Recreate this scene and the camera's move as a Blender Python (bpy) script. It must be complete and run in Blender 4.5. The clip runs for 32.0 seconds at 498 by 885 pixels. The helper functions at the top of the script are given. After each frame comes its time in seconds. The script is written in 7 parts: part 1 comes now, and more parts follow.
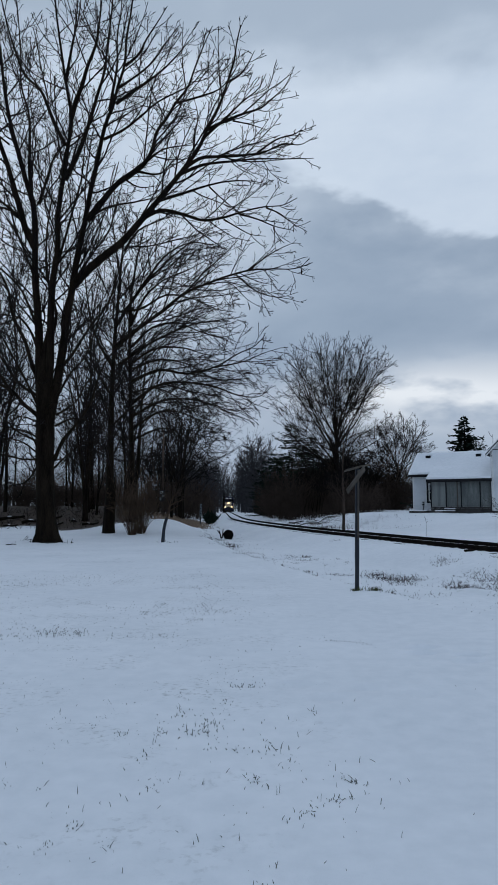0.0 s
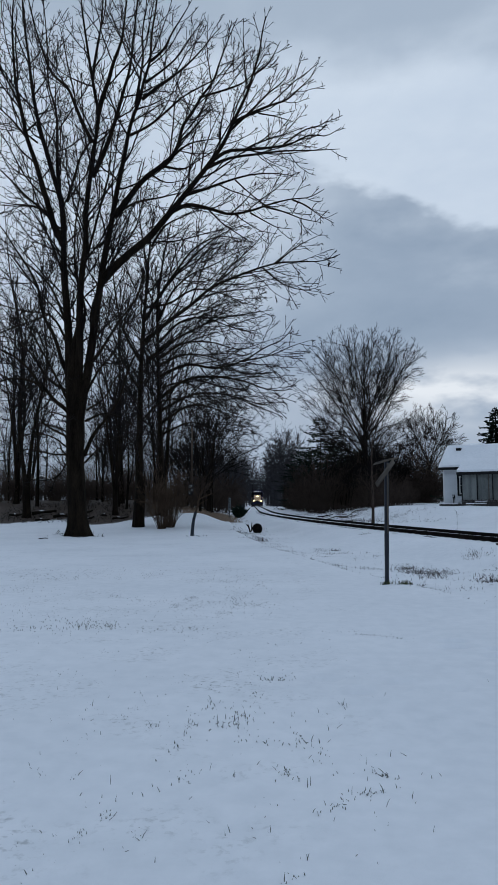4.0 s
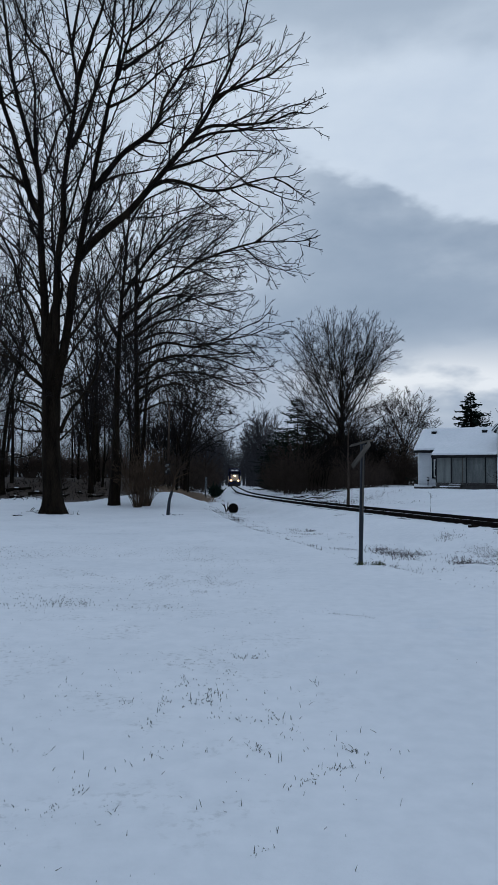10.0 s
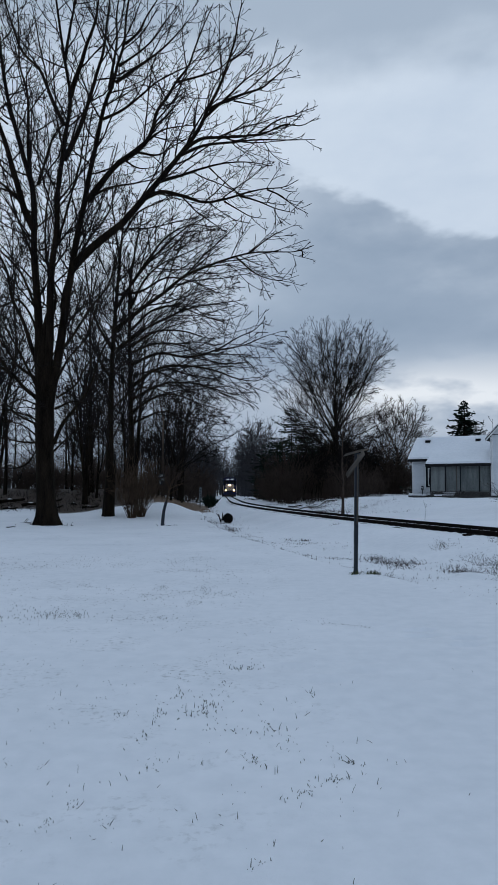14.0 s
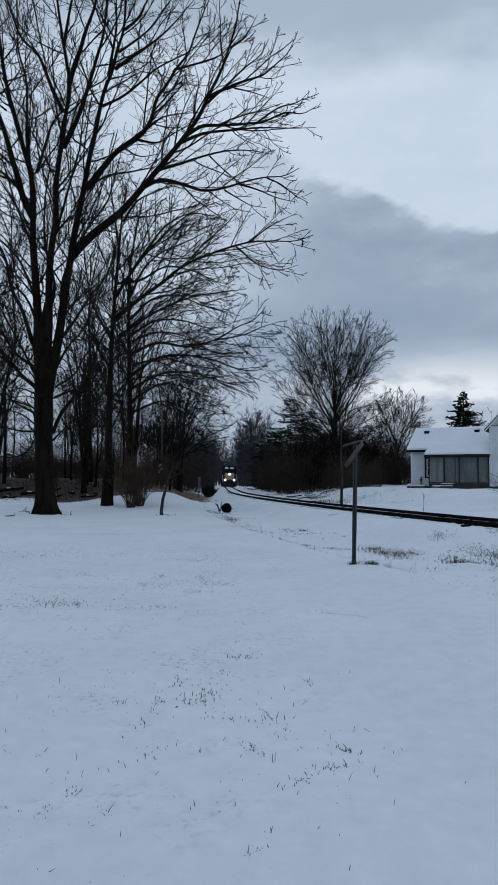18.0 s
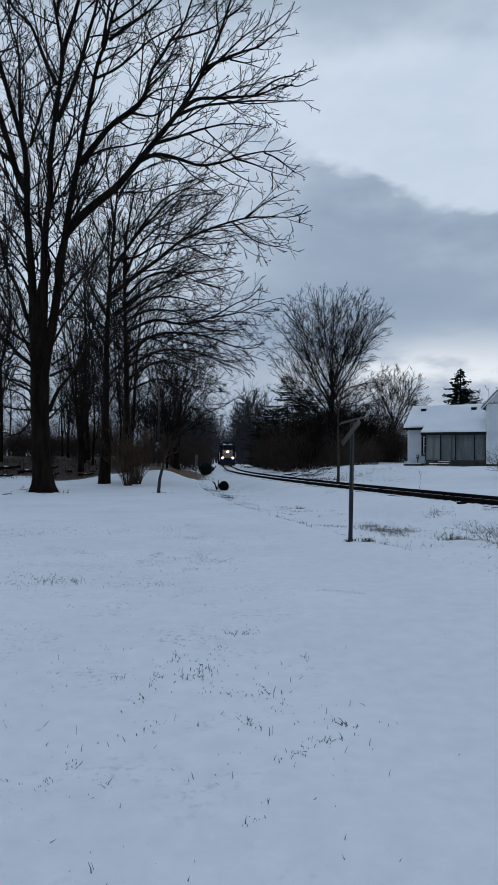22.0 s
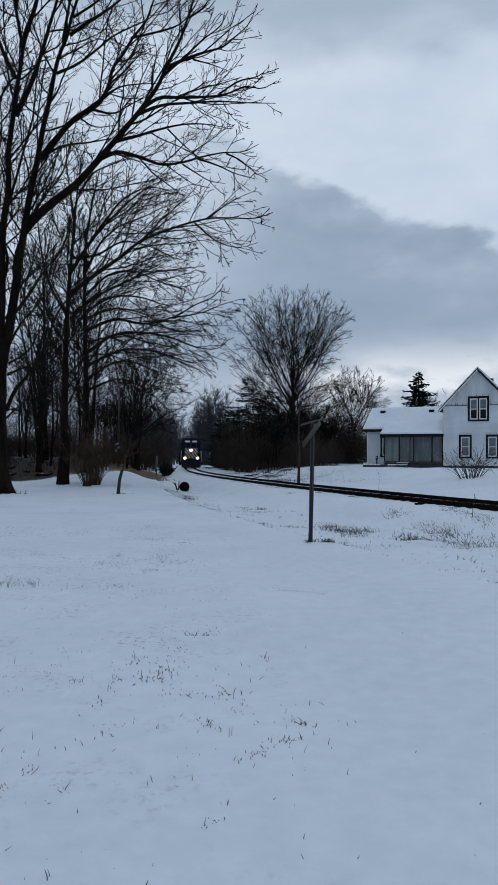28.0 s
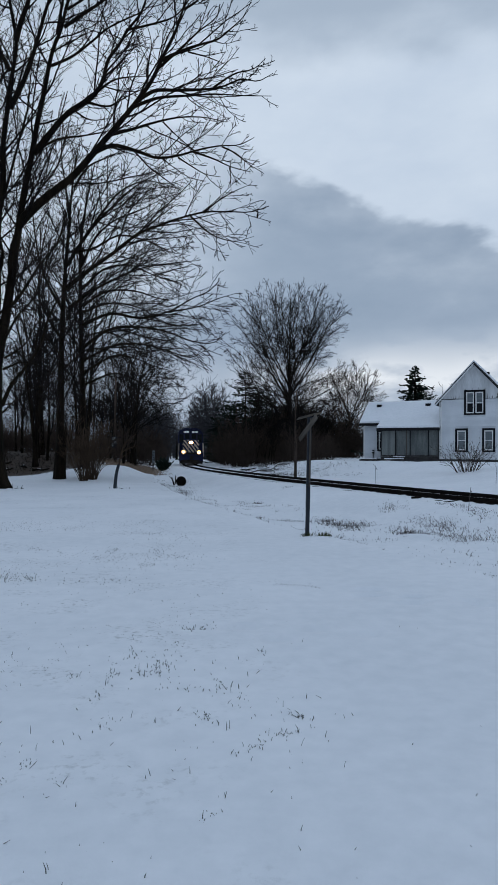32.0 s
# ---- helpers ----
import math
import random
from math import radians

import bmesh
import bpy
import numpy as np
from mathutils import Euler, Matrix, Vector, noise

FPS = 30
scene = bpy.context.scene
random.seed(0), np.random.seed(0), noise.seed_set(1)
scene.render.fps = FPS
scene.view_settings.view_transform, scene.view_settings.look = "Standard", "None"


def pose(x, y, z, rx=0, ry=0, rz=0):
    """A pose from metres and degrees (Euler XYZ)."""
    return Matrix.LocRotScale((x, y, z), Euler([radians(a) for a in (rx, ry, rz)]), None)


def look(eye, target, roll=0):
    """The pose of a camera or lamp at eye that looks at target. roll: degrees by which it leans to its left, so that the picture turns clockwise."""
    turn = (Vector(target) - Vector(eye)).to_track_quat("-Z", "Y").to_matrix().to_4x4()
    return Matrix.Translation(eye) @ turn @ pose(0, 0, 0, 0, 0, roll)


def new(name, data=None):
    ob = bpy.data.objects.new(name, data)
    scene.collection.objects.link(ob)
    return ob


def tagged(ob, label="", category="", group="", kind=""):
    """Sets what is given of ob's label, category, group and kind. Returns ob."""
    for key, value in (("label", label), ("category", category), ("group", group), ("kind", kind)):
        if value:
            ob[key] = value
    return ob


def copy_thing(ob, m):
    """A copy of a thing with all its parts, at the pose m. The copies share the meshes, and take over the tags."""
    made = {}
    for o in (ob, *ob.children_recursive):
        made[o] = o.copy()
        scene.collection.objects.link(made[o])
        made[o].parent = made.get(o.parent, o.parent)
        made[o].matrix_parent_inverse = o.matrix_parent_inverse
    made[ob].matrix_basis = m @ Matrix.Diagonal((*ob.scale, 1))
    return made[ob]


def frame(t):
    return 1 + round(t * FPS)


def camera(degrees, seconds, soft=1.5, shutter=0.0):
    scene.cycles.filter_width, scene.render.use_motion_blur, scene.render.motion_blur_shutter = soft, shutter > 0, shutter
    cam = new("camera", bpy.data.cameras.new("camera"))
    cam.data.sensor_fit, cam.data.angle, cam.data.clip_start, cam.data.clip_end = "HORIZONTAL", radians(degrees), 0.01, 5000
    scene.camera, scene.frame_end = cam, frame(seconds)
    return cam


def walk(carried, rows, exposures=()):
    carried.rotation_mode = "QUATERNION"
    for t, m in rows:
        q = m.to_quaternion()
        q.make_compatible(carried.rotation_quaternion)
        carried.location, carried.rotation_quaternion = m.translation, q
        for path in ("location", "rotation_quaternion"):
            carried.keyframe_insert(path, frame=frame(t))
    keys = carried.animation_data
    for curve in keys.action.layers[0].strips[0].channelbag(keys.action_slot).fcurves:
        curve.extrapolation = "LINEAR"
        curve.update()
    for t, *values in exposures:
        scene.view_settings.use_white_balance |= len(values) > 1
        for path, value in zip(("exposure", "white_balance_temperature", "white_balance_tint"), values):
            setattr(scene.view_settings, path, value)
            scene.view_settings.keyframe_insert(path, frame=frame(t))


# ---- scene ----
cam = camera(40.0, 32.0, soft=1.0)
EYE = (0, 0, 1.6)
# seconds, tilt, lean, turn of a camera held by someone who stands still
TURNS = [
    (0, 95.49, -0.00, 0.00),
    (0.5, 95.52, 0.05, 0.41),
    (1, 95.43, 0.13, 0.74),
    (1.5, 95.30, 0.11, 1.06),
    (2, 95.15, 0.11, 1.37),
    (2.5, 95.06, 0.15, 1.70),
    (3, 95.06, 0.08, 1.98),
    (3.5, 95.05, 0.07, 2.28),
    (5.5, 94.65, 0.51, 2.35),
    (6, 94.70, 0.38, 2.12),
    (6.5, 94.91, 0.17, 1.83),
    (7, 95.16, -0.15, 1.50),
    (7.5, 95.17, -0.63, 1.24),
    (8, 94.90, -1.02, 1.03),
    (8.5, 94.42, -1.18, 0.82),
    (9, 93.96, -1.03, 0.64),
    (9.5, 93.58, -0.81, 0.49),
    (10, 93.31, -0.59, 0.42),
    (10.5, 93.14, -0.38, 0.40),
    (11, 93.09, -0.31, 0.45),
    (11.5, 93.12, -0.40, 0.55),
    (12, 93.27, -0.50, 0.63),
    (12.5, 93.49, -0.62, 0.67),
    (13, 93.70, -0.73, 0.54),
    (13.5, 93.93, -0.57, 0.28),
    (14, 94.14, -0.23, -0.04),
    (14.5, 94.04, -0.01, -0.34),
    (16.5, 93.41, -0.11, -0.75),
    (17, 93.41, -0.15, -0.54),
    (17.5, 93.37, -0.33, -0.32),
    (18, 93.30, -0.47, -0.14),
    (18.5, 93.20, -0.47, 0.00),
    (19, 93.00, -0.55, 0.03),
    (19.5, 92.75, -0.41, 0.03),
    (20, 92.44, -0.27, 0.01),
    (20.5, 92.09, -0.22, -0.03),
    (21, 91.80, -0.22, -0.08),
    (21.5, 91.58, -0.25, -0.22),
    (22, 91.46, -0.39, -0.39),
    (22.5, 91.41, -0.53, -0.61),
    (23, 91.35, -0.61, -0.94),
    (23.5, 91.23, -0.79, -1.49),
    (24, 91.20, -0.68, -2.24),
    (24.5, 91.20, -0.56, -3.05),
    (25, 91.29, -0.39, -3.78),
    (25.5, 91.47, -0.31, -4.26),
    (27.5, 91.84, -0.54, -3.86),
    (28, 91.56, -0.56, -3.66),
    (28.5, 91.23, -0.67, -3.59),
    (29, 90.93, -0.72, -3.58),
    (29.5, 90.73, -0.75, -3.71),
    (30, 90.67, -0.80, -3.91),
    (30.5, 90.72, -0.73, -4.07),
    (31, 90.85, -0.62, -4.08),
    (31.5, 91.02, -0.42, -4.05),
    (32, 91.08, -0.40, -3.94),
]
walk(cam, [(t, pose(*EYE, tilt, lean, turn)) for t, tilt, lean, turn in TURNS])


# ---- world, sun and clouds ----
scene.view_settings.exposure = 0.0
world = bpy.data.worlds.new("overcast_winter_sky")
scene.world = world
world.use_nodes = True
wn, wl = world.node_tree.nodes, world.node_tree.links
wn.clear()
sky = wn.new("ShaderNodeTexSky")
sky.sky_type, sky.sun_disc = "NISHITA", False
sky.sun_elevation, sky.sun_rotation = radians(14), radians(25)
sky_dim = wn.new("ShaderNodeVectorMath")
sky_dim.operation = "SCALE"
sky_dim.inputs[3].default_value = 0.05
wl.new(sky.outputs[0], sky_dim.inputs[0])
w_co = wn.new("ShaderNodeTexCoord")
w_noise = wn.new("ShaderNodeTexNoise")
w_noise.inputs["Scale"].default_value, w_noise.inputs["Detail"].default_value = 2.2, 5
wl.new(w_co.outputs["Generated"], w_noise.inputs["Vector"])
w_ramp = wn.new("ShaderNodeValToRGB")
w_ramp.color_ramp.elements[0].position, w_ramp.color_ramp.elements[1].position = 0.35, 0.68
w_ramp.color_ramp.elements[0].color = (0.325, 0.415, 0.565, 1)
w_ramp.color_ramp.elements[1].color = (0.46, 0.575, 0.735, 1)
wl.new(w_noise.outputs[0], w_ramp.inputs[0])
w_mix = wn.new("ShaderNodeMix")
w_mix.data_type = "RGBA"
w_mix.inputs[0].default_value = 0.93
wl.new(sky_dim.outputs[0], w_mix.inputs[6])
wl.new(w_ramp.outputs[0], w_mix.inputs[7])
w_bg = wn.new("ShaderNodeBackground")
wl.new(w_mix.outputs[2], w_bg.inputs[0])
w_bg.inputs[1].default_value = 1.0
w_out = wn.new("ShaderNodeOutputWorld")
wl.new(w_bg.outputs[0], w_out.inputs[0])

sun = new("sun", bpy.data.lights.new("sun", "SUN"))
sun.data.energy, sun.data.angle, sun.data.color = 0.28, radians(25), (1.0, 0.95, 0.88)
sun.matrix_world = look((50, 110, 60), (0, 0, 0))


# ---- small helpers ----
def link(mat, a, b):
    mat.node_tree.links.new(a, b)


def node(mat, kind, **values):
    n = mat.node_tree.nodes.new(kind)
    for key, value in values.items():
        n.inputs[key.replace("_", " ")].default_value = value
    return n


def math_node(mat, op, a, b=None, c=None):
    n = mat.node_tree.nodes.new("ShaderNodeMath")
    n.operation = op
    for i, v in enumerate((a, b, c)):
        if v is None:
            continue
        if isinstance(v, (int, float)):
            n.inputs[i].default_value = v
        else:
            link(mat, v, n.inputs[i])
    return n.outputs[0]


def ramp(mat, fac, stops):
    n = mat.node_tree.nodes.new("ShaderNodeValToRGB")
    els = n.color_ramp.elements
    while len(els) < len(stops):
        els.new(0.5)
    for e, (p, c) in zip(els, stops):
        e.position, e.color = p, (*c, 1)
    link(mat, fac, n.inputs[0])
    return n.outputs[0]


def mixed(mat, fac, a, b, blend="MIX"):
    n = mat.node_tree.nodes.new("ShaderNodeMix")
    n.data_type, n.blend_type = "RGBA", blend
    for slot, v in ((0, fac), (6, a), (7, b)):
        if isinstance(v, tuple):
            n.inputs[slot].default_value = (*v, 1)
        elif isinstance(v, (int, float)):
            n.inputs[slot].default_value = v
        else:
            link(mat, v, n.inputs[slot])
    return n.outputs[2]


def material(name, dark, light, rough=0.8, scale=4.0, grain=40.0, bump=0.3, metal=0.0, stretch=(1, 1, 1), per_piece=0.0, spec=0.4):
    """A surface with two colours, mottled at two scales, with relief; stretch lengthens the pattern along an axis."""
    m = bpy.data.materials.new(name)
    m.use_nodes = True
    bsdf = m.node_tree.nodes["Principled BSDF"]
    co = node(m, "ShaderNodeTexCoord")
    mp = node(m, "ShaderNodeMapping", Scale=stretch)
    link(m, co.outputs["Object"], mp.inputs[0])
    big = node(m, "ShaderNodeTexNoise", Scale=scale, Detail=4.0)
    fine = node(m, "ShaderNodeTexNoise", Scale=grain, Detail=3.0)
    link(m, mp.outputs[0], big.inputs["Vector"])
    link(m, mp.outputs[0], fine.inputs["Vector"])
    f = math_node(m, "ADD", math_node(m, "MULTIPLY", big.outputs[0], 0.62), math_node(m, "MULTIPLY", fine.outputs[0], 0.38))
    if per_piece:
        info = node(m, "ShaderNodeObjectInfo")
        f = math_node(m, "ADD", f, math_node(m, "MULTIPLY", math_node(m, "SUBTRACT", info.outputs["Random"], 0.5), per_piece))
    c = ramp(m, f, ((0.36, dark), (0.64, light)))
    link(m, c, bsdf.inputs["Base Color"])
    bsdf.inputs["Metallic"].default_value = metal
    bsdf.inputs["Specular IOR Level"].default_value = spec
    r = math_node(m, "ADD", math_node(m, "MULTIPLY", fine.outputs[0], 0.2), rough - 0.1)
    link(m, r, bsdf.inputs["Roughness"])
    bp = node(m, "ShaderNodeBump", Strength=bump, Distance=0.02)
    link(m, fine.outputs[0], bp.inputs["Height"])
    link(m, bp.outputs[0], bsdf.inputs["Normal"])
    return m


def lamp_material(name, colour, strength):
    m = bpy.data.materials.new(name)
    m.use_nodes = True
    b = m.node_tree.nodes["Principled BSDF"]
    b.inputs["Base Color"].default_value = (*colour, 1)
    b.inputs["Emission Color"].default_value = (*colour, 1)
    b.inputs["Emission Strength"].default_value = strength
    return m


def glass_material(name, tint):
    m = bpy.data.materials.new(name)
    m.use_nodes = True
    b = m.node_tree.nodes["Principled BSDF"]
    b.inputs["Base Color"].default_value = (*tint, 1)
    b.inputs["Roughness"].default_value = 0.06
    b.inputs["Specular IOR Level"].default_value = 0.14
    return m


def mesh_from(name, verts, faces, mat, smooth=False):
    me = bpy.data.meshes.new(name)
    me.from_pydata([tuple(v) for v in verts], [], faces)
    if smooth:
        me.polygons.foreach_set("use_smooth", [True] * len(me.polygons))
    if mat:
        me.materials.append(mat)
    me.update()
    return me


def bm_mesh(name, bm, mat, smooth=False):
    me = bpy.data.meshes.new(name)
    bmesh.ops.recalc_face_normals(bm, faces=bm.faces)
    bm.to_mesh(me)
    bm.free()
    if smooth:
        me.polygons.foreach_set("use_smooth", [True] * len(me.polygons))
    if mat:
        me.materials.append(mat)
    return me


def part(name, data, parent, label="", m=None):
    """Links a mesh as one part under a thing or a part, m in its parent's space."""
    ob = new(name, data)
    ob.parent = parent
    if m is not None:
        ob.matrix_basis = m
    return tagged(ob, label)


def box(bm, x0, x1, y0, y1, z0, z1, bevel=0.0):
    r = bmesh.ops.create_cube(bm, size=1)
    vs = r["verts"]
    for v in vs:
        v.co = Vector(((x0 + x1) / 2 + v.co.x * (x1 - x0), (y0 + y1) / 2 + v.co.y * (y1 - y0), (z0 + z1) / 2 + v.co.z * (z1 - z0)))
    if bevel:
        es = list({e for v in vs for e in v.link_edges})
        bmesh.ops.bevel(bm, geom=es, offset=bevel, segments=2, affect="EDGES")
    return bm


def boxes(name, mat, *rows, bevel=0.0):
    bm = bmesh.new()
    for row in rows:
        box(bm, *row, bevel=bevel)
    return bm_mesh(name, bm, mat)


def rod(bm, a, b, r, r2=None, sides=8):
    a, b = Vector(a), Vector(b)
    d = b - a
    m = Matrix.Translation((a + b) / 2) @ d.to_track_quat("Z", "Y").to_matrix().to_4x4()
    bmesh.ops.create_cone(bm, cap_ends=True, segments=sides, radius1=r, radius2=r if r2 is None else r2, depth=d.length, matrix=m)
    return bm


def rods(name, mat, *rows, sides=8, smooth=True):
    bm = bmesh.new()
    for row in rows:
        rod(bm, *row, sides=sides)
    return bm_mesh(name, bm, mat, smooth)


def prism(name, mat, outline, y0, y1):
    """An outline in x and z drawn out from y0 to y1."""
    n = len(outline)
    verts = [(x, y0, z) for x, z in outline] + [(x, y1, z) for x, z in outline]
    faces = [tuple(range(n)), tuple(range(2 * n - 1, n - 1, -1))] + [(i, i + n, (i + 1) % n + n, (i + 1) % n) for i in range(n)]
    bm = bmesh.new()
    bm.from_mesh(mesh_from("tmp", verts, faces, None))
    return bm_mesh(name, bm, mat)


def smoothstep(a, b, x):
    t = np.clip((np.asarray(x, float) - a) / (b - a), 0, 1)
    return t * t * (3 - 2 * t)


# ---- the drifting clouds: a far shell of sky that glides down towards the horizon ----
def cloud_material():
    m = bpy.data.materials.new("cloud_layer")
    m.use_nodes = True
    nt = m.node_tree
    nt.nodes.clear()
    co = node(m, "ShaderNodeTexCoord")
    unit = nt.nodes.new("ShaderNodeVectorMath")
    unit.operation = "NORMALIZE"
    link(m, co.outputs["Object"], unit.inputs[0])
    sep = node(m, "ShaderNodeSeparateXYZ")
    link(m, unit.outputs[0], sep.inputs[0])
    x, y, z = sep.outputs
    az = math_node(m, "MULTIPLY", math_node(m, "ARCTAN2", x, y), 57.2958)
    el = math_node(m, "MULTIPLY", math_node(m, "ARCSINE", z), 57.2958)
    billow = node(m, "ShaderNodeTexNoise", Scale=11.0, Detail=4.0, Roughness=0.5)
    soft = node(m, "ShaderNodeTexNoise", Scale=3.0, Detail=3.0)
    wisp = node(m, "ShaderNodeTexNoise", Scale=5.0, Detail=6.0, Roughness=0.55)
    flat = node(m, "ShaderNodeMapping", Scale=(1.0, 1.0, 2.2))
    link(m, unit.outputs[0], flat.inputs[0])
    for n in (billow, soft, wisp):
        link(m, flat.outputs[0], n.inputs["Vector"])
    b = math_node(m, "SUBTRACT", billow.outputs[0], 0.5)
    s = math_node(m, "SUBTRACT", soft.outputs[0], 0.5)
    w = math_node(m, "SUBTRACT", wisp.outputs[0], 0.5)
    # the dark bank: upper edge crisp and billowed, lower edge soft
    edge = math_node(m, "ADD", el, math_node(m, "ADD", math_node(m, "MULTIPLY", b, 7.5), math_node(m, "MULTIPLY", s, 3.0)))
    edge = math_node(m, "ADD", edge, math_node(m, "MULTIPLY", az, 0.34))
    top = nt.nodes.new("ShaderNodeMapRange")
    top.interpolation_type = "SMOOTHSTEP"
    for i, v in ((1, 26.9), (2, 28.8), (3, 1.0), (4, 0.0)):
        top.inputs[i].default_value = v
    link(m, edge, top.inputs[0])
    low = nt.nodes.new("ShaderNodeMapRange")
    low.interpolation_type = "SMOOTHSTEP"
    for i, v in ((1, 8.5), (2, 13.5), (3, 0.0), (4, 1.0)):
        low.inputs[i].default_value = v
    link(m, math_node(m, "ADD", el, math_node(m, "MULTIPLY", s, 8.0)), low.inputs[0])
    left = nt.nodes.new("ShaderNodeMapRange")
    left.interpolation_type = "SMOOTHSTEP"
    for i, v in ((1, -9.0), (2, 5.0), (3, 0.12), (4, 1.0)):
        left.inputs[i].default_value = v
    link(m, math_node(m, "ADD", az, math_node(m, "MULTIPLY", s, 20.0)), left.inputs[0])
    bank = math_node(m, "MULTIPLY", math_node(m, "MULTIPLY", top.outputs[0], low.outputs[0]), left.outputs[0])
    # the upper deck
    deck = nt.nodes.new("ShaderNodeMapRange")
    deck.interpolation_type = "SMOOTHSTEP"
    for i, v in ((1, 31.6), (2, 36.5), (3, 0.0), (4, 1.0)):
        deck.inputs[i].default_value = v
    link(m, math_node(m, "ADD", el, math_node(m, "ADD", math_node(m, "MULTIPLY", s, 9.0), math_node(m, "MULTIPLY", b, 4.0))), deck.inputs[0])
    bright = mixed(m, math_node(m, "MULTIPLY_ADD", w, 1.6, 0.5), (0.50, 0.60, 0.74), (0.66, 0.75, 0.86))
    grey = mixed(m, math_node(m, "MULTIPLY_ADD", w, 1.8, 0.5), (0.245, 0.325, 0.44), (0.335, 0.42, 0.54))
    # the bank's lit upper billows pass into its dark belly
    belly = nt.nodes.new("ShaderNodeMapRange")
    belly.interpolation_type = "SMOOTHSTEP"
    for i, v in ((1, 21.5), (2, 29.0), (3, 1.0), (4, 0.0)):
        belly.inputs[i].default_value = v
    link(m, math_node(m, "ADD", edge, math_node(m, "MULTIPLY", w, 9.0)), belly.inputs[0])
    grey = mixed(m, belly.outputs[0], mixed(m, math_node(m, "MULTIPLY_ADD", b, 2.6, 0.5), (0.32, 0.40, 0.515), (0.41, 0.495, 0.61)), grey)
    c = mixed(m, math_node(m, "MULTIPLY", deck.outputs[0], 0.85), bright, (0.34, 0.425, 0.54))
    # under the bank: dull haze with a bright rift to the right
    under = nt.nodes.new("ShaderNodeMapRange")
    under.interpolation_type = "SMOOTHSTEP"
    for i, v in ((1, 10.5), (2, 14.0), (3, 1.0), (4, 0.0)):
        under.inputs[i].default_value = v
    link(m, el, under.inputs[0])
    c = mixed(m, under.outputs[0], c, (0.37, 0.45, 0.565))
    rift = math_node(m, "DIVIDE", math_node(m, "SUBTRACT", math_node(m, "ADD", el, math_node(m, "MULTIPLY", s, 3.0)), 9.0), 2.1)
    rift = math_node(m, "POWER", 2.718, math_node(m, "MULTIPLY", math_node(m, "MULTIPLY", rift, rift), -1.0))
    torn = math_node(m, "MULTIPLY_ADD", b, 4.5, 0.85)
    torn.node.use_clamp = True
    rift = math_node(m, "MULTIPLY", rift, torn)
    right = nt.nodes.new("ShaderNodeMapRange")
    right.interpolation_type = "SMOOTHSTEP"
    for i, v in ((1, 2.0), (2, 12.0), (3, 0.12), (4, 1.0)):
        right.inputs[i].default_value = v
    link(m, math_node(m, "ADD", az, math_node(m, "MULTIPLY", w, 14.0)), right.inputs[0])
    c = mixed(m, bank, c, grey)
    c = mixed(m, math_node(m, "MULTIPLY", rift, right.outputs[0]), c, (0.78, 0.83, 0.89))
    em = node(m, "ShaderNodeEmission")
    link(m, c, em.inputs[0])
    tr = node(m, "ShaderNodeBsdfTransparent")
    fade = nt.nodes.new("ShaderNodeMapRange")
    fade.interpolation_type = "SMOOTHSTEP"
    for i, v in ((1, 46.0), (2, 62.0), (3, 1.0), (4, 0.0)):
        fade.inputs[i].default_value = v
    link(m, el, fade.inputs[0])
    side = nt.nodes.new("ShaderNodeMapRange")
    side.interpolation_type = "SMOOTHSTEP"
    for i, v in ((1, 45.0), (2, 75.0), (3, 1.0), (4, 0.0)):
        side.inputs[i].default_value = v
    link(m, math_node(m, "ABSOLUTE", az), side.inputs[0])
    ms = node(m, "ShaderNodeMixShader")
    link(m, math_node(m, "MULTIPLY", fade.outputs[0], side.outputs[0]), ms.inputs[0])
    link(m, tr.outputs[0], ms.inputs[1])
    link(m, em.outputs[0], ms.inputs[2])
    out = node(m, "ShaderNodeOutputMaterial")
    link(m, ms.outputs[0], out.inputs[0])
    return m


def cloud_shell():
    na, ne, rad = 48, 24, 3200
    verts, faces = [], []
    for j in range(ne + 1):
        e = radians(-4 + 68 * j / ne)
        for i in range(na + 1):
            a = radians(-76 + 152 * i / na)
            verts.append((rad * math.sin(a) * math.cos(e), rad * math.cos(a) * math.cos(e), rad * math.sin(e)))
    for j in range(ne):
        for i in range(na):
            k = j * (na + 1) + i
            faces.append((k, k + 1, k + na + 2, k + na + 1))
    ob = new("backdrop", mesh_from("backdrop", verts, faces, cloud_material(), True))
    return tagged(ob, "grey winter cloud bank drifting over a pale overcast sky", "sky", kind="structure")


clouds = cloud_shell()


# ---- materials ----
SNOW = bpy.data.materials.new("snow")
SNOW.use_nodes = True


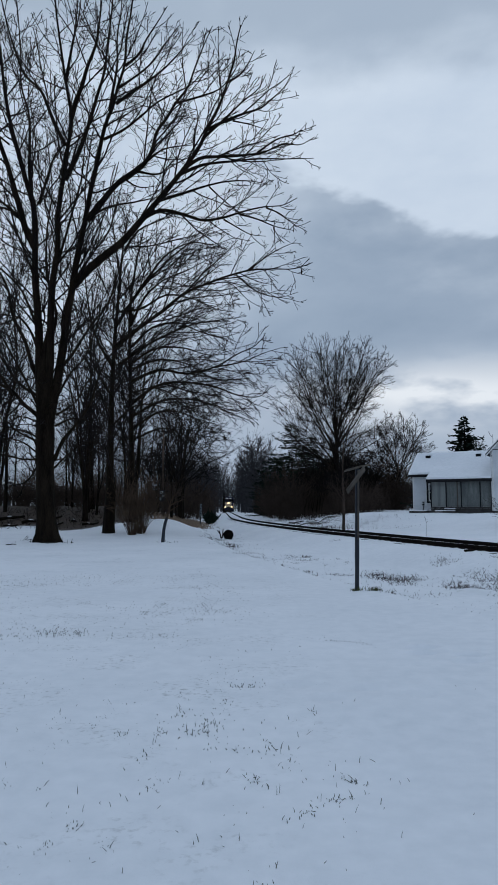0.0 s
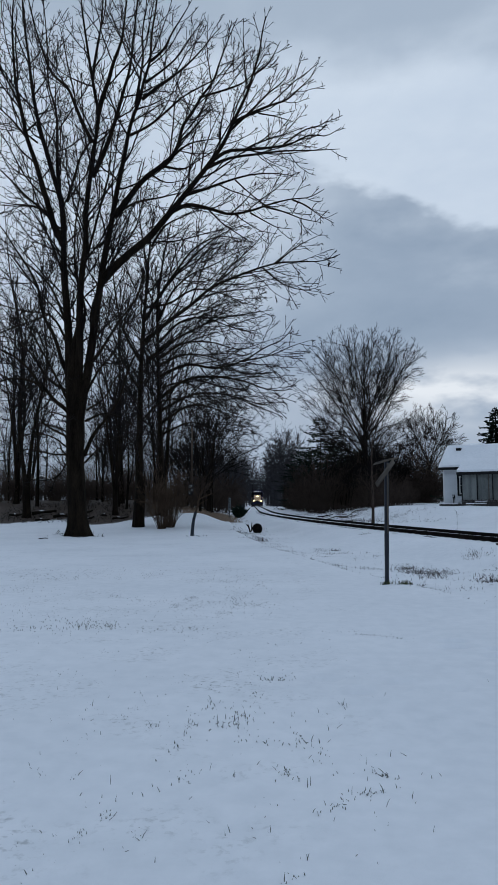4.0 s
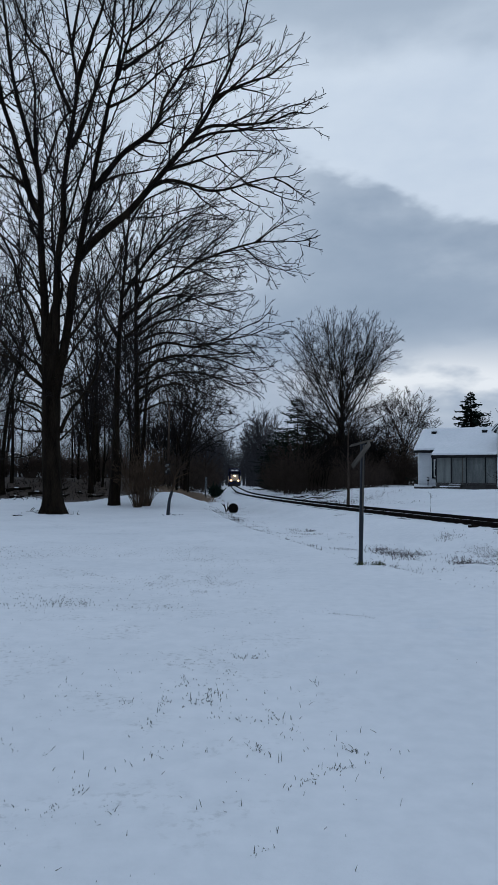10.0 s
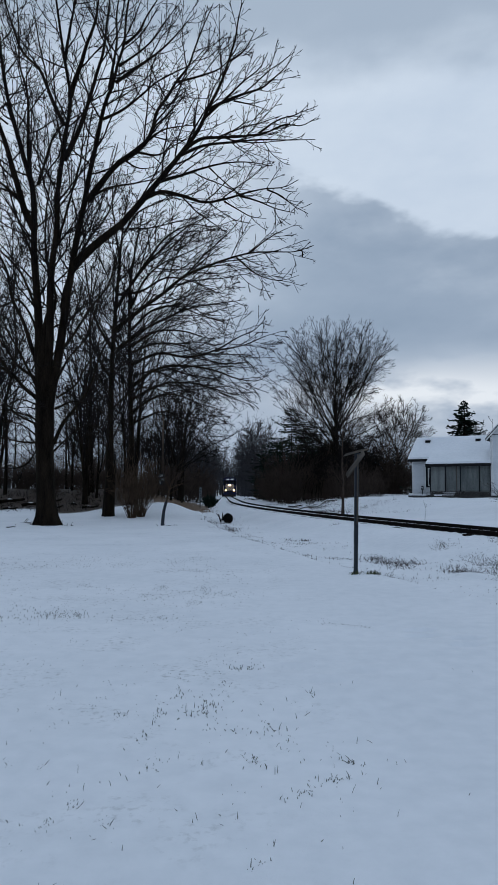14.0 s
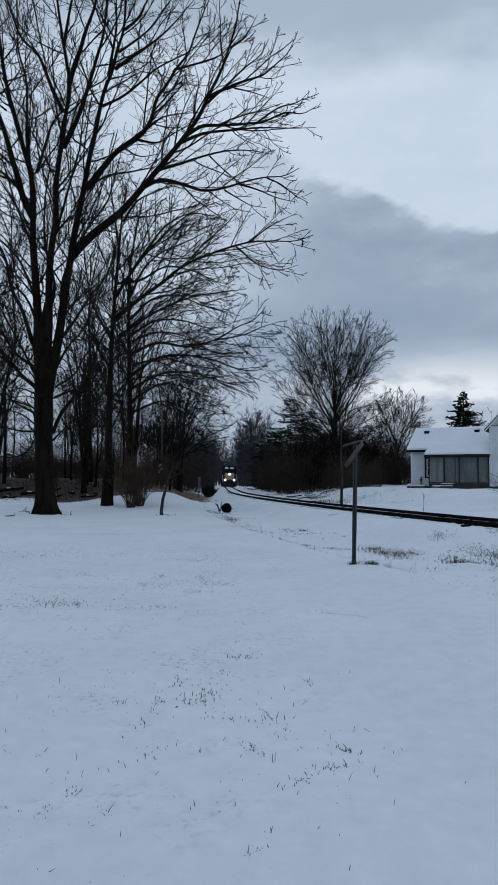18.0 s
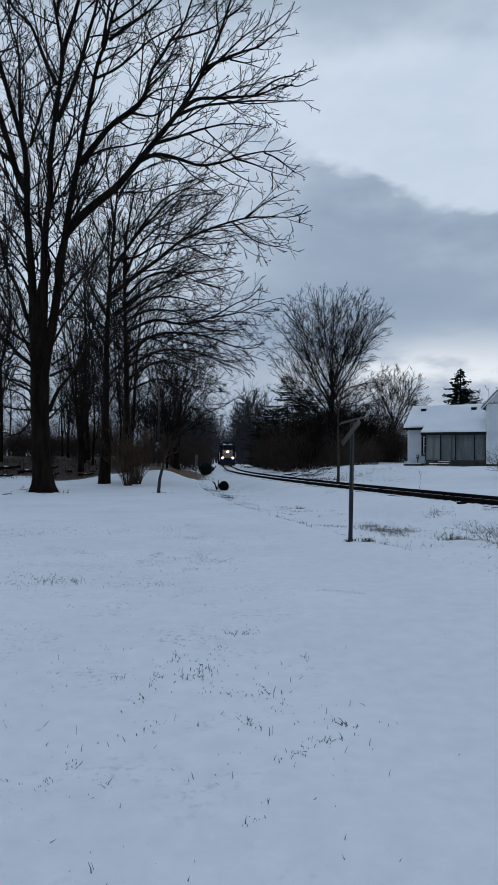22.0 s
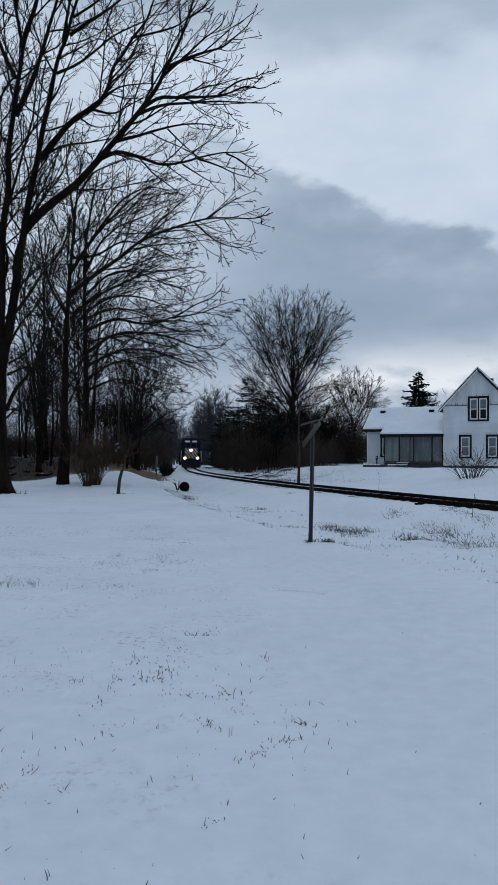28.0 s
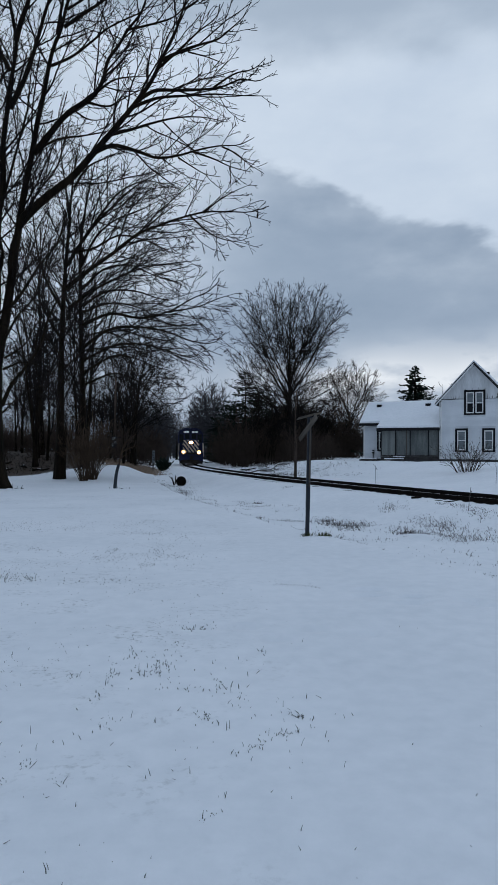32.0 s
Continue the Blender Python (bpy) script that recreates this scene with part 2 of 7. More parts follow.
def finish_snow(m):
    b = m.node_tree.nodes["Principled BSDF"]
    co = node(m, "ShaderNodeTexCoord")
    broad = node(m, "ShaderNodeTexNoise", Scale=0.35, Detail=4.0)
    mid = node(m, "ShaderNodeTexNoise", Scale=5.0, Detail=5.0, Roughness=0.6)
    fine = node(m, "ShaderNodeTexNoise", Scale=120.0, Detail=2.0)
    for n in (broad, mid, fine):
        link(m, co.outputs["Object"], n.inputs["Vector"])
    f = math_node(m, "ADD", math_node(m, "MULTIPLY", broad.outputs[0], 0.5), math_node(m, "MULTIPLY", mid.outputs[0], 0.5))
    c = ramp(m, f, ((0.32, (0.78, 0.80, 0.82)), (0.6, (0.89, 0.90, 0.915))))
    # grass just under the surface where the yard's snow is thin
    thin = node(m, "ShaderNodeAttribute")
    thin.attribute_name = "thin_snow"
    tuft = node(m, "ShaderNodeTexNoise", Scale=1.1, Detail=3.0, Roughness=0.5)
    smudge = node(m, "ShaderNodeTexNoise", Scale=16.0, Detail=4.0, Roughness=0.65)
    for n in (tuft, smudge):
        link(m, co.outputs["Object"], n.inputs["Vector"])
    where = math_node(m, "MULTIPLY", math_node(m, "SUBTRACT", tuft.outputs[0], 0.50), 7.0)
    where.node.use_clamp = True
    spots = math_node(m, "MULTIPLY", math_node(m, "SUBTRACT", smudge.outputs[0], 0.53), 6.0)
    spots.node.use_clamp = True
    fleck = math_node(m, "MULTIPLY", math_node(m, "MULTIPLY", where, spots), math_node(m, "MULTIPLY", thin.outputs["Fac"], 0.75))
    c = mixed(m, fleck, c, (0.38, 0.39, 0.385))
    # fallen leaves and dead grass where the snow lies thin
    bare = node(m, "ShaderNodeAttribute")
    bare.attribute_name = "bare_ground"
    patch = node(m, "ShaderNodeTexNoise", Scale=2.6, Detail=8.0, Roughness=0.78)
    speck = node(m, "ShaderNodeTexNoise", Scale=7.0, Detail=4.0)
    link(m, co.outputs["Object"], patch.inputs["Vector"])
    link(m, co.outputs["Object"], speck.inputs["Vector"])
    amount = math_node(m, "ADD", patch.outputs[0], math_node(m, "MULTIPLY_ADD", bare.outputs["Fac"], 0.62, -0.42))
    step = math_node(m, "MULTIPLY", math_node(m, "SUBTRACT", amount, 0.5), 9.0)
    step.node.use_clamp = True
    leaf = ramp(m, speck.outputs[0], ((0.35, (0.018, 0.012, 0.009)), (0.65, (0.075, 0.05, 0.034))))
    c = mixed(m, step, c, leaf)
    link(m, c, b.inputs["Base Color"])
    b.inputs["Roughness"].default_value = 0.75
    b.inputs["Specular IOR Level"].default_value = 0.25
    h = math_node(m, "ADD", math_node(m, "MULTIPLY", mid.outputs[0], 0.8), math_node(m, "MULTIPLY", fine.outputs[0], 0.15))
    bp = node(m, "ShaderNodeBump", Strength=0.35, Distance=0.03)
    link(m, h, bp.inputs["Height"])
    link(m, bp.outputs[0], b.inputs["Normal"])


finish_snow(SNOW)
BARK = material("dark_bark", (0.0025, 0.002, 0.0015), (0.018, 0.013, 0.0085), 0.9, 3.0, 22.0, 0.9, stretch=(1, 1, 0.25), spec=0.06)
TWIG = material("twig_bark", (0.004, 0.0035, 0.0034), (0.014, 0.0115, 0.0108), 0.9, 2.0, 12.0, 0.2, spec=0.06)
BRUSH = material("brush_stems", (0.026, 0.019, 0.0155), (0.075, 0.055, 0.044), 0.9, 1.5, 9.0, 0.2, spec=0.06)
BROWNSTEM = material("brown_shrub_stems", (0.032, 0.022, 0.0155), (0.095, 0.064, 0.043), 0.9, 1.5, 9.0, 0.2, spec=0.06)
NEEDLE = material("conifer_needles", (0.006, 0.012, 0.009), (0.02, 0.032, 0.022), 0.8, 1.5, 20.0, 0.3, spec=0.06)
DRYGRASS = material("dry_grass", (0.17, 0.125, 0.095), (0.36, 0.265, 0.19), 0.9, 2.0, 30.0, 0.2, spec=0.06)
GREENGRASS = material("green_grass", (0.03, 0.045, 0.02), (0.09, 0.10, 0.045), 0.9, 2.0, 30.0, 0.2, spec=0.06)
# rust colour taken down to near black: the rail side's shade is included
STEEL = material("rusty_steel_shade_dark", (0.004, 0.003, 0.0028), (0.013, 0.0095, 0.008), 0.8, 2.0, 60.0, 0.3, 0.0, spec=0.05)
TIE = material("creosoted_tie", (0.008, 0.007, 0.006), (0.028, 0.022, 0.018), 0.85, 2.0, 30.0, 0.6, stretch=(0.3, 1, 1), per_piece=0.25, spec=0.06)
GREYWOOD = material("weathered_grey_wood", (0.05, 0.044, 0.038), (0.14, 0.122, 0.105), 0.85, 3.0, 40.0, 0.5, stretch=(1, 1, 0.12), spec=0.06)
DARKWOOD = material("dark_weathered_wood", (0.035, 0.033, 0.033), (0.10, 0.095, 0.09), 0.85, 3.0, 40.0, 0.5, stretch=(1, 1, 0.12), spec=0.06)
DARKMETAL = material("dark_painted_metal", (0.012, 0.012, 0.013), (0.035, 0.034, 0.034), 0.7, 3.0, 40.0, 0.2, 0.0, spec=0.2)


# ---- the lie of the land ----
def track_slope(y):
    return -0.04 - 0.235 * np.clip((95 - np.asarray(y, float)) / 75, 0, 1.5) ** 1.35


TRACK_Y = np.arange(-60.0, 330.5, 0.5)
_steps = np.concatenate(([0], np.cumsum((track_slope(TRACK_Y[1:]) + track_slope(TRACK_Y[:-1])) / 2 * 0.5)))
TRACK_X = _steps - np.interp(197.0, TRACK_Y, _steps) - 5.9
TRACK_S = np.concatenate(([0], np.cumsum(np.hypot(np.diff(TRACK_X), np.diff(TRACK_Y)))))
RAIL_TOP = 0.42


def track_at(s):
    """Place and unit heading, away from the camera, at s metres along the track."""
    x, y = np.interp(s, TRACK_S, TRACK_X), np.interp(s, TRACK_S, TRACK_Y)
    k = float(track_slope(y))
    n = math.hypot(k, 1)
    return float(x), float(y), k / n, 1 / n


def beside(x, y):
    """Distance from the track's middle, to the house's side positive."""
    k = track_slope(y)
    return (x - np.interp(y, TRACK_Y, TRACK_X)) / np.sqrt(1 + k * k)


def mown_edge(y):
    """Where the mown yard ends, as a distance from the track's middle."""
    return -7.7 + 2.7 * smoothstep(14, 66, y)


def ground_z(x, y):
    x, y = np.asarray(x, float), np.asarray(y, float)
    d = beside(x, y)
    bed = 0.25
    u = d - mown_edge(y)
    near = 0.025 * smoothstep(-0.7, -0.1, u) - 0.15 * smoothstep(-0.10, 0.22, u) - 0.05 * smoothstep(0.3, 1.6, u)
    z = near + (bed - near) * smoothstep(-4.2, -2.1, d)
    z = z + 1.02 * smoothstep(3.2, 17.0, d) * smoothstep(5, 35, y)
    lot = smoothstep(12.5, 7.5, np.hypot((x - 17.5) * 0.9, (y - 55.5) * 0.9))
    z = z + (1.21 - z) * lot
    rise = 0.85 * smoothstep(38, 66, y) * smoothstep(-4.5, -11.0, d)
    # the low bank on which the wood stands
    rise = rise + 0.95 * smoothstep(45, 57, y + 0.15 * (x + 10)) * smoothstep(-9.0, -12.5, d) * smoothstep(140, 90, y)
    # a mound at the yard's corner, and the bank behind it
    dx, dy = x + 5.6, y - 47.0
    rise = rise + 0.72 * np.exp(-(dx / np.where(dx > 0, 1.45, 3.6)) ** 2 - (dy / np.where(dy < 0, 3.2, 5.0)) ** 2)
    rise = rise + 0.62 * np.exp(-((x + 7.4) / 1.7) ** 2 - ((y - 58.0) / 5.0) ** 2)
    z = z + rise + 0.2 * smoothstep(60, 110, y) * smoothstep(3, 9, np.abs(d))
    return z


def grid_lines(spans):
    out = [spans[0][0]]
    for a, b, step in spans:
        n = max(1, round((b - a) / step))
        out += [a + (b - a) * (i + 1) / n for i in range(n)]
    return np.array(out)


def make_ground():
    gx = grid_lines([(-3000, -400, 260), (-400, -60, 20), (-60, -16, 1.4), (-16, -6, 0.35), (-6, 9, 0.10), (9, 24, 0.35), (24, 70, 1.6), (70, 400, 22), (400, 3000, 260)])
    gy = grid_lines([(-3000, -300, 270), (-300, -20, 14), (-20, 1.6, 1.2), (1.6, 6.8, 0.10), (6.8, 8.6, 0.045), (8.6, 14, 0.10), (14, 30, 0.25), (30, 52, 0.45), (52, 64, 0.6), (64, 160, 2.0), (160, 400, 12), (400, 3000, 260)])
    X, Y = np.meshgrid(gx, gy)
    Z = ground_z(X, Y)
    rng = np.random.default_rng(5)
    rough = np.zeros_like(Z)
    for wave, amp in ((7.0, 0.035), (2.6, 0.016), (1.1, 0.010), (0.5, 0.005)):
        for _ in range(5):
            a, ph = rng.uniform(0, 2 * np.pi), rng.uniform(0, 6.28)
            k = 2 * np.pi / (wave * rng.uniform(0.7, 1.4))
            warp = 1.3 * np.sin(X / wave * 0.7 + ph * 2) + 1.1 * np.sin(Y / wave * 0.6 + ph)
            rough += amp * 0.45 * np.sin(k * (X * np.cos(a) + Y * np.sin(a)) + ph + warp)
    D = beside(X, Y)
    calm = 0.35 + 0.65 * smoothstep(-0.2, 0.8, D - mown_edge(Y))
    Z += rough * smoothstep(400, 100, np.abs(X)) * calm * (1 - smoothstep(3.4, 1.4, np.abs(D)))
    # hummocks in the rough grass of the ditch
    hum = np.sin(X * 3.1 + np.sin(Y * 1.7)) * np.sin(Y * 2.3 + np.sin(X * 2.1))
    Z += 0.05 * np.clip(hum, 0, 1) * smoothstep(0.2, 0.9, D - mown_edge(Y)) * smoothstep(-2.4, -3.4, D) * smoothstep(60, 30, Y)
    # old footprints, half filled
    for px, py, turn in ((2.01, 8.11, 0.1), (1.93, 7.79, 0.0), (2.42, 7.69, -0.1), (2.32, 7.36, 0.1), (3.04, 7.42, -0.5), (3.11, 7.25, -0.2), (1.52, 6.14, 0.2), (0.0, 6.44, 0.1), (0.42, 6.39, -0.1), (1.07, 6.31, 0.1), (0.68, 5.98, 0.0)):
        du = (X - px) * math.cos(turn) + (Y - py) * math.sin(turn)
        dv = (Y - py) * math.cos(turn) - (X - px) * math.sin(turn)
        Z -= 0.085 * np.exp(-(du / 0.13) ** 4 - (dv / 0.05) ** 2) - 0.02 * np.exp(-(du / 0.15) ** 4 - ((dv - 0.11) / 0.05) ** 2)
    ny, nx = X.shape
    verts = np.stack([X, Y, Z], -1).reshape(-1, 3)
    i = np.arange(ny * nx).reshape(ny, nx)
    faces = np.stack([i[:-1, :-1], i[:-1, 1:], i[1:, 1:], i[1:, :-1]], -1).reshape(-1, 4)
    me = mesh_from("ground", verts.tolist(), faces.tolist(), SNOW, True)
    left = smoothstep(43, 48, Y + 0.15 * (X + 10) + 1.2 * np.sin(X * 0.9)) * smoothstep(-8.5, -11, D)
    verge = 0.72 * smoothstep(60, 76, Y) * smoothstep(3.4, 5.5, np.abs(D)) * smoothstep(40, 25, D)
    bank = 0.38 * smoothstep(50, 60, Y) * smoothstep(-4.2, -6.0, D)
    near = 0.62 * smoothstep(39, 46, Y) * smoothstep(78, 66, Y) * smoothstep(1.9, 2.8, D) * smoothstep(9.0, 5.5, D)
    lip = 0.60 * np.exp(-(((D - mown_edge(Y)) - 0.15) / 0.17) ** 2) * smoothstep(14, 20, Y)
    U = D - mown_edge(Y)
    ditch = 0.48 * smoothstep(0.1, 0.7, U) * smoothstep(3.2, 2.2, U) * smoothstep(11.5, 13.5, Y) * smoothstep(21, 17, Y)
    bare = np.maximum(np.maximum(np.maximum(np.maximum(left * 1.1, verge), lip), np.maximum(bank, near)), ditch)
    me.attributes.new("bare_ground", "FLOAT", "POINT").data.foreach_set("value", bare.ravel().astype(np.float32))
    veil = smoothstep(-0.1, -0.8, D - mown_edge(Y)) * smoothstep(36, 22, Y) * smoothstep(0.6, -1.4, X - 0.12 * Y)
    me.attributes.new("thin_snow", "FLOAT", "POINT").data.foreach_set("value", veil.ravel().astype(np.float32))
    return tagged(new("ground", me), "snow-covered yard and railway verge with a mown edge", "snow", kind="structure")


ground = make_ground()


# ---- the railway ----
def sweep(profile, s0, s1, step, side):
    """A profile of (across, up) drawn along the track."""
    ss = np.arange(s0, s1 + step / 2, step)
    n = len(profile)
    verts, faces = [], []
    for k, s in enumerate(ss):
        x, y, hx, hy = track_at(s)
        for a, z in profile:
            verts.append((x + hy * (a + side), y - hx * (a + side), z))
        if k:
            for j in range(n):
                faces.append(((k - 1) * n + j, (k - 1) * n + (j + 1) % n, k * n + (j + 1) % n, k * n + j))
    faces += [tuple(range(n)), tuple(range((len(ss) - 1) * n + n - 1, (len(ss) - 1) * n - 1, -1))]
    return verts, faces


railway = tagged(new("railway_track"), "single railway track with rusty rails on snowy ties", "railway track", kind="structure")
RAIL_PROFILE = [(-0.07, RAIL_TOP - 0.17), (0.07, RAIL_TOP - 0.17), (0.07, RAIL_TOP - 0.155), (0.012, RAIL_TOP - 0.13), (0.012, RAIL_TOP - 0.05),
                (0.036, RAIL_TOP - 0.04), (0.036, RAIL_TOP), (-0.036, RAIL_TOP), (-0.036, RAIL_TOP - 0.04), (-0.012, RAIL_TOP - 0.05), (-0.012, RAIL_TOP - 0.13), (-0.07, RAIL_TOP - 0.155)]
for side in (-0.755, 0.755):
    v, f = sweep(RAIL_PROFILE, 0, 380, 1.0, side)
    part("rail", mesh_from("rail", v, f, STEEL), railway, "rusty steel rail with its side's shade in the colour")
v, f = sweep([(-0.6, 0.24), (-0.5, 0.30), (0.5, 0.31), (0.6, 0.24)], 0, 380, 2.0, 0)
part("snow_strip", mesh_from("snow_strip", v, f, SNOW, True), railway, "snow lying between the rails")


def rail_snow():
    """Snow heaped in small lumps against the near rail's foot."""
    rng = random.Random(31)
    s0, s1 = (float(np.interp(q, TRACK_Y, TRACK_S)) for q in (8.0, 75.0))
    verts, faces = [], []
    s, k, phase = s0, 0, 0.0
    while s < s1:
        x, y, hx, hy = track_at(s)
        phase += 2 * math.pi * 0.12 / 0.52 * rng.uniform(0.8, 1.2)
        h = 0.010 + 0.040 * max(0.0, math.sin(phase)) * rng.uniform(0.2, 1.0)
        for a, z in ((-1.25, 0.235), (-0.98, 0.25 + h * 0.8), (-0.87, 0.25 + h), (-0.83, 0.245)):
            verts.append((x + hy * a, y - hx * a, z))
        if k:
            faces += [((k - 1) * 4 + j, (k - 1) * 4 + j + 1, k * 4 + j + 1, k * 4 + j) for j in range(3)]
        s += 0.12
        k += 1
    part("snow_lumps", mesh_from("snow_lumps", verts, faces, SNOW, True), railway, "snow heaped against the rail")


rail_snow()


# ---- trees: branches are grown level by level ----
def unit_rows(a):
    return a / np.maximum(np.linalg.norm(a, axis=-1, keepdims=True), 1e-9)


def sprout(rng, P, R, per_metre, span=(0.25, 1.0), angle=(38, 12), reach=(0.45, 0.6), n=5, up=0.10, wiggle=0.16, thick=0.6, cap=9e9, keep=None):
    """Side branches on the branches P (count, points, 3) with radii R."""
    seg = np.linalg.norm(np.diff(P, axis=1), axis=2)
    L = seg.sum(1)
    count = rng.poisson(per_metre * L * (span[1] - span[0])) + (per_metre > 0)
    idx = np.repeat(np.arange(len(P)), count)
    if len(idx) == 0:
        return np.zeros((0, n, 3)), np.zeros((0, n))
    u = rng.uniform(span[0], span[1], len(idx))
    m = P.shape[1] - 1
    k = np.minimum((u * m).astype(int), m - 1)
    f = (u * m - k)[:, None]
    base = P[idx, k] * (1 - f) + P[idx, k + 1] * f
    rad = R[idx, k] * (1 - f[:, 0]) + R[idx, k + 1] * f[:, 0]
    tan = unit_rows(P[idx, k + 1] - P[idx, k])
    side = rng.normal(size=(len(idx), 3))
    side[:, 2] += 0.25
    side -= (side * tan).sum(1, keepdims=True) * tan
    side = unit_rows(side)
    a = np.radians(np.clip(rng.normal(angle[0], angle[1], len(idx)), 12, 85))[:, None]
    d = np.cos(a) * tan + np.sin(a) * side
    length = np.minimum(L[idx] * reach[0] * (1 - reach[1] * u) * rng.uniform(0.55, 1.25, len(idx)), cap)
    r0 = np.minimum(rad * thick, 0.0095 * length + 0.004)
    pts, p = [base], base
    for _ in range(n - 1):
        d = unit_rows(d + rng.normal(0, wiggle, d.shape) + np.array((0, 0, up)))
        p = p + d * (length / (n - 1))[:, None]
        pts.append(p)
    Q = np.stack(pts, 1)
    S = r0[:, None] * np.linspace(1, 0.35, n)[None]
    if keep is not None:
        ok = keep(Q)
        Q, S = Q[ok], S[ok]
    return Q, S


def grow(rng, P, R, spacing, span=(0.2, 0.97), angle=(48, 10), ratio=0.7, least=0.3, most=9.0, n=7, lift=0.03, kink=0.10, thick=0.62):
    """Side branches set in turn round the branches P, each about as long as what is left of its parent beyond it."""
    L = np.linalg.norm(np.diff(P, axis=1), axis=2).sum(1)
    count = np.maximum(1, np.round(L * (span[1] - span[0]) / spacing * rng.uniform(0.8, 1.2, len(P)))).astype(int)
    idx = np.repeat(np.arange(len(P)), count)
    order = np.arange(len(idx)) - np.repeat(np.cumsum(count) - count, count)
    u = span[0] + (span[1] - span[0]) * (order + rng.uniform(0.1, 0.9, len(idx))) / count[idx]
    m = P.shape[1] - 1
    k = np.minimum((u * m).astype(int), m - 1)
    f = (u * m - k)[:, None]
    base = P[idx, k] * (1 - f) + P[idx, k + 1] * f
    rad = R[idx, k] * (1 - f[:, 0]) + R[idx, k + 1] * f[:, 0]
    tan = unit_rows(P[idx, k + 1] - P[idx, k])
    e1 = unit_rows(np.cross(tan, np.where(np.abs(tan[:, 2:]) > 0.95, np.array((1.0, 0, 0)), np.array((0, 0, 1.0)))))
    e2 = np.cross(tan, e1)
    phi = (order * 2.39996 + rng.uniform(0, 6.28, len(P))[idx] + rng.normal(0, 0.4, len(idx)))[:, None]
    a = np.radians(np.clip(rng.normal(angle[0], angle[1], len(idx)), 18, 85))[:, None]
    d = np.cos(a) * tan + np.sin(a) * (np.cos(phi) * e1 + np.sin(phi) * e2)
    length = np.clip((L[idx] * (1 - u) * ratio + least) * rng.uniform(0.5, 1.25, len(idx)), 0.12, most)
    r0 = np.minimum(rad * thick, 0.010 * length + 0.005)
    pts, p, bend = [base], base, np.zeros_like(d)
    for _ in range(n - 1):
        bend = -0.35 * bend + rng.normal(0, kink, d.shape)
        d = unit_rows(d + bend + 0.05 * tan + np.array((0, 0, lift)))
        p = p + d * (length / (n - 1))[:, None]
        pts.append(p)
    return np.stack(pts, 1), r0[:, None] * np.linspace(1, 0.4, n)[None]


def tubes(groups):
    """Vertices and quads of tapered tubes; groups: (P, R, sides)."""
    V, F, at = [], [], 0
    for P, R, sides in groups:
        if len(P) == 0:
            continue
        B, n, _ = P.shape
        tan = np.empty_like(P)
        tan[:, 1:-1] = P[:, 2:] - P[:, :-2]
        tan[:, 0], tan[:, -1] = P[:, 1] - P[:, 0], P[:, -1] - P[:, -2]
        tan = unit_rows(tan)
        ref = np.where(np.abs(tan[..., 2:3]) > 0.9, np.array((1.0, 0, 0)), np.array((0, 0, 1.0)))
        first = ref[:, :1]
        ref = np.broadcast_to(first, tan.shape)
        e1 = unit_rows(np.cross(tan, ref))
        e2 = np.cross(tan, e1)
        a = np.arange(sides) * 2 * np.pi / sides
        ring = P[:, :, None] + R[:, :, None, None] * (np.cos(a)[None, None, :, None] * e1[:, :, None] + np.sin(a)[None, None, :, None] * e2[:, :, None])
        V.append(ring.reshape(-1, 3))
        i = at + np.arange(B * n * sides).reshape(B, n, sides)
        j = np.roll(i, -1, axis=2)
        F.append(np.stack([i[:, :-1], j[:, :-1], j[:, 1:], i[:, 1:]], -1).reshape(-1, 4))
        at += B * n * sides
    return np.concatenate(V), np.concatenate(F)


def tube_mesh(name, groups, mat):
    V, F = tubes(groups)
    me = bpy.data.meshes.new(name)
    me.vertices.add(len(V))
    me.vertices.foreach_set("co", V.astype(np.float32).ravel())
    me.loops.add(F.size)
    me.loops.foreach_set("vertex_index", F.astype(np.int32).ravel())
    me.polygons.add(len(F))
    me.polygons.foreach_set("loop_start", np.arange(0, F.size, 4, dtype=np.int32))
    me.polygons.foreach_set("use_smooth", np.ones(len(F), dtype=bool))
    me.materials.append(mat)
    me.update(calc_edges=True)
    me.validate()
    return me


def curve_through(points, n):
    """A smooth line of n points through a few given ones."""
    p = np.array(points, float)
    t = np.concatenate(([0], np.cumsum(np.linalg.norm(np.diff(p, axis=0), axis=1))))
    t /= t[-1]
    m = np.gradient(p, t, axis=0)
    out = []
    for u in np.linspace(0, 1, n):
        k = min(np.searchsorted(t, u, "right") - 1, len(t) - 2)
        h = t[k + 1] - t[k]
        x = (u - t[k]) / h
        out.append((2 * x**3 - 3 * x**2 + 1) * p[k] + (x**3 - 2 * x**2 + x) * h * m[k] + (-2 * x**3 + 3 * x**2) * p[k + 1] + (x**3 - x**2) * h * m[k + 1])
    return np.array(out)


def limb(points, r0, r1, n=12):
    p = curve_through(points, n)
    return p[None], (r0 + (r1 - r0) * np.linspace(0, 1, n) ** 0.7)[None]


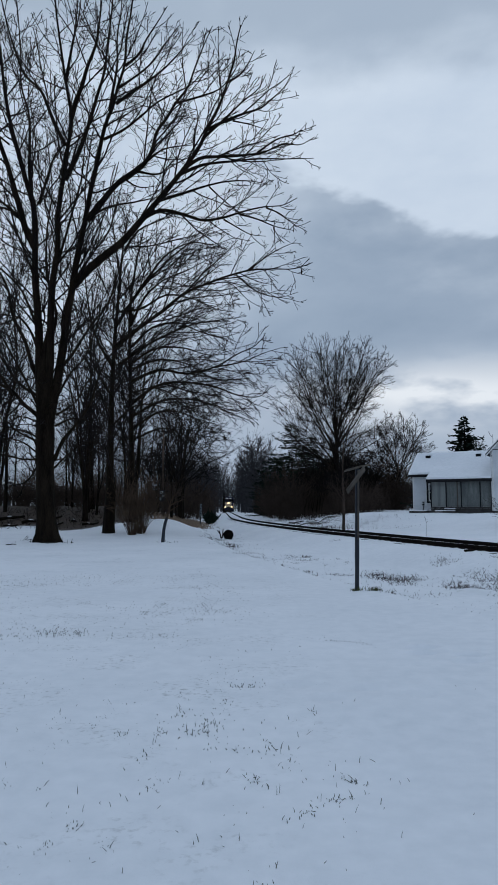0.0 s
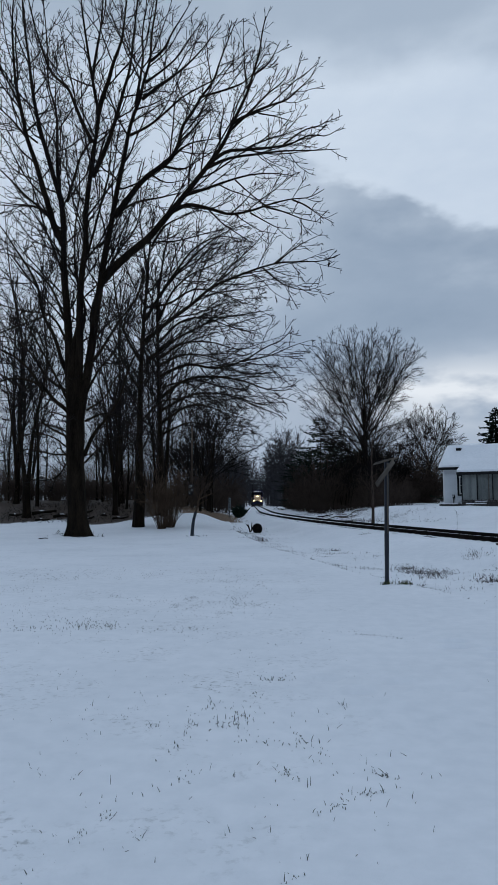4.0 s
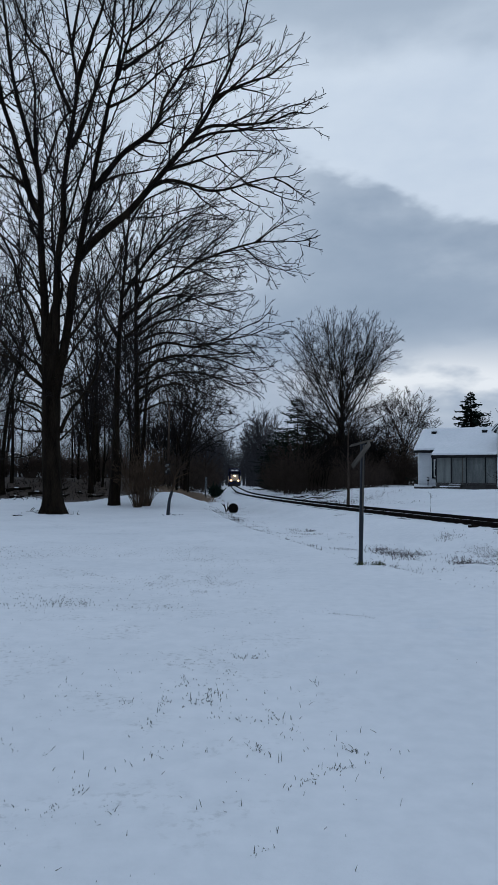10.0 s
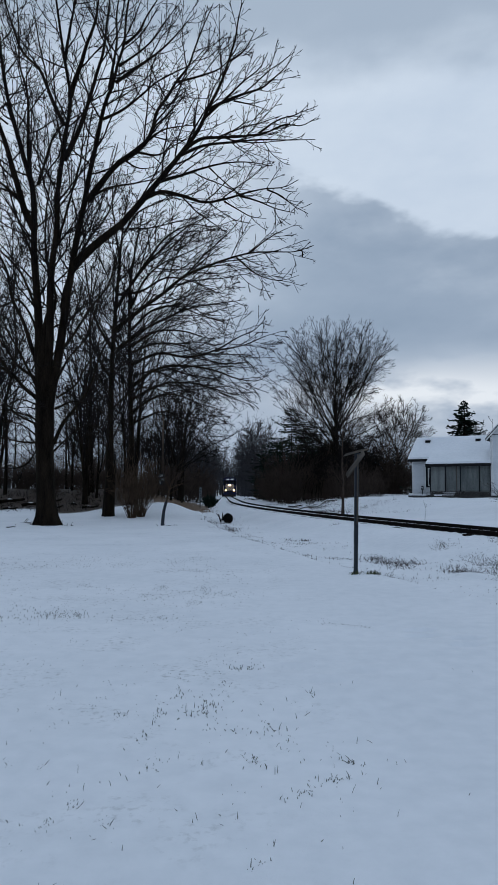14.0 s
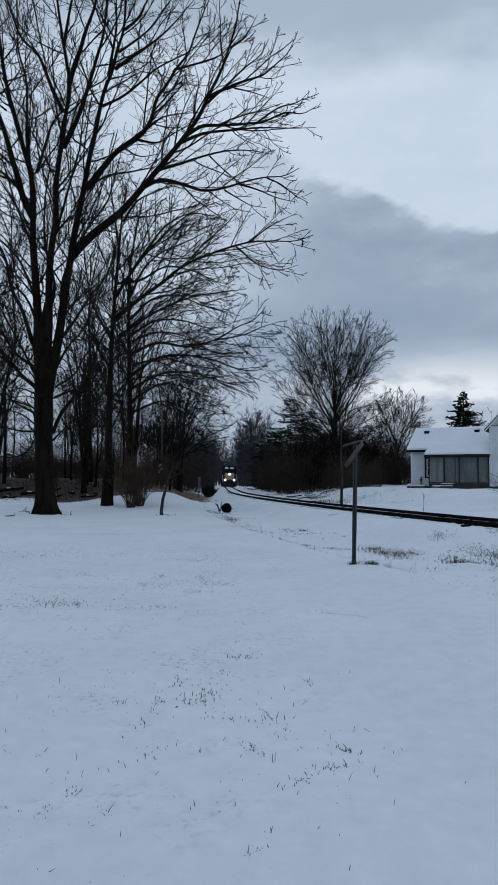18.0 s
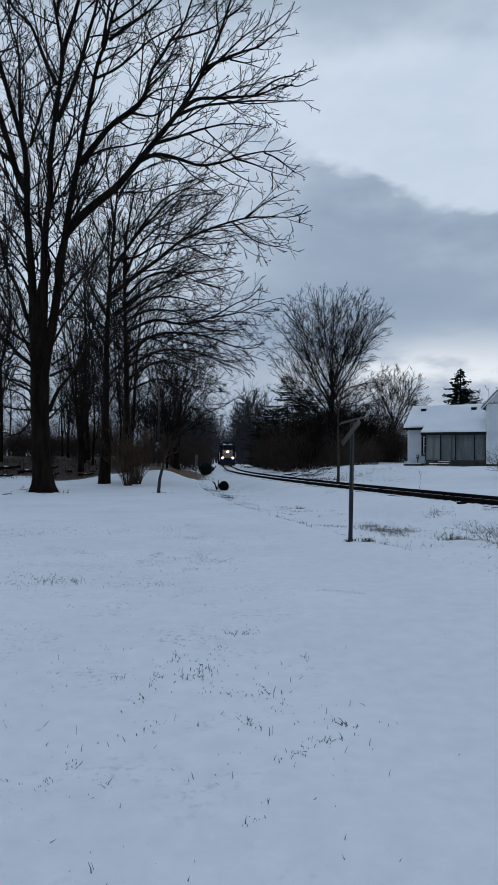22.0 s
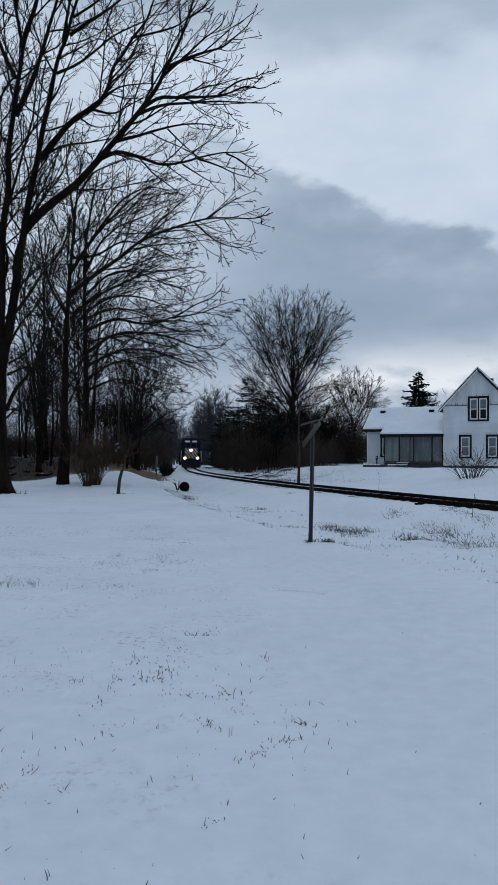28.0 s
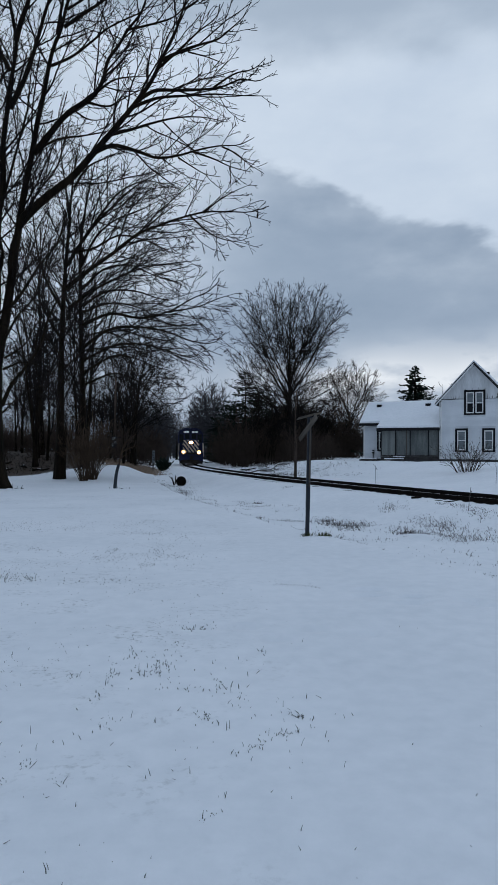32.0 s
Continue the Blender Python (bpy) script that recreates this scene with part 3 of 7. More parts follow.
def flared_trunk(points, radii, sides, mat, rng, roots=7, spread=0.75):
    """A trunk with a lobed, spreading foot."""
    n = 26
    p = curve_through(points, n)
    u = np.linspace(0, 1, n)
    r = np.interp(u, np.linspace(0, 1, len(radii)), radii)
    verts, faces = [], []
    ph = rng.uniform(0, 6.28, 4)
    h = p[:, 2] - p[0, 2]
    for k in range(n):
        flare = spread * math.exp(-h[k] / 0.35)
        for j in range(sides):
            a = 2 * math.pi * j / sides
            lobe = 1 + flare * (0.55 + 0.45 * math.sin(roots * a + ph[0])) + 0.05 * math.sin(3 * a + ph[1] + 0.6 * h[k]) + 0.03 * math.sin(9 * a + ph[2] + 1.1 * h[k])
            verts.append((p[k, 0] + r[k] * lobe * math.cos(a), p[k, 1] + r[k] * lobe * math.sin(a), p[k, 2] - (0.12 if k == 0 else 0)))
    for k in range(n - 1):
        for j in range(sides):
            faces.append((k * sides + j, k * sides + (j + 1) % sides, (k + 1) * sides + (j + 1) % sides, (k + 1) * sides + j))
    faces.append(tuple(range((n - 1) * sides, n * sides)))
    return mesh_from("trunk", verts, faces, mat, True)


def big_tree():
    """The great bare tree in the yard; its stems are set out in metres from its foot."""
    rng = np.random.default_rng(11)
    fx, fy = -9.5, 32.6
    tree = tagged(new("tree"), "tall bare multi-stemmed tree with a thick dark trunk", "tree")
    tree.matrix_basis = pose(fx, fy, 0.0)
    part("trunk", flared_trunk([(0.0, 0, 0), (-0.12, 0, 1.6), (-0.24, 0, 3.8), (-0.31, 0, 5.9), (-0.4, 0, 7.6), (-0.4, 0.05, 8.8), (-0.36, 0.1, 10.2)], [0.47, 0.43, 0.42, 0.43, 0.42, 0.30, 0.03], 28, BARK, rng), tree, "thick dark furrowed trunk")
    stems = []

    def stem(r0, r1, *pts):
        stems.append(limb([(x - fx, dy, z) for x, dy, z in pts], r0 * 0.9, r1, 3 * len(pts)))

    stem(0.3, 0.03, (-9.88, 0.0, 4.9), (-10.0, 0.0, 6.5), (-10.12, 0.0, 8.0), (-10.2, 0.1, 9.5), (-10.4, 0.2, 11.5), (-10.6, 0.3, 13.3), (-10.7, 0.5, 15.1), (-10.9, 0.6, 16.9), (-11.3, 0.7, 18.1), (-11.8, 0.8, 19.7), (-12.3, 0.9, 21.4), (-12.7, 1.0, 23.3), (-13.0, 1.2, 25.1), (-13.3, 1.3, 26.9), (-13.5, 1.4, 28.6), (-13.6, 1.5, 30.3))
    stem(0.2, 0.025, (-10.5, 0.0, 14.3), (-10.9, -0.2, 15.1), (-11.2, -0.4, 16.2), (-11.5, -0.6, 17.3), (-11.8, -0.8, 18.4), (-12.1, -1.0, 19.3), (-12.3, -1.2, 20.4), (-12.6, -1.4, 22.0), (-12.7, -1.6, 23.6), (-12.7, -1.8, 25.2), (-12.5, -2.0, 26.8))
    stem(0.11, 0.02, (-11.0, 0.8, 17.1), (-11.3, 1.1, 18.9), (-11.4, 1.3, 20.8), (-11.6, 1.6, 22.3), (-12.1, 1.8, 23.9), (-12.3, 2.1, 25.7), (-12.5, 2.3, 27.5), (-12.8, 2.6, 29.5))
    stem(0.28, 0.03, (-9.78, -0.12, 5.2), (-9.72, -0.12, 6.6), (-9.63, -0.1, 7.9), (-9.6, -0.1, 9.4), (-9.6, -0.2, 11.1), (-9.5, -0.3, 12.8), (-9.3, -0.4, 14.1), (-9.3, -0.5, 15.7), (-9.1, -0.6, 17.4), (-8.9, -0.6, 19.1), (-8.7, -0.7, 20.6), (-8.9, -0.8, 21.9), (-9.1, -0.9, 23.1), (-9.3, -1.0, 24.5), (-9.5, -1.1, 26.0), (-9.6, -1.2, 27.6))
    stem(0.16, 0.02, (-8.7, -0.8, 20.6), (-8.4, -1.1, 21.3), (-8.1, -1.3, 21.9), (-7.8, -1.6, 22.6), (-7.3, -1.9, 23.7), (-7.1, -2.1, 24.9), (-6.9, -2.4, 26.2))
    stem(0.1, 0.015, (-9.0, -0.8, 22.5), (-8.9, -0.5, 24.1), (-8.8, -0.2, 25.5), (-8.8, 0.2, 27.3), (-8.8, 0.5, 28.9))
    stem(0.12, 0.02, (-9.0, -0.6, 19.3), (-9.4, -0.9, 20.1), (-9.8, -1.1, 21.1), (-10.0, -1.4, 21.6), (-10.7, -1.7, 22.2), (-11.1, -2.0, 23.2), (-11.4, -2.2, 24.2), (-11.6, -2.5, 25.2), (-11.8, -2.8, 26.1))
    stem(0.09, 0.018, (-10.4, 0.0, 16.6), (-10.0, -0.1, 17.9), (-9.6, -0.3, 18.9), (-9.2, -0.4, 19.4), (-8.7, -0.5, 19.7), (-8.1, -0.7, 19.9), (-7.4, -0.8, 20.3))
    stem(0.3, 0.03, (-9.68, 0.0, 4.7), (-9.52, 0.0, 6.2), (-9.27, 0.05, 7.7), (-9.05, 0.1, 9.4), (-8.9, 0.2, 11.0), (-8.7, 0.2, 12.4), (-8.5, 0.3, 14.1), (-8.2, 0.4, 15.9), (-8.0, 0.5, 17.4), (-7.7, 0.6, 19.1), (-7.5, 0.6, 20.3), (-7.3, 0.7, 21.3), (-7.0, 0.8, 22.2), (-6.8, 0.9, 23.3), (-6.5, 1.0, 24.5), (-6.4, 1.0, 26.1), (-6.2, 1.1, 27.7), (-6.1, 1.2, 29.4))
    stem(0.16, 0.02, (-9.0, -0.5, 17.6), (-8.4, -0.6, 18.8), (-7.8, -0.8, 20.4), (-7.4, -0.9, 21.8), (-7.1, -1.1, 22.6), (-6.9, -1.2, 24.2), (-6.7, -1.4, 25.7), (-6.6, -1.5, 27.1))
    stem(0.1, 0.015, (-7.1, 0.5, 21.8), (-7.0, 0.8, 23.2), (-6.9, 1.2, 24.8), (-7.0, 1.5, 26.5), (-6.9, 1.9, 28.3), (-6.9, 2.2, 30.1))
    stem(0.11, 0.015, (-6.8, 0.7, 22.3), (-6.2, 1.0, 23.0), (-5.4, 1.3, 23.8), (-4.6, 1.6, 24.7), (-3.8, 2.0, 25.9), (-3.3, 2.3, 26.8), (-2.9, 2.6, 27.5))
    stem(0.09, 0.015, (-7.4, 0.6, 20.3), (-6.4, 0.3, 20.6), (-5.4, 0.0, 21.2), (-4.6, -0.3, 21.7), (-3.7, -0.6, 22.0), (-2.8, -0.9, 22.3), (-2.2, -1.2, 22.8), (-1.7, -1.5, 23.0))
    stem(0.09, 0.015, (-6.4, 0.8, 24.4), (-5.7, 0.5, 24.8), (-5.2, 0.2, 25.5), (-4.6, -0.2, 26.1), (-4.1, -0.5, 26.7))
    stem(0.08, 0.015, (-6.7, 0.9, 23.3), (-5.8, 1.2, 24.2), (-5.1, 1.5, 25.1), (-4.5, 1.7, 26.2), (-3.9, 2.0, 27.4))
    stem(0.27, 0.025, (-8.7, 0.2, 12.5), (-8.0, 0.1, 13.2), (-7.1, -0.1, 13.9), (-6.2, -0.2, 14.6), (-5.5, -0.4, 15.3), (-4.8, -0.5, 16.1), (-3.9, -0.7, 17.1), (-3.1, -0.8, 18.1), (-2.4, -0.9, 19.1), (-2.0, -1.1, 19.9), (-1.4, -1.2, 21.1), (-1.0, -1.4, 22.2), (-0.7, -1.5, 23.2), (-0.6, -1.7, 23.8), (-0.4, -1.8, 24.7))
    stem(0.13, 0.015, (-5.1, -0.5, 15.7), (-4.3, -0.8, 15.9), (-3.1, -1.0, 15.6), (-2.2, -1.3, 15.2), (-1.2, -1.6, 15.2), (-0.3, -1.8, 15.4), (0.7, -2.1, 15.5), (1.6, -2.3, 15.5), (2.2, -2.6, 15.7))
    stem(0.06, 0.012, (-0.5, -1.6, 15.4), (0.4, -2.1, 14.9), (1.2, -2.7, 14.3), (2.0, -3.2, 13.9))
    stem(0.05, 0.012, (-1.2, -1.4, 15.2), (-0.5, -1.1, 14.9), (0.0, -0.9, 14.7), (0.8, -0.6, 14.7))
    stem(0.05, 0.012, (0.8, -2.0, 15.5), (1.4, -2.3, 15.1), (1.8, -2.7, 14.6), (2.2, -3.0, 14.3))
    stem(0.1, 0.015, (-4.4, -0.6, 16.5), (-3.4, -0.2, 17.0), (-2.4, 0.1, 17.5), (-1.2, 0.5, 18.0), (-0.1, 0.8, 18.2), (1.1, 1.2, 18.2))
    stem(0.05, 0.012, (-2.0, 0.2, 17.6), (-1.4, 0.4, 17.1), (-0.7, 0.6, 16.6), (-0.2, 0.8, 16.3))
    stem(0.12, 0.015, (-3.2, -0.8, 18.0), (-2.3, -1.1, 18.4), (-1.4, -1.4, 18.3), (-0.4, -1.7, 18.2), (0.8, -1.9, 18.3), (1.6, -2.2, 18.5), (2.4, -2.5, 18.3), (3.0, -2.8, 18.5))
    stem(0.1, 0.015, (-3.3, -0.9, 17.7), (-2.3, -0.6, 18.3), (-0.9, -0.2, 18.7), (0.5, 0.1, 19.0), (1.9, 0.5, 19.2), (3.3, 0.8, 19.4))
    stem(0.06, 0.012, (0.4, -1.8, 18.3), (1.4, -1.6, 19.1), (2.3, -1.4, 19.5), (2.8, -1.2, 20.1))
    stem(0.11, 0.015, (-2.0, -1.0, 19.9), (-1.2, -0.7, 20.5), (-0.3, -0.5, 21.0), (0.6, -0.2, 21.5), (1.2, 0.1, 22.2), (1.7, 0.3, 22.8), (2.1, 0.6, 23.5))
    stem(0.09, 0.015, (-2.3, -0.8, 19.5), (-1.1, -1.2, 20.4), (-0.3, -1.7, 20.9), (0.5, -2.2, 21.3), (0.8, -2.6, 21.7))
    stem(0.05, 0.012, (-0.8, -0.4, 20.7), (0.2, 0.0, 20.7), (1.1, 0.4, 20.6))
    stem(0.07, 0.012, (-1.0, -1.2, 22.2), (-0.4, -0.8, 22.9), (-0.0, -0.4, 23.8), (0.3, 0.0, 24.7))
    stem(0.06, 0.012, (-2.7, -0.8, 18.6), (-2.7, -0.2, 20.0), (-2.6, 0.4, 21.5), (-2.9, 1.0, 22.9))
    stem(0.05, 0.012, (-1.4, -1.0, 21.3), (-1.1, -1.3, 21.7), (-0.7, -1.7, 22.2), (-0.2, -2.0, 22.3))
    stem(0.19, 0.02, (-8.0, 0.2, 15.9), (-7.3, 0.4, 17.0), (-6.7, 0.6, 17.9), (-6.0, 0.8, 18.6), (-5.4, 0.9, 19.1), (-5.0, 1.1, 20.0), (-4.8, 1.3, 21.1), (-4.3, 1.5, 22.0), (-3.9, 1.7, 22.9), (-3.3, 1.8, 23.8), (-2.9, 2.0, 25.1), (-2.5, 2.2, 26.4), (-2.0, 2.4, 27.8))
    stem(0.08, 0.015, (-5.7, 0.8, 18.7), (-4.7, 1.1, 18.7), (-3.9, 1.3, 19.3), (-3.1, 1.6, 19.9))
    stem(0.08, 0.015, (-3.9, 1.2, 22.6), (-2.7, 1.6, 23.2), (-1.6, 2.0, 23.9), (-0.9, 2.4, 25.0), (-0.5, 2.8, 26.1))
    stem(0.07, 0.012, (-5.3, 1.0, 19.3), (-4.4, 0.7, 19.8), (-3.4, 0.5, 19.9), (-2.3, 0.2, 19.8))
    stem(0.07, 0.012, (-5.0, 1.4, 20.3), (-4.4, 1.6, 21.0), (-3.9, 1.8, 21.7), (-3.3, 2.0, 22.5))
    stem(0.08, 0.015, (-7.8, 0.2, 16.1), (-7.0, 0.5, 16.7), (-5.9, 0.9, 17.1), (-4.8, 1.2, 17.5), (-3.7, 1.5, 18.0))
    stem(0.06, 0.012, (-6.4, 1.0, 18.4), (-5.5, 0.5, 17.7), (-4.3, 0.0, 17.6))
    stem(0.15, 0.02, (-9.7, 0.0, 5.3), (-10.1, -0.2, 6.0), (-10.7, -0.3, 6.5), (-11.3, -0.5, 7.2), (-11.7, -0.7, 7.4), (-12.6, -0.9, 7.5), (-13.7, -1.0, 7.2), (-15.2, -1.2, 7.4))
    stem(0.11, 0.015, (-11.2, -0.5, 6.9), (-11.8, -0.7, 7.9), (-12.4, -0.9, 8.5), (-13.0, -1.2, 8.8), (-14.0, -1.4, 9.5), (-15.0, -1.6, 10.3))
    stem(0.05, 0.012, (-10.1, 0.0, 4.2), (-10.7, -0.2, 4.7), (-11.6, -0.5, 4.9), (-12.6, -0.8, 4.5), (-13.5, -1.0, 4.1))
    stem(0.05, 0.012, (-10.1, 0.2, 5.0), (-10.9, 0.5, 5.3), (-12.1, 0.8, 5.6), (-13.3, 1.1, 5.7), (-14.6, 1.4, 6.1))
    stem(0.14, 0.02, (-10.0, 0.0, 7.5), (-10.5, 0.2, 8.4), (-11.0, 0.3, 9.8), (-11.6, 0.4, 10.9), (-12.0, 0.5, 12.5), (-12.7, 0.7, 13.7), (-13.4, 0.8, 14.7), (-14.0, 0.9, 15.6), (-15.0, 1.0, 16.6))
    stem(0.09, 0.015, (-10.1, 0.0, 8.3), (-10.4, 0.0, 9.7), (-11.4, 0.5, 11.0), (-12.7, 1.0, 11.3), (-14.2, 1.5, 11.8), (-15.9, 2.0, 12.5))
    stem(0.07, 0.012, (-11.3, 0.4, 11.0), (-12.3, 0.9, 10.8), (-13.3, 1.4, 10.7), (-14.3, 1.9, 10.5), (-15.7, 2.4, 10.4))
    stem(0.12, 0.018, (-10.6, 0.0, 14.7), (-11.2, 0.3, 15.7), (-11.9, 0.6, 16.5), (-12.9, 0.9, 17.4), (-13.8, 1.2, 18.4), (-14.6, 1.5, 19.2), (-15.7, 1.8, 20.3))
    stem(0.07, 0.012, (-11.2, 0.0, 16.0), (-12.1, -0.5, 16.2), (-12.8, -0.9, 16.1), (-13.6, -1.4, 16.1))
    stem(0.08, 0.012, (-12.6, 0.4, 20.1), (-13.7, 0.9, 21.5), (-14.8, 1.5, 22.7), (-15.9, 2.0, 24.3))
    stem(0.06, 0.012, (-12.1, 0.4, 19.9), (-12.8, -0.1, 20.3), (-13.5, -0.5, 20.4), (-14.4, -1.0, 20.3))
    stem(0.08, 0.015, (-13.0, 0.2, 21.8), (-13.9, 0.8, 23.5), (-14.7, 1.4, 24.8), (-15.4, 2.0, 26.8))
    stem(0.12, 0.02, (-9.3, 0.0, 3.9), (-9.0, 0.4, 4.9), (-8.5, 0.8, 5.7), (-7.9, 1.1, 6.8), (-7.6, 1.5, 8.2), (-7.2, 1.9, 9.3), (-6.5, 2.2, 10.2), (-5.6, 2.6, 11.2), (-4.7, 3.0, 12.0))
    stem(0.13, 0.018, (-9.5, 0.0, 6.9), (-9.3, 0.2, 8.1), (-8.5, -0.2, 9.0), (-7.5, -0.7, 10.3), (-6.6, -1.1, 11.3), (-6.2, -1.6, 12.2), (-5.8, -2.0, 13.2))
    stem(0.1, 0.015, (-9.0, 0.1, 9.7), (-9.2, 0.4, 10.7), (-8.9, 0.9, 12.6), (-8.1, 1.4, 14.5), (-7.4, 2.0, 15.9), (-7.1, 2.5, 17.6), (-6.8, 3.0, 19.5))
    stem(0.1, 0.015, (-9.5, -0.3, 12.2), (-9.5, 0.0, 13.1), (-8.9, -0.6, 14.6), (-8.4, -1.2, 15.7), (-7.9, -1.8, 16.8), (-7.6, -2.4, 18.2), (-7.3, -3.0, 19.4))
    stem(0.1, 0.015, (-10.4, 0.2, 11.2), (-10.4, 0.0, 12.3), (-11.2, 0.6, 14.3), (-11.9, 1.3, 15.7), (-12.6, 1.9, 17.5), (-13.4, 2.6, 19.4), (-14.1, 3.2, 21.1))
    stem(0.09, 0.015, (-9.6, -0.1, 9.7), (-9.4, 0.0, 10.6), (-10.1, 0.7, 13.1), (-10.4, 1.4, 15.7), (-10.4, 2.1, 18.2), (-10.9, 2.8, 21.1), (-11.4, 3.5, 23.4))
    # low boughs round the trunk
    stem(0.1, 0.014, (-10.2, 0.0, 7.0), (-11.3, 0.5, 7.7), (-12.4, 1.0, 9.1), (-13.5, 1.5, 10.0), (-14.7, 2.0, 10.3), (-16.4, 2.5, 10.3))
    stem(0.08, 0.012, (-10.1, -0.2, 6.5), (-10.7, -0.7, 7.9), (-11.3, -1.1, 9.1), (-11.8, -1.6, 10.2), (-12.1, -2.0, 11.2), (-12.4, -2.5, 12.3))
    stem(0.07, 0.012, (-10.2, 0.2, 4.8), (-11.4, 0.7, 5.4), (-12.5, 1.1, 6.4), (-13.7, 1.6, 7.0), (-15.2, 2.0, 6.9))
    stem(0.06, 0.012, (-10.1, -0.2, 3.9), (-10.7, -0.7, 3.9), (-11.6, -1.1, 4.1), (-12.5, -1.6, 3.8), (-13.4, -2.0, 3.5))
    stem(0.08, 0.012, (-10.4, 0.0, 10.6), (-11.4, 0.6, 12.5), (-12.5, 1.1, 13.6), (-13.5, 1.7, 14.4), (-14.9, 2.2, 15.0), (-16.4, 2.8, 15.8))
    stem(0.07, 0.012, (-9.2, -0.3, 5.5), (-8.2, -0.8, 5.8), (-7.2, -1.4, 5.5), (-6.2, -1.9, 4.8), (-5.6, -2.4, 4.1))
    stem(0.07, 0.012, (-9.3, 0.2, 6.1), (-8.6, 0.9, 6.8), (-8.1, 1.6, 8.1), (-7.5, 2.3, 8.8), (-6.8, 3.0, 8.6))
    stem(0.08, 0.012, (-9.2, -0.2, 6.9), (-8.4, -0.9, 7.9), (-7.6, -1.6, 8.5), (-7.0, -2.3, 9.5), (-6.5, -3.0, 10.7))
    stem(0.06, 0.012, (-10.2, 0.3, 3.6), (-10.9, 0.9, 2.9), (-11.9, 1.4, 2.7), (-13.0, 2.0, 2.9))
    stem(0.06, 0.012, (-9.2, -0.3, 3.5), (-8.4, -0.9, 4.1), (-7.5, -1.4, 4.6), (-6.6, -2.0, 4.5))
    # short crooked boughs that droop about the fork
    for k in range(16):
        a, z = k * 2.4 + rng.uniform(-0.4, 0.4), rng.uniform(3.6, 8.2)
        x, dy, far = -9.84 + 0.3 * math.cos(a), 0.3 * math.sin(a), rng.uniform(1.1, 2.6)
        sag = rng.uniform(-0.7, 0.5)
        stem(0.045, 0.010, (x, dy, z), (x + 0.35 * far * math.cos(a), dy + 0.35 * far * math.sin(a), z + 0.45 + rng.uniform(-0.2, 0.2)), (x + 0.7 * far * math.cos(a + 0.3), dy + 0.7 * far * math.sin(a + 0.3), z + 0.3 + sag * 0.6), (x + far * math.cos(a + 0.5), dy + far * math.sin(a + 0.5), z + sag))
    for P, R in stems:
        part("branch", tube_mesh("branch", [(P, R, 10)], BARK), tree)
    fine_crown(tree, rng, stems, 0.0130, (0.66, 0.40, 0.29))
    return tree


def fine_crown(tree, rng, stems, thin, spacing, lift=0.035, most=4.2, ratio=0.55):
    """Boughs, branchlets and twigs on the given stems."""
    groups = {}
    for P, R in stems:
        groups.setdefault(P.shape[1], []).append((P, R))
    A = [grow(rng, np.concatenate([q[0] for q in g]), np.concatenate([q[1] for q in g]), spacing[0], (0.18, 0.98), (46, 11), ratio, 0.55, most, 10, lift, 0.085) for g in groups.values()]
    a, ar = np.concatenate([q[0] for q in A]), np.concatenate([q[1] for q in A])
    b, br = grow(rng, a, ar, spacing[1], (0.12, 0.97), (46, 12), 0.62, 0.22, 2.2, 7, lift * 0.9, 0.11)
    c, cr = grow(rng, b, br, spacing[2], (0.15, 0.97), (46, 13), 0.6, 0.12, 0.8, 4, lift * 0.8, 0.14)
    k = lambda r, f=1.0: np.maximum(r, thin * f)
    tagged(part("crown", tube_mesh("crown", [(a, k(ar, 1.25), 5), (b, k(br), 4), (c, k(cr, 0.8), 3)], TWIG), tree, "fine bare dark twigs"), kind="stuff")


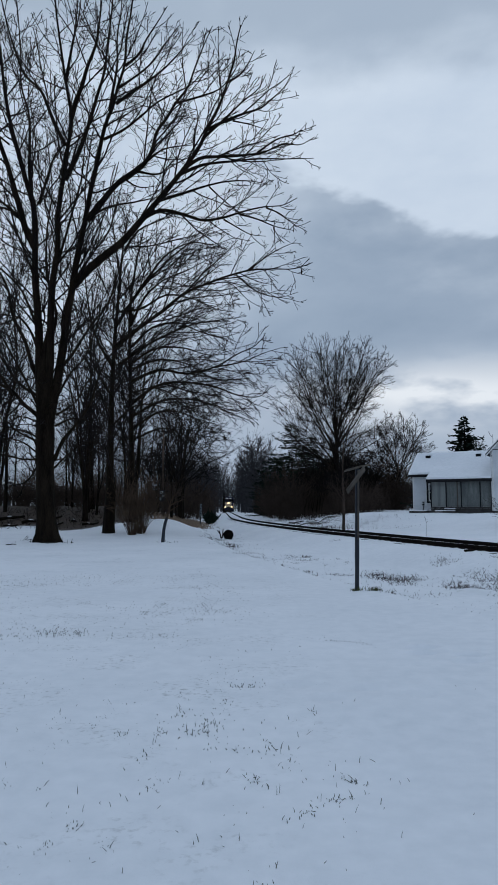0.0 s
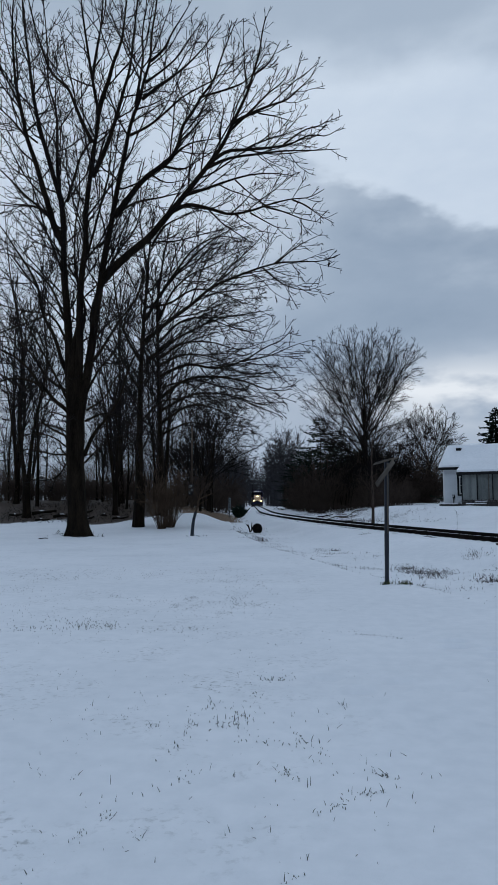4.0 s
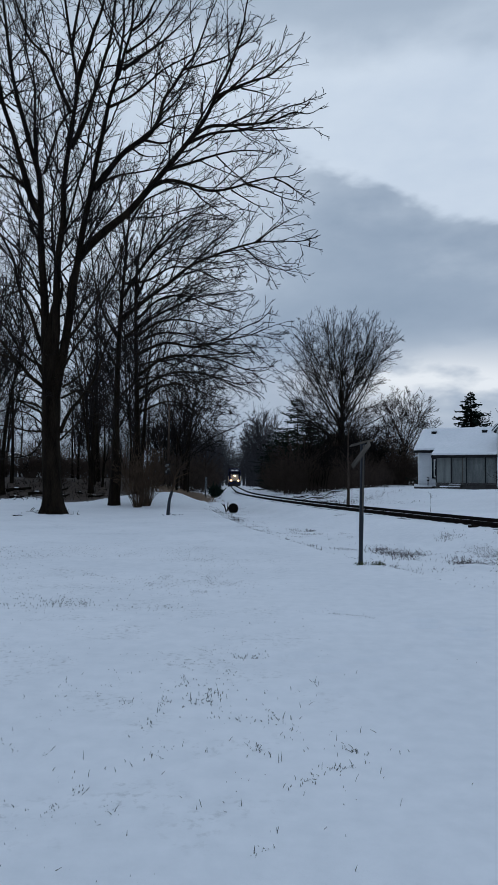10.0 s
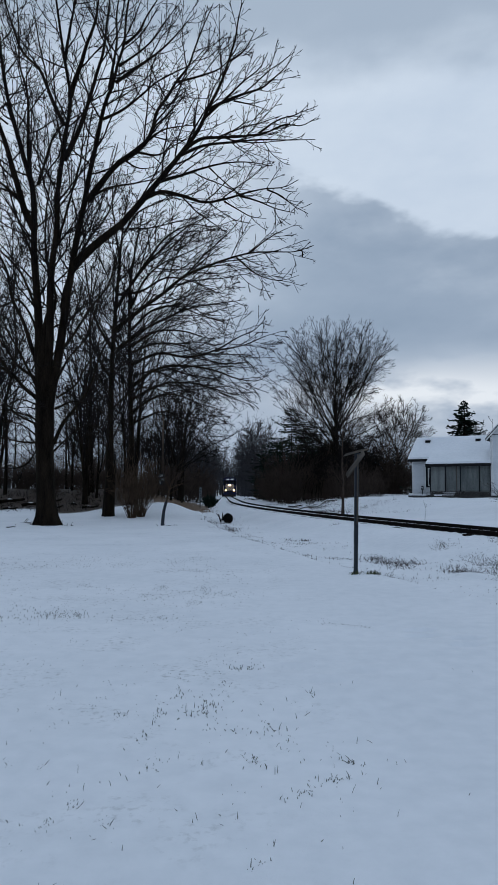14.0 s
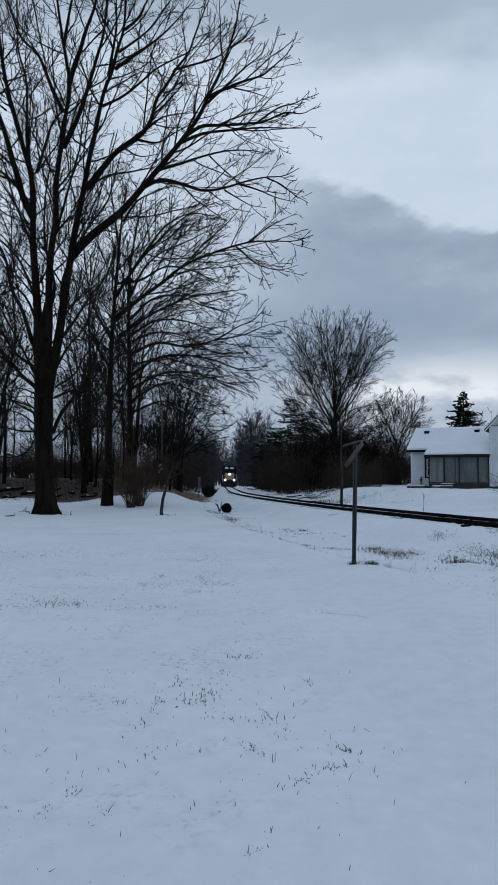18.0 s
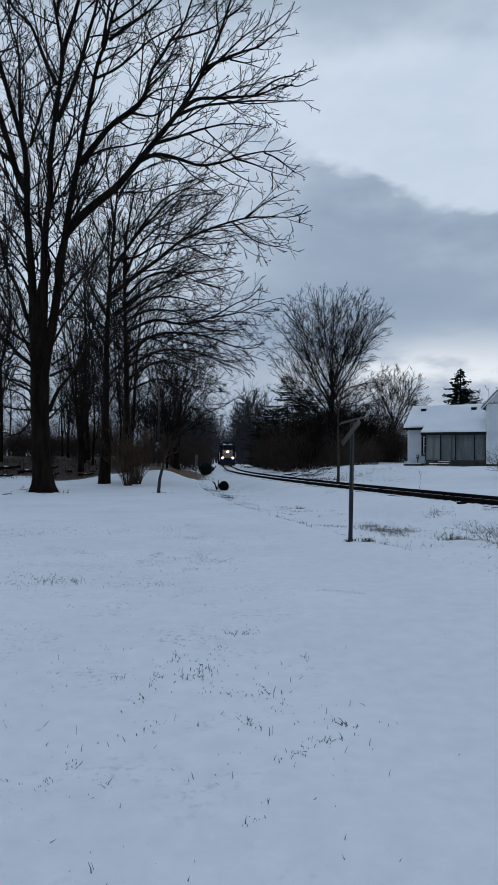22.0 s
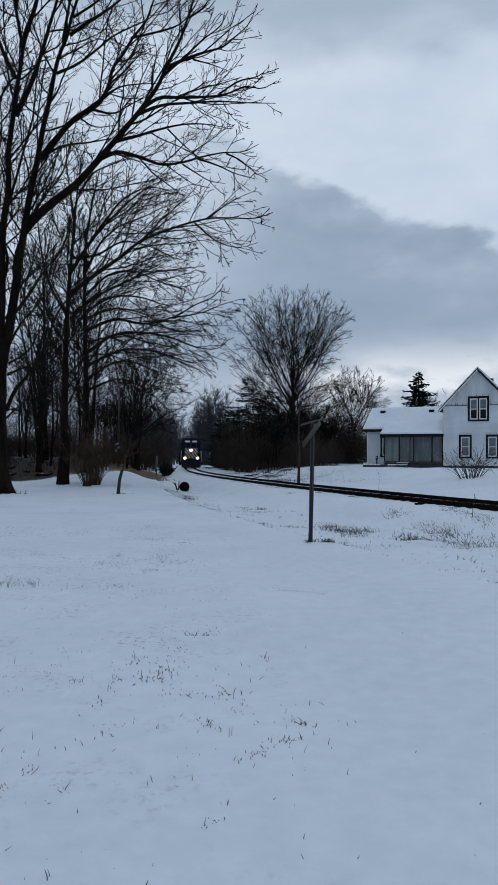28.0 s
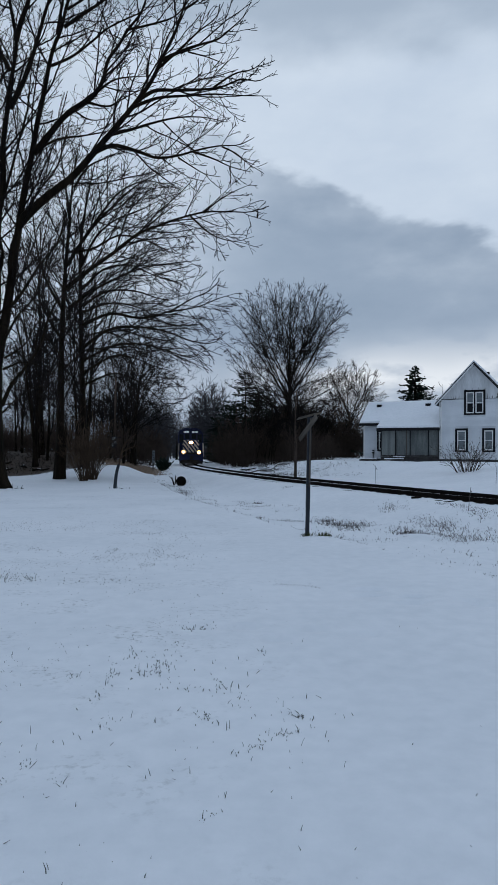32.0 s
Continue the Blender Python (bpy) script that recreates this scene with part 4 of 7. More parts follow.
def arching_tree():
    """The tree behind the great one: two trunks whose long boughs arch out towards the railway."""
    rng = np.random.default_rng(19)
    fx, fy = -8.6, 42.2
    tree = tagged(new("tree"), "bare twin-trunked tree with long arching boughs", "tree")
    foot = float(ground_z(fx, fy)) - 0.05
    tree.matrix_basis = pose(fx, fy, foot)
    stems = []

    def stem(r0, r1, *pts):
        stems.append(limb([(x - fx, dy, z - foot) for x, dy, z in pts], r0, r1, 3 * len(pts)))

    stem(0.32, 0.03, (-8.7, 0.0, -0.1), (-8.6, 0.1, 2.8), (-8.6, 0.1, 6.0), (-8.6, 0.2, 8.5), (-8.5, 0.2, 11.8), (-8.3, 0.3, 15.2), (-8.1, 0.3, 18.0), (-7.8, 0.4, 20.5))
    stem(0.26, 0.03, (-7.4, 1.6, 0.8), (-7.5, 1.5, 4.6), (-7.6, 1.3, 8.3), (-7.7, 1.2, 12.0), (-7.7, 1.1, 14.9), (-7.3, 0.9, 17.5), (-6.8, 0.8, 19.9))
    stem(0.16, 0.02, (-8.5, 0.0, 11.6), (-6.7, -0.2, 13.0), (-5.3, -0.3, 14.0), (-4.0, -0.5, 15.0), (-2.7, -0.7, 15.5), (-1.3, -0.8, 16.0), (0.1, -1.0, 16.3), (1.5, -1.2, 16.3), (2.9, -1.3, 16.3), (3.9, -1.5, 16.6))
    stem(0.06, 0.012, (0.0, -1.2, 16.2), (1.1, -1.5, 17.0), (1.9, -1.7, 17.4), (2.8, -2.0, 17.7))
    stem(0.06, 0.012, (-0.8, -1.0, 16.0), (0.5, -0.8, 15.0), (1.9, -0.6, 14.7), (3.1, -0.4, 15.1))
    stem(0.05, 0.012, (-2.7, -0.6, 15.5), (-1.3, -0.4, 15.7), (-0.0, -0.2, 14.6), (0.8, 0.0, 14.2))
    stem(0.12, 0.015, (-8.3, 0.5, 10.6), (-6.8, 0.7, 11.8), (-5.3, 0.9, 12.7), (-3.5, 1.2, 13.5), (-2.0, 1.4, 13.8), (-0.2, 1.6, 14.1))
    stem(0.13, 0.018, (-7.6, 1.2, 9.7), (-5.7, 0.9, 10.4), (-3.9, 0.6, 10.1), (-2.1, 0.3, 10.5), (-0.6, 0.0, 11.3), (0.4, -0.3, 11.7), (1.0, -0.6, 12.3))
    stem(0.06, 0.012, (-2.1, 0.0, 10.4), (-0.3, -0.3, 10.7), (1.1, -0.7, 11.2), (2.0, -1.0, 11.4))
    stem(0.13, 0.018, (-7.5, 1.2, 8.3), (-5.8, 1.3, 9.5), (-4.0, 1.5, 9.7), (-2.1, 1.6, 9.4), (-0.7, 1.7, 8.9), (0.8, 1.9, 8.9), (1.5, 2.0, 9.6))
    stem(0.11, 0.015, (-7.5, 1.4, 7.5), (-5.4, 1.2, 8.5), (-3.6, 1.0, 8.5), (-2.1, 0.8, 8.1), (-0.7, 0.6, 7.7), (0.5, 0.4, 8.4))
    stem(0.1, 0.015, (-7.4, 1.5, 6.8), (-5.5, 1.8, 7.9), (-3.6, 2.0, 7.5), (-2.3, 2.3, 6.6), (-1.4, 2.6, 6.1))
    stem(0.09, 0.015, (-7.4, 1.5, 6.0), (-5.4, 1.2, 6.7), (-3.6, 0.8, 5.9), (-2.5, 0.5, 4.9), (-1.7, 0.2, 4.3))
    stem(0.13, 0.018, (-8.4, 0.2, 13.1), (-7.1, 0.6, 15.4), (-5.7, 1.0, 17.2), (-4.3, 1.4, 18.7), (-3.1, 1.8, 19.6), (-1.9, 2.2, 20.2))
    stem(0.11, 0.015, (-7.6, 1.0, 14.9), (-6.4, 0.6, 16.5), (-5.2, 0.2, 17.8), (-3.6, -0.2, 18.4), (-2.2, -0.6, 18.1), (-0.9, -1.0, 18.4))
    stem(0.09, 0.015, (-8.0, 0.3, 18.0), (-7.1, 0.5, 19.5), (-5.8, 0.8, 20.3), (-4.6, 1.0, 21.2))
    stem(0.1, 0.015, (-8.5, 0.0, 8.5), (-9.3, -0.5, 9.8), (-9.9, -1.0, 11.4), (-10.3, -1.5, 12.8), (-10.6, -2.0, 14.4))
    stem(0.11, 0.015, (-8.5, 0.2, 10.3), (-9.6, -0.1, 12.3), (-10.1, -0.4, 14.5), (-10.3, -0.7, 16.9), (-10.4, -1.0, 18.7))
    stem(0.1, 0.015, (-7.6, 1.0, 11.9), (-6.1, 1.4, 13.4), (-4.7, 1.7, 13.7), (-3.2, 2.1, 13.2), (-1.8, 2.4, 12.9), (-0.5, 2.8, 13.4))
    stem(0.1, 0.015, (-7.6, 1.2, 10.9), (-6.0, 0.6, 11.7), (-4.1, -0.1, 11.6), (-2.3, -0.7, 11.0), (-0.9, -1.4, 11.2))
    stem(0.09, 0.015, (-7.5, 1.2, 10.5), (-6.0, 1.6, 11.2), (-4.2, 2.1, 11.1), (-2.4, 2.5, 10.2), (-1.0, 3.0, 10.0))
    stem(0.08, 0.015, (-8.6, 0.0, 6.6), (-6.9, -0.5, 7.9), (-5.5, -1.0, 7.8), (-4.2, -1.5, 6.9), (-3.3, -2.0, 5.4))
    stem(0.08, 0.015, (-7.5, 1.4, 9.0), (-6.2, 1.8, 9.4), (-4.5, 2.2, 8.7), (-3.2, 2.6, 7.6), (-2.2, 3.0, 7.3))
    stem(0.1, 0.015, (-8.4, 0.6, 14.1), (-6.8, 0.1, 14.2), (-5.2, -0.4, 14.9), (-3.4, -0.8, 14.5), (-1.9, -1.3, 13.7), (-0.8, -1.8, 13.4))
    stem(0.08, 0.015, (-8.5, 0.0, 7.4), (-9.2, -0.5, 8.4), (-9.8, -1.1, 8.9), (-10.4, -1.6, 9.0))
    stem(0.1, 0.015, (-7.6, 0.8, 13.3), (-6.6, 1.2, 15.5), (-5.6, 1.7, 16.6), (-4.1, 2.1, 17.4), (-2.8, 2.6, 18.3), (-1.7, 3.0, 18.9))
    stem(0.09, 0.015, (-8.2, 0.2, 16.1), (-8.6, 0.8, 18.2), (-9.0, 1.4, 20.4), (-9.1, 2.0, 22.6))
    part("trunk", flared_trunk([(0, 0, 0), (0.03, 0, 0.8), (0.08, 0, 2.0), (0.12, 0, 3.2)], [0.34, 0.33, 0.32, 0.30], 20, BARK, rng, spread=0.3), tree)
    for k, (P, R) in enumerate(stems):
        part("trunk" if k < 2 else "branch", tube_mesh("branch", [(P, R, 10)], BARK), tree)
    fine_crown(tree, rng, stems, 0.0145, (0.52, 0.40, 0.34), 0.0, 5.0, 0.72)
    leaf = rods("leaf_clump", BARK, ((11.70, -3.2, 15.52), (11.69, -3.2, 15.36), 0.03, 0.06), ((11.69, -3.2, 15.36), (11.66, -3.2, 15.18), 0.06, 0.015), sides=7)
    part("leaf_clump", leaf, tree, "dead leaf clump hanging from a twig tip")
    hook = limb([(11.5, -0.77, 16.87), (11.6, -2.1, 16.5), (11.68, -2.9, 16.0), (11.70, -3.2, 15.5)], 0.014, 0.008, 8)
    part("twig", tube_mesh("twig", [hook + (4,)], TWIG), tree)
    return tree


def wood_tree(name, seed, height, trunk_r, spread, label, stems=1, low=0.25, dens=1.0, mat=BARK, droop=0.0, lean=(0, 0), fan=(0.25, 0.5), twig=0.016, stem=0.62, bow=1.1, dome=0.25):
    """A bare tree at the origin: trunk or stems, limbs and twigs."""
    rng = np.random.default_rng(seed)
    tree = tagged(new(name), label, "tree")
    mains = []
    for k in range(stems):
        a = 2 * math.pi * (k + rng.uniform(-0.3, 0.3)) / max(stems, 1)
        out = 0.0 if stems == 1 else spread * rng.uniform(*fan)
        top = height * rng.uniform(0.82, 1.0) * (1 - dome * (out / spread) ** 2)
        pts = [(0.25 * trunk_r * math.cos(a) * (stems > 1), 0.25 * trunk_r * math.sin(a) * (stems > 1), 0.0 if stems == 1 else height * 0.10)]
        for f in (0.25, 0.5, 0.75, 1.0):
            w = 0.04 * height
            pts.append((out * f ** bow * math.cos(a) + rng.uniform(-w, w) * f + lean[0] * f, out * f ** bow * math.sin(a) + rng.uniform(-w, w) * f + lean[1] * f, pts[0][2] + (top - pts[0][2]) * f))
        mains.append(limb(pts, trunk_r * (1.0 if stems == 1 else stem), 0.02, 14))
    P = np.concatenate([m[0] for m in mains])
    R = np.concatenate([m[1] for m in mains])
    if stems > 1:
        part("trunk", flared_trunk([(0, 0, 0), (0, 0, height * 0.06), (0, 0, height * 0.11), (0, 0, height * 0.14)], [trunk_r * 1.05, trunk_r, trunk_r, trunk_r * 0.8], 14, mat, rng), tree)
    for m in mains:
        part("trunk" if stems == 1 else "branch", tube_mesh("stem", [(m[0], m[1], 9)], mat), tree)
    a, ar = sprout(rng, P, R, 1.5 * dens * 14 / height, (low, 1.0), (44, 13), (spread / height * 1.25, 0.6), 7, 0.10 - droop, 0.12)
    b, br = sprout(rng, a, ar, 1.5 * dens, (0.12, 1.0), (38, 13), (0.62, 0.5), 5, 0.07 - droop, 0.16, cap=3.0)
    c, cr = sprout(rng, b, br, 1.5 * dens, (0.15, 1.0), (38, 14), (0.66, 0.45), 4, 0.05, 0.2, cap=1.5)
    thin = lambda r, f=1.0: np.maximum(r, twig * f)
    tagged(part("crown", tube_mesh("crown", [(a, thin(ar, 1.3), 5), (b, thin(br), 3), (c, thin(cr, 0.85), 3)], TWIG), tree), kind="stuff")
    return tree


def domed_tree(name, seed, height, width, trunk_r, label, limbs=20, twig=0.02, dens=1.0, fork=0.16, mat=None):
    """A bare tree with a rounded crown: limbs fan out from a short trunk to an even dome."""
    rng = np.random.default_rng(seed)
    tree = tagged(new(name), label, "tree")
    z0 = height * fork
    part("trunk", flared_trunk([(0, 0, 0), (0.05, 0, z0 * 0.5), (0, 0, z0), (0.1, 0, z0 * 1.9), (0.0, 0.1, z0 * 2.9)], [trunk_r, trunk_r * 0.9, trunk_r * 0.85, trunk_r * 0.55, trunk_r * 0.2], 14, BARK, rng, spread=0.3), tree)
    mid, half = height * 0.60, height * 0.40

    def pull_in(Q, S):
        """Shortens the branches that would stick out of the crown, widest a little above its middle."""
        for _ in range(5):
            tip = Q[:, -1]
            room = np.where(tip[:, 2] > mid, np.sqrt(np.clip(1 - ((tip[:, 2] - mid) / half) ** 2, 0, 1)), np.clip((tip[:, 2] - 0.1 * height) / (0.5 * height), 0.05, 1) ** 0.55)
            far = (np.hypot(tip[:, 0], tip[:, 1]) > width * 0.5 * room * rng.uniform(0.92, 1.05, len(Q))) | (tip[:, 2] > height * 1.01)
            Q[far] = Q[far][:, :1] + (Q[far] - Q[far][:, :1]) * 0.74
        return Q, S

    Ps, Rs = [], []
    for k in range(limbs):
        a = k * 2.399963 + rng.uniform(-0.3, 0.3)
        f = (k + 0.5) / limbs
        out = width * 0.47 * math.sin(math.radians(90 * f ** 0.5))
        up = mid + half * 0.91 * math.sqrt(max(0.0, 1 - (out / (width * 0.5)) ** 2)) if f < 0.5 else mid * rng.uniform(0.46, 1.12)
        out *= 1.0 if f < 0.5 else min(1.0, 0.35 + 0.65 * up / mid) * rng.uniform(0.88, 1.0)
        tip = np.array((math.cos(a) * out, math.sin(a) * out, up))
        foot = np.array((0, 0, z0 * rng.uniform(0.75, 1.5) + (1 - f) * 0.36 * height * rng.uniform(0.3, 1.0)))
        way = tip - foot
        P, R = limb([foot, foot + way * np.array((0.36, 0.36, 0.35)) + rng.normal(0, 0.022 * height, 3), foot + way * np.array((0.71, 0.71, 0.70)) + rng.normal(0, 0.022 * height, 3), tip], trunk_r * rng.uniform(0.11, 0.27), 0.018, 12)
        Ps.append(P)
        Rs.append(R)
        part("branch", tube_mesh("branch", [(P, R, 7)], mat or BARK), tree)
    P, R = np.concatenate(Ps), np.concatenate(Rs)
    a, ar = pull_in(*grow(rng, P, R, 1.0 / dens, (0.26, 0.97), (44, 12), 0.46, 0.8, 3.4, 8, 0.015, 0.09))
    b, br = pull_in(*grow(rng, a, ar, 0.62 / dens, (0.15, 0.97), (38, 11), 0.55, 0.4, 2.0, 5, 0.02, 0.10))
    c, cr = pull_in(*grow(rng, b, br, 0.36 / dens, (0.15, 0.97), (40, 12), 0.6, 0.25, 0.85, 4, 0.02, 0.14))
    thin = lambda r, f=1.0: np.maximum(r, twig * f)
    tagged(part("crown", tube_mesh("crown", [(a, thin(ar, 1.2), 4), (b, thin(br), 3), (c, thin(cr, 0.85), 3)], mat or TWIG), tree), kind="stuff")
    return tree


def bush(name, seed, height, width, count, label, mat=BRUSH, category="shrub", twig=0.008, root=0.16):
    """Many stems out of one root."""
    rng = np.random.default_rng(seed)
    ob = tagged(new(name), label, category)
    a = rng.uniform(0, 2 * np.pi, count)
    f = np.sqrt(rng.uniform(0, 1, count))
    foot = np.stack([np.cos(a) * f * width * root, np.sin(a) * f * width * root, np.full(count, -0.05)], 1)
    top = np.stack([np.cos(a) * f * width * 0.5, np.sin(a) * f * width * 0.5, height * (1 - 0.35 * f) * rng.uniform(0.6, 1, count)], 1)
    n = 6
    u = np.linspace(0, 1, n)[None, :, None]
    P = foot[:, None] * (1 - u) + top[:, None] * u
    P += rng.normal(0, 0.03 * height, P.shape) * u
    P[..., :2] -= (top - foot)[:, None, :2] * 0.22 * (u * (1 - u) * 4) * 0.5
    R = np.full((count, 1), 0.016) * np.linspace(1, 0.35, n)[None]
    b, br = sprout(rng, P, R, 1.1, (0.25, 1.0), (30, 12), (0.5, 0.4), 4, 0.1, 0.15)
    c, cr = sprout(rng, b, br, 0.8, (0.2, 1.0), (35, 12), (0.7, 0.4), 3, 0.05, 0.18)
    tagged(part("crown", tube_mesh("crown", [(P, np.maximum(R, twig), 4), (b, np.maximum(br, twig), 3), (c, np.maximum(cr, twig * 0.8), 3)], mat), ob), kind="stuff")
    return ob


def conifer(name, seed, height, width, label, gaps=0.15, blunt=False):
    """A spruce: trunk and whorls of drooping boughs made of small needle sprays."""
    rng = np.random.default_rng(seed)
    ob = tagged(new(name), label, "conifer")
    part("trunk", tube_mesh("trunk", [limb([(0, 0, -0.1), (0, 0, height * 0.5), (0, 0, height)], width * 0.035, 0.02) + (8,)], BARK), ob)
    verts, faces = [], []
    z = height * 0.06
    while z < height * 0.985:
        f = 1 - z / height
        for _ in range(int(8 + 6 * f)):
            if rng.uniform() < gaps:
                continue
            a = rng.uniform(0, 2 * math.pi)
            length = width * 0.5 * (min(1, 2.4 * f) ** 0.45 if blunt else f ** 1.12 + 0.012) * rng.uniform(0.45, 1.2)
            steps = max(3, int(length / 0.22))
            for k in range(steps):
                t = (k + 0.6) / steps
                sag = -0.28 * length * t + 0.25 * length * t * t * (1 if f > 0.2 else 2)
                c = Vector((math.cos(a) * length * t, math.sin(a) * length * t, z + sag + rng.normal(0, 0.05)))
                for _ in range(2):
                    s = (0.10 + 0.10 * min(1, length) + (0.16 if blunt else 0.30) * (1 - t) * min(1, length * 0.8)) * rng.uniform(0.6, 1.2)
                    b = a + rng.choice((-1, 1)) * rng.uniform(0.3, 1.1)
                    d = Vector((math.cos(b), math.sin(b), rng.uniform(-0.35, 0.12))) * s * 1.5
                    n = Vector((-math.sin(b), math.cos(b), rng.uniform(-0.5, 0.5))) * s * 0.32
                    i = len(verts)
                    verts += [c - n, c + n, c + d * 0.6 + n * 0.9 + Vector((0, 0, 0.05)), c + d, c + d * 0.6 - n * 0.9 - Vector((0, 0, 0.06))]
                    faces.append((i, i + 1, i + 2, i + 3, i + 4))
        z += 0.13 + 0.42 * f if not blunt else 0.30 + 0.25 * f
    part("crown", mesh_from("crown", verts, faces, NEEDLE), ob, "dark green needled boughs")
    return ob


def stand(ob, x, y, turn=0.0, size=1.0, sink=0.05):
    """Sets a thing down on the ground."""
    ob.matrix_basis = pose(x, y, float(ground_z(x, y)) - sink, 0, 0, turn) @ Matrix.Scale(size, 4)
    return ob


big_tree()
arching_tree()


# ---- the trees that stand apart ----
# twig colour paled to grey for far trees: distance haze put into the paint
HAZETWIG = material("haze_pale_twigs", (0.028, 0.028, 0.032), (0.068, 0.066, 0.071), 0.9, 2.0, 12.0, 0.2, spec=0.06)
stand(domed_tree("tree", 23, 23.4, 19.8, 0.42, "bare broad-crowned tree beside the railway", 64, 0.0160, 1.35), 10.8, 85.0, 15)
stand(domed_tree("tree", 24, 14.0, 11.2, 0.28, "smaller bare round-crowned tree behind the house", 40, 0.0175, 1.4), 20.8, 95.0, 70)
stand(domed_tree("tree", 25, 18.0, 12.0, 0.4, "distant bare round-crowned tree at the end of the cutting", 36, 0.034, 1.3, mat=HAZETWIG), 1.6, 152.0, 30)
stand(domed_tree("tree", 26, 15.5, 10.0, 0.3, "distant bare tree at the end of the cutting", 18, 0.03, 1.0, mat=HAZETWIG), -7.0, 190.0, 30)
stand(domed_tree("tree", 27, 10.8, 8.0, 0.3, "bare tree showing past the house's roof", 18, 0.02, 1.0), 32.5, 92.0, 30)
stand(conifer("spruce_tree", 3, 11.0, 17.0, "dark green spruce behind the house", 0.2), 24.7, 78.0)
stand(conifer("pine_tree", 4, 13.4, 7.5, "dark ragged evergreen beside the railway", 0.42, True), 6.3, 100.0)
stand(conifer("pine_tree", 5, 11.5, 8.5, "dark ragged evergreen among bare trees", 0.42, True), 9.8, 104.0)

pine = stand(conifer("pine_tree", 7, 9.5, 7.0, "dark ragged evergreen in the thicket by the railway", 0.42, True), 4.4, 104.0)
tagged(pine, group="evergreens in the thicket")

# drooping trees between the yard and the railway
for seed, x, y, h, sp in ((61, -6.6, 66.0, 16.0, 7.5), (63, -7.6, 78.0, 17.0, 7.0), (64, -12.5, 70.0, 20.0, 7.0)):
    stand(wood_tree("tree", seed, h, 0.24, sp, "bare drooping tree between yard and railway", 3, 0.08, 0.8, fan=(0.15, 0.45), twig=0.015, droop=0.07), x, y, seed * 50)

# ---- the woods: a few kinds, set many times ----
kinds = [
    wood_tree("tree", 31, 19.0, 0.16, 6.0, "tall bare grey-brown woodland tree", 1, 0.22, 0.62),
    wood_tree("tree", 32, 16.0, 0.13, 5.5, "tall bare grey-brown woodland tree", 1, 0.12, 0.7),
    wood_tree("tree", 33, 17.0, 0.18, 6.5, "bare forked dark woodland tree", 3, 0.2, 0.55),
    wood_tree("tree", 34, 12.0, 0.10, 5.0, "young slender bare woodland tree", 2, 0.1, 0.8),
]
tall_kinds = [
    wood_tree("tree", 35, 26.0, 0.30, 8.5, "very tall bare tree behind the yard", 2, 0.18, 0.85, fan=(0.1, 0.3), twig=0.014),
    wood_tree("tree", 36, 24.0, 0.28, 8.0, "very tall bare tree behind the yard", 1, 0.2, 0.95, twig=0.014),
]
# kinds for the far railway, with the haze painted into their twig colour
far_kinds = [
    domed_tree("tree", 37, 15.0, 9.0, 0.22, "bare tree far along the railway, paled by painted haze", 14, 0.026, 0.95, mat=HAZETWIG),
    domed_tree("tree", 38, 12.0, 7.5, 0.18, "bare tree far along the railway, paled by painted haze", 12, 0.026, 1.0, mat=HAZETWIG),
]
for k in kinds + tall_kinds + far_kinds:
    tagged(k, group="trees of the wood")
wood_rng = random.Random(8)


def plant(kind, x, y, size):
    m = pose(x, y, float(ground_z(x, y)) - 0.1, wood_rng.uniform(-3, 3), wood_rng.uniform(-3, 3), wood_rng.uniform(0, 360)) @ Matrix.Scale(size, 4)
    if kind.matrix_basis == Matrix.Identity(4):
        kind.matrix_basis = m
        return kind
    home = kind.matrix_basis.copy()
    kind.matrix_basis = Matrix.Identity(4)
    bpy.context.view_layer.update()
    c = copy_thing(kind, m)
    kind.matrix_basis = home
    return c


for x, y, size in ((8.0, 98.0, 1.0), (11.6, 96.0, 0.85), (14.2, 101.0, 0.8), (5.4, 94.0, 0.62), (12.9, 107.0, 0.9), (2.6, 112.0, 0.85), (8.8, 91.0, 0.55)):
    plant(pine, x, y, size)
# the wood behind the yard
for i in range(24):
    y = wood_rng.uniform(54, 130)
    x = wood_rng.uniform(-0.48 if i % 3 == 0 else -0.26, -0.10) * y
    if beside(x, y) > -7:
        x -= 6
    plant(kinds[i % 4], x, y, wood_rng.uniform(0.75, 1.1))
for x, y, s in ((-11.9, 50, 1.0), (-12.6, 54, 1.1), (-19.5, 55, 1.05), (-10.5, 58, 1.0)):
    plant(kinds[wood_rng.randrange(3)], x, y, s)
# along the railway
for i in range(30):
    y = 78 + i * 5.2
    side = -1 if i % 2 else 1
    off = wood_rng.uniform(7.5, 16) if side < 0 else wood_rng.uniform(6.5, 12 if y < 116 else 22)
    x = float(np.interp(y, TRACK_Y, TRACK_X)) + side * off
    plant(far_kinds[i // 2 % 2] if y > 112 else kinds[wood_rng.randrange(4)], x, y, wood_rng.uniform(0.6, 0.95) * (0.7 if side > 0 else 1.0))
for i in range(6):
    y = 64 + i * 8.4
    x = float(np.interp(y, TRACK_Y, TRACK_X)) - wood_rng.uniform(7.5, 13)
    plant(kinds[3], x, y, wood_rng.uniform(0.6, 0.95))
for i in range(10):
    y = 78 + i * 9.2
    x = float(np.interp(y, TRACK_Y, TRACK_X)) - wood_rng.uniform(6.5, 12.5)
    plant(kinds[i % 3], x, y, wood_rng.uniform(0.75, 1.0))
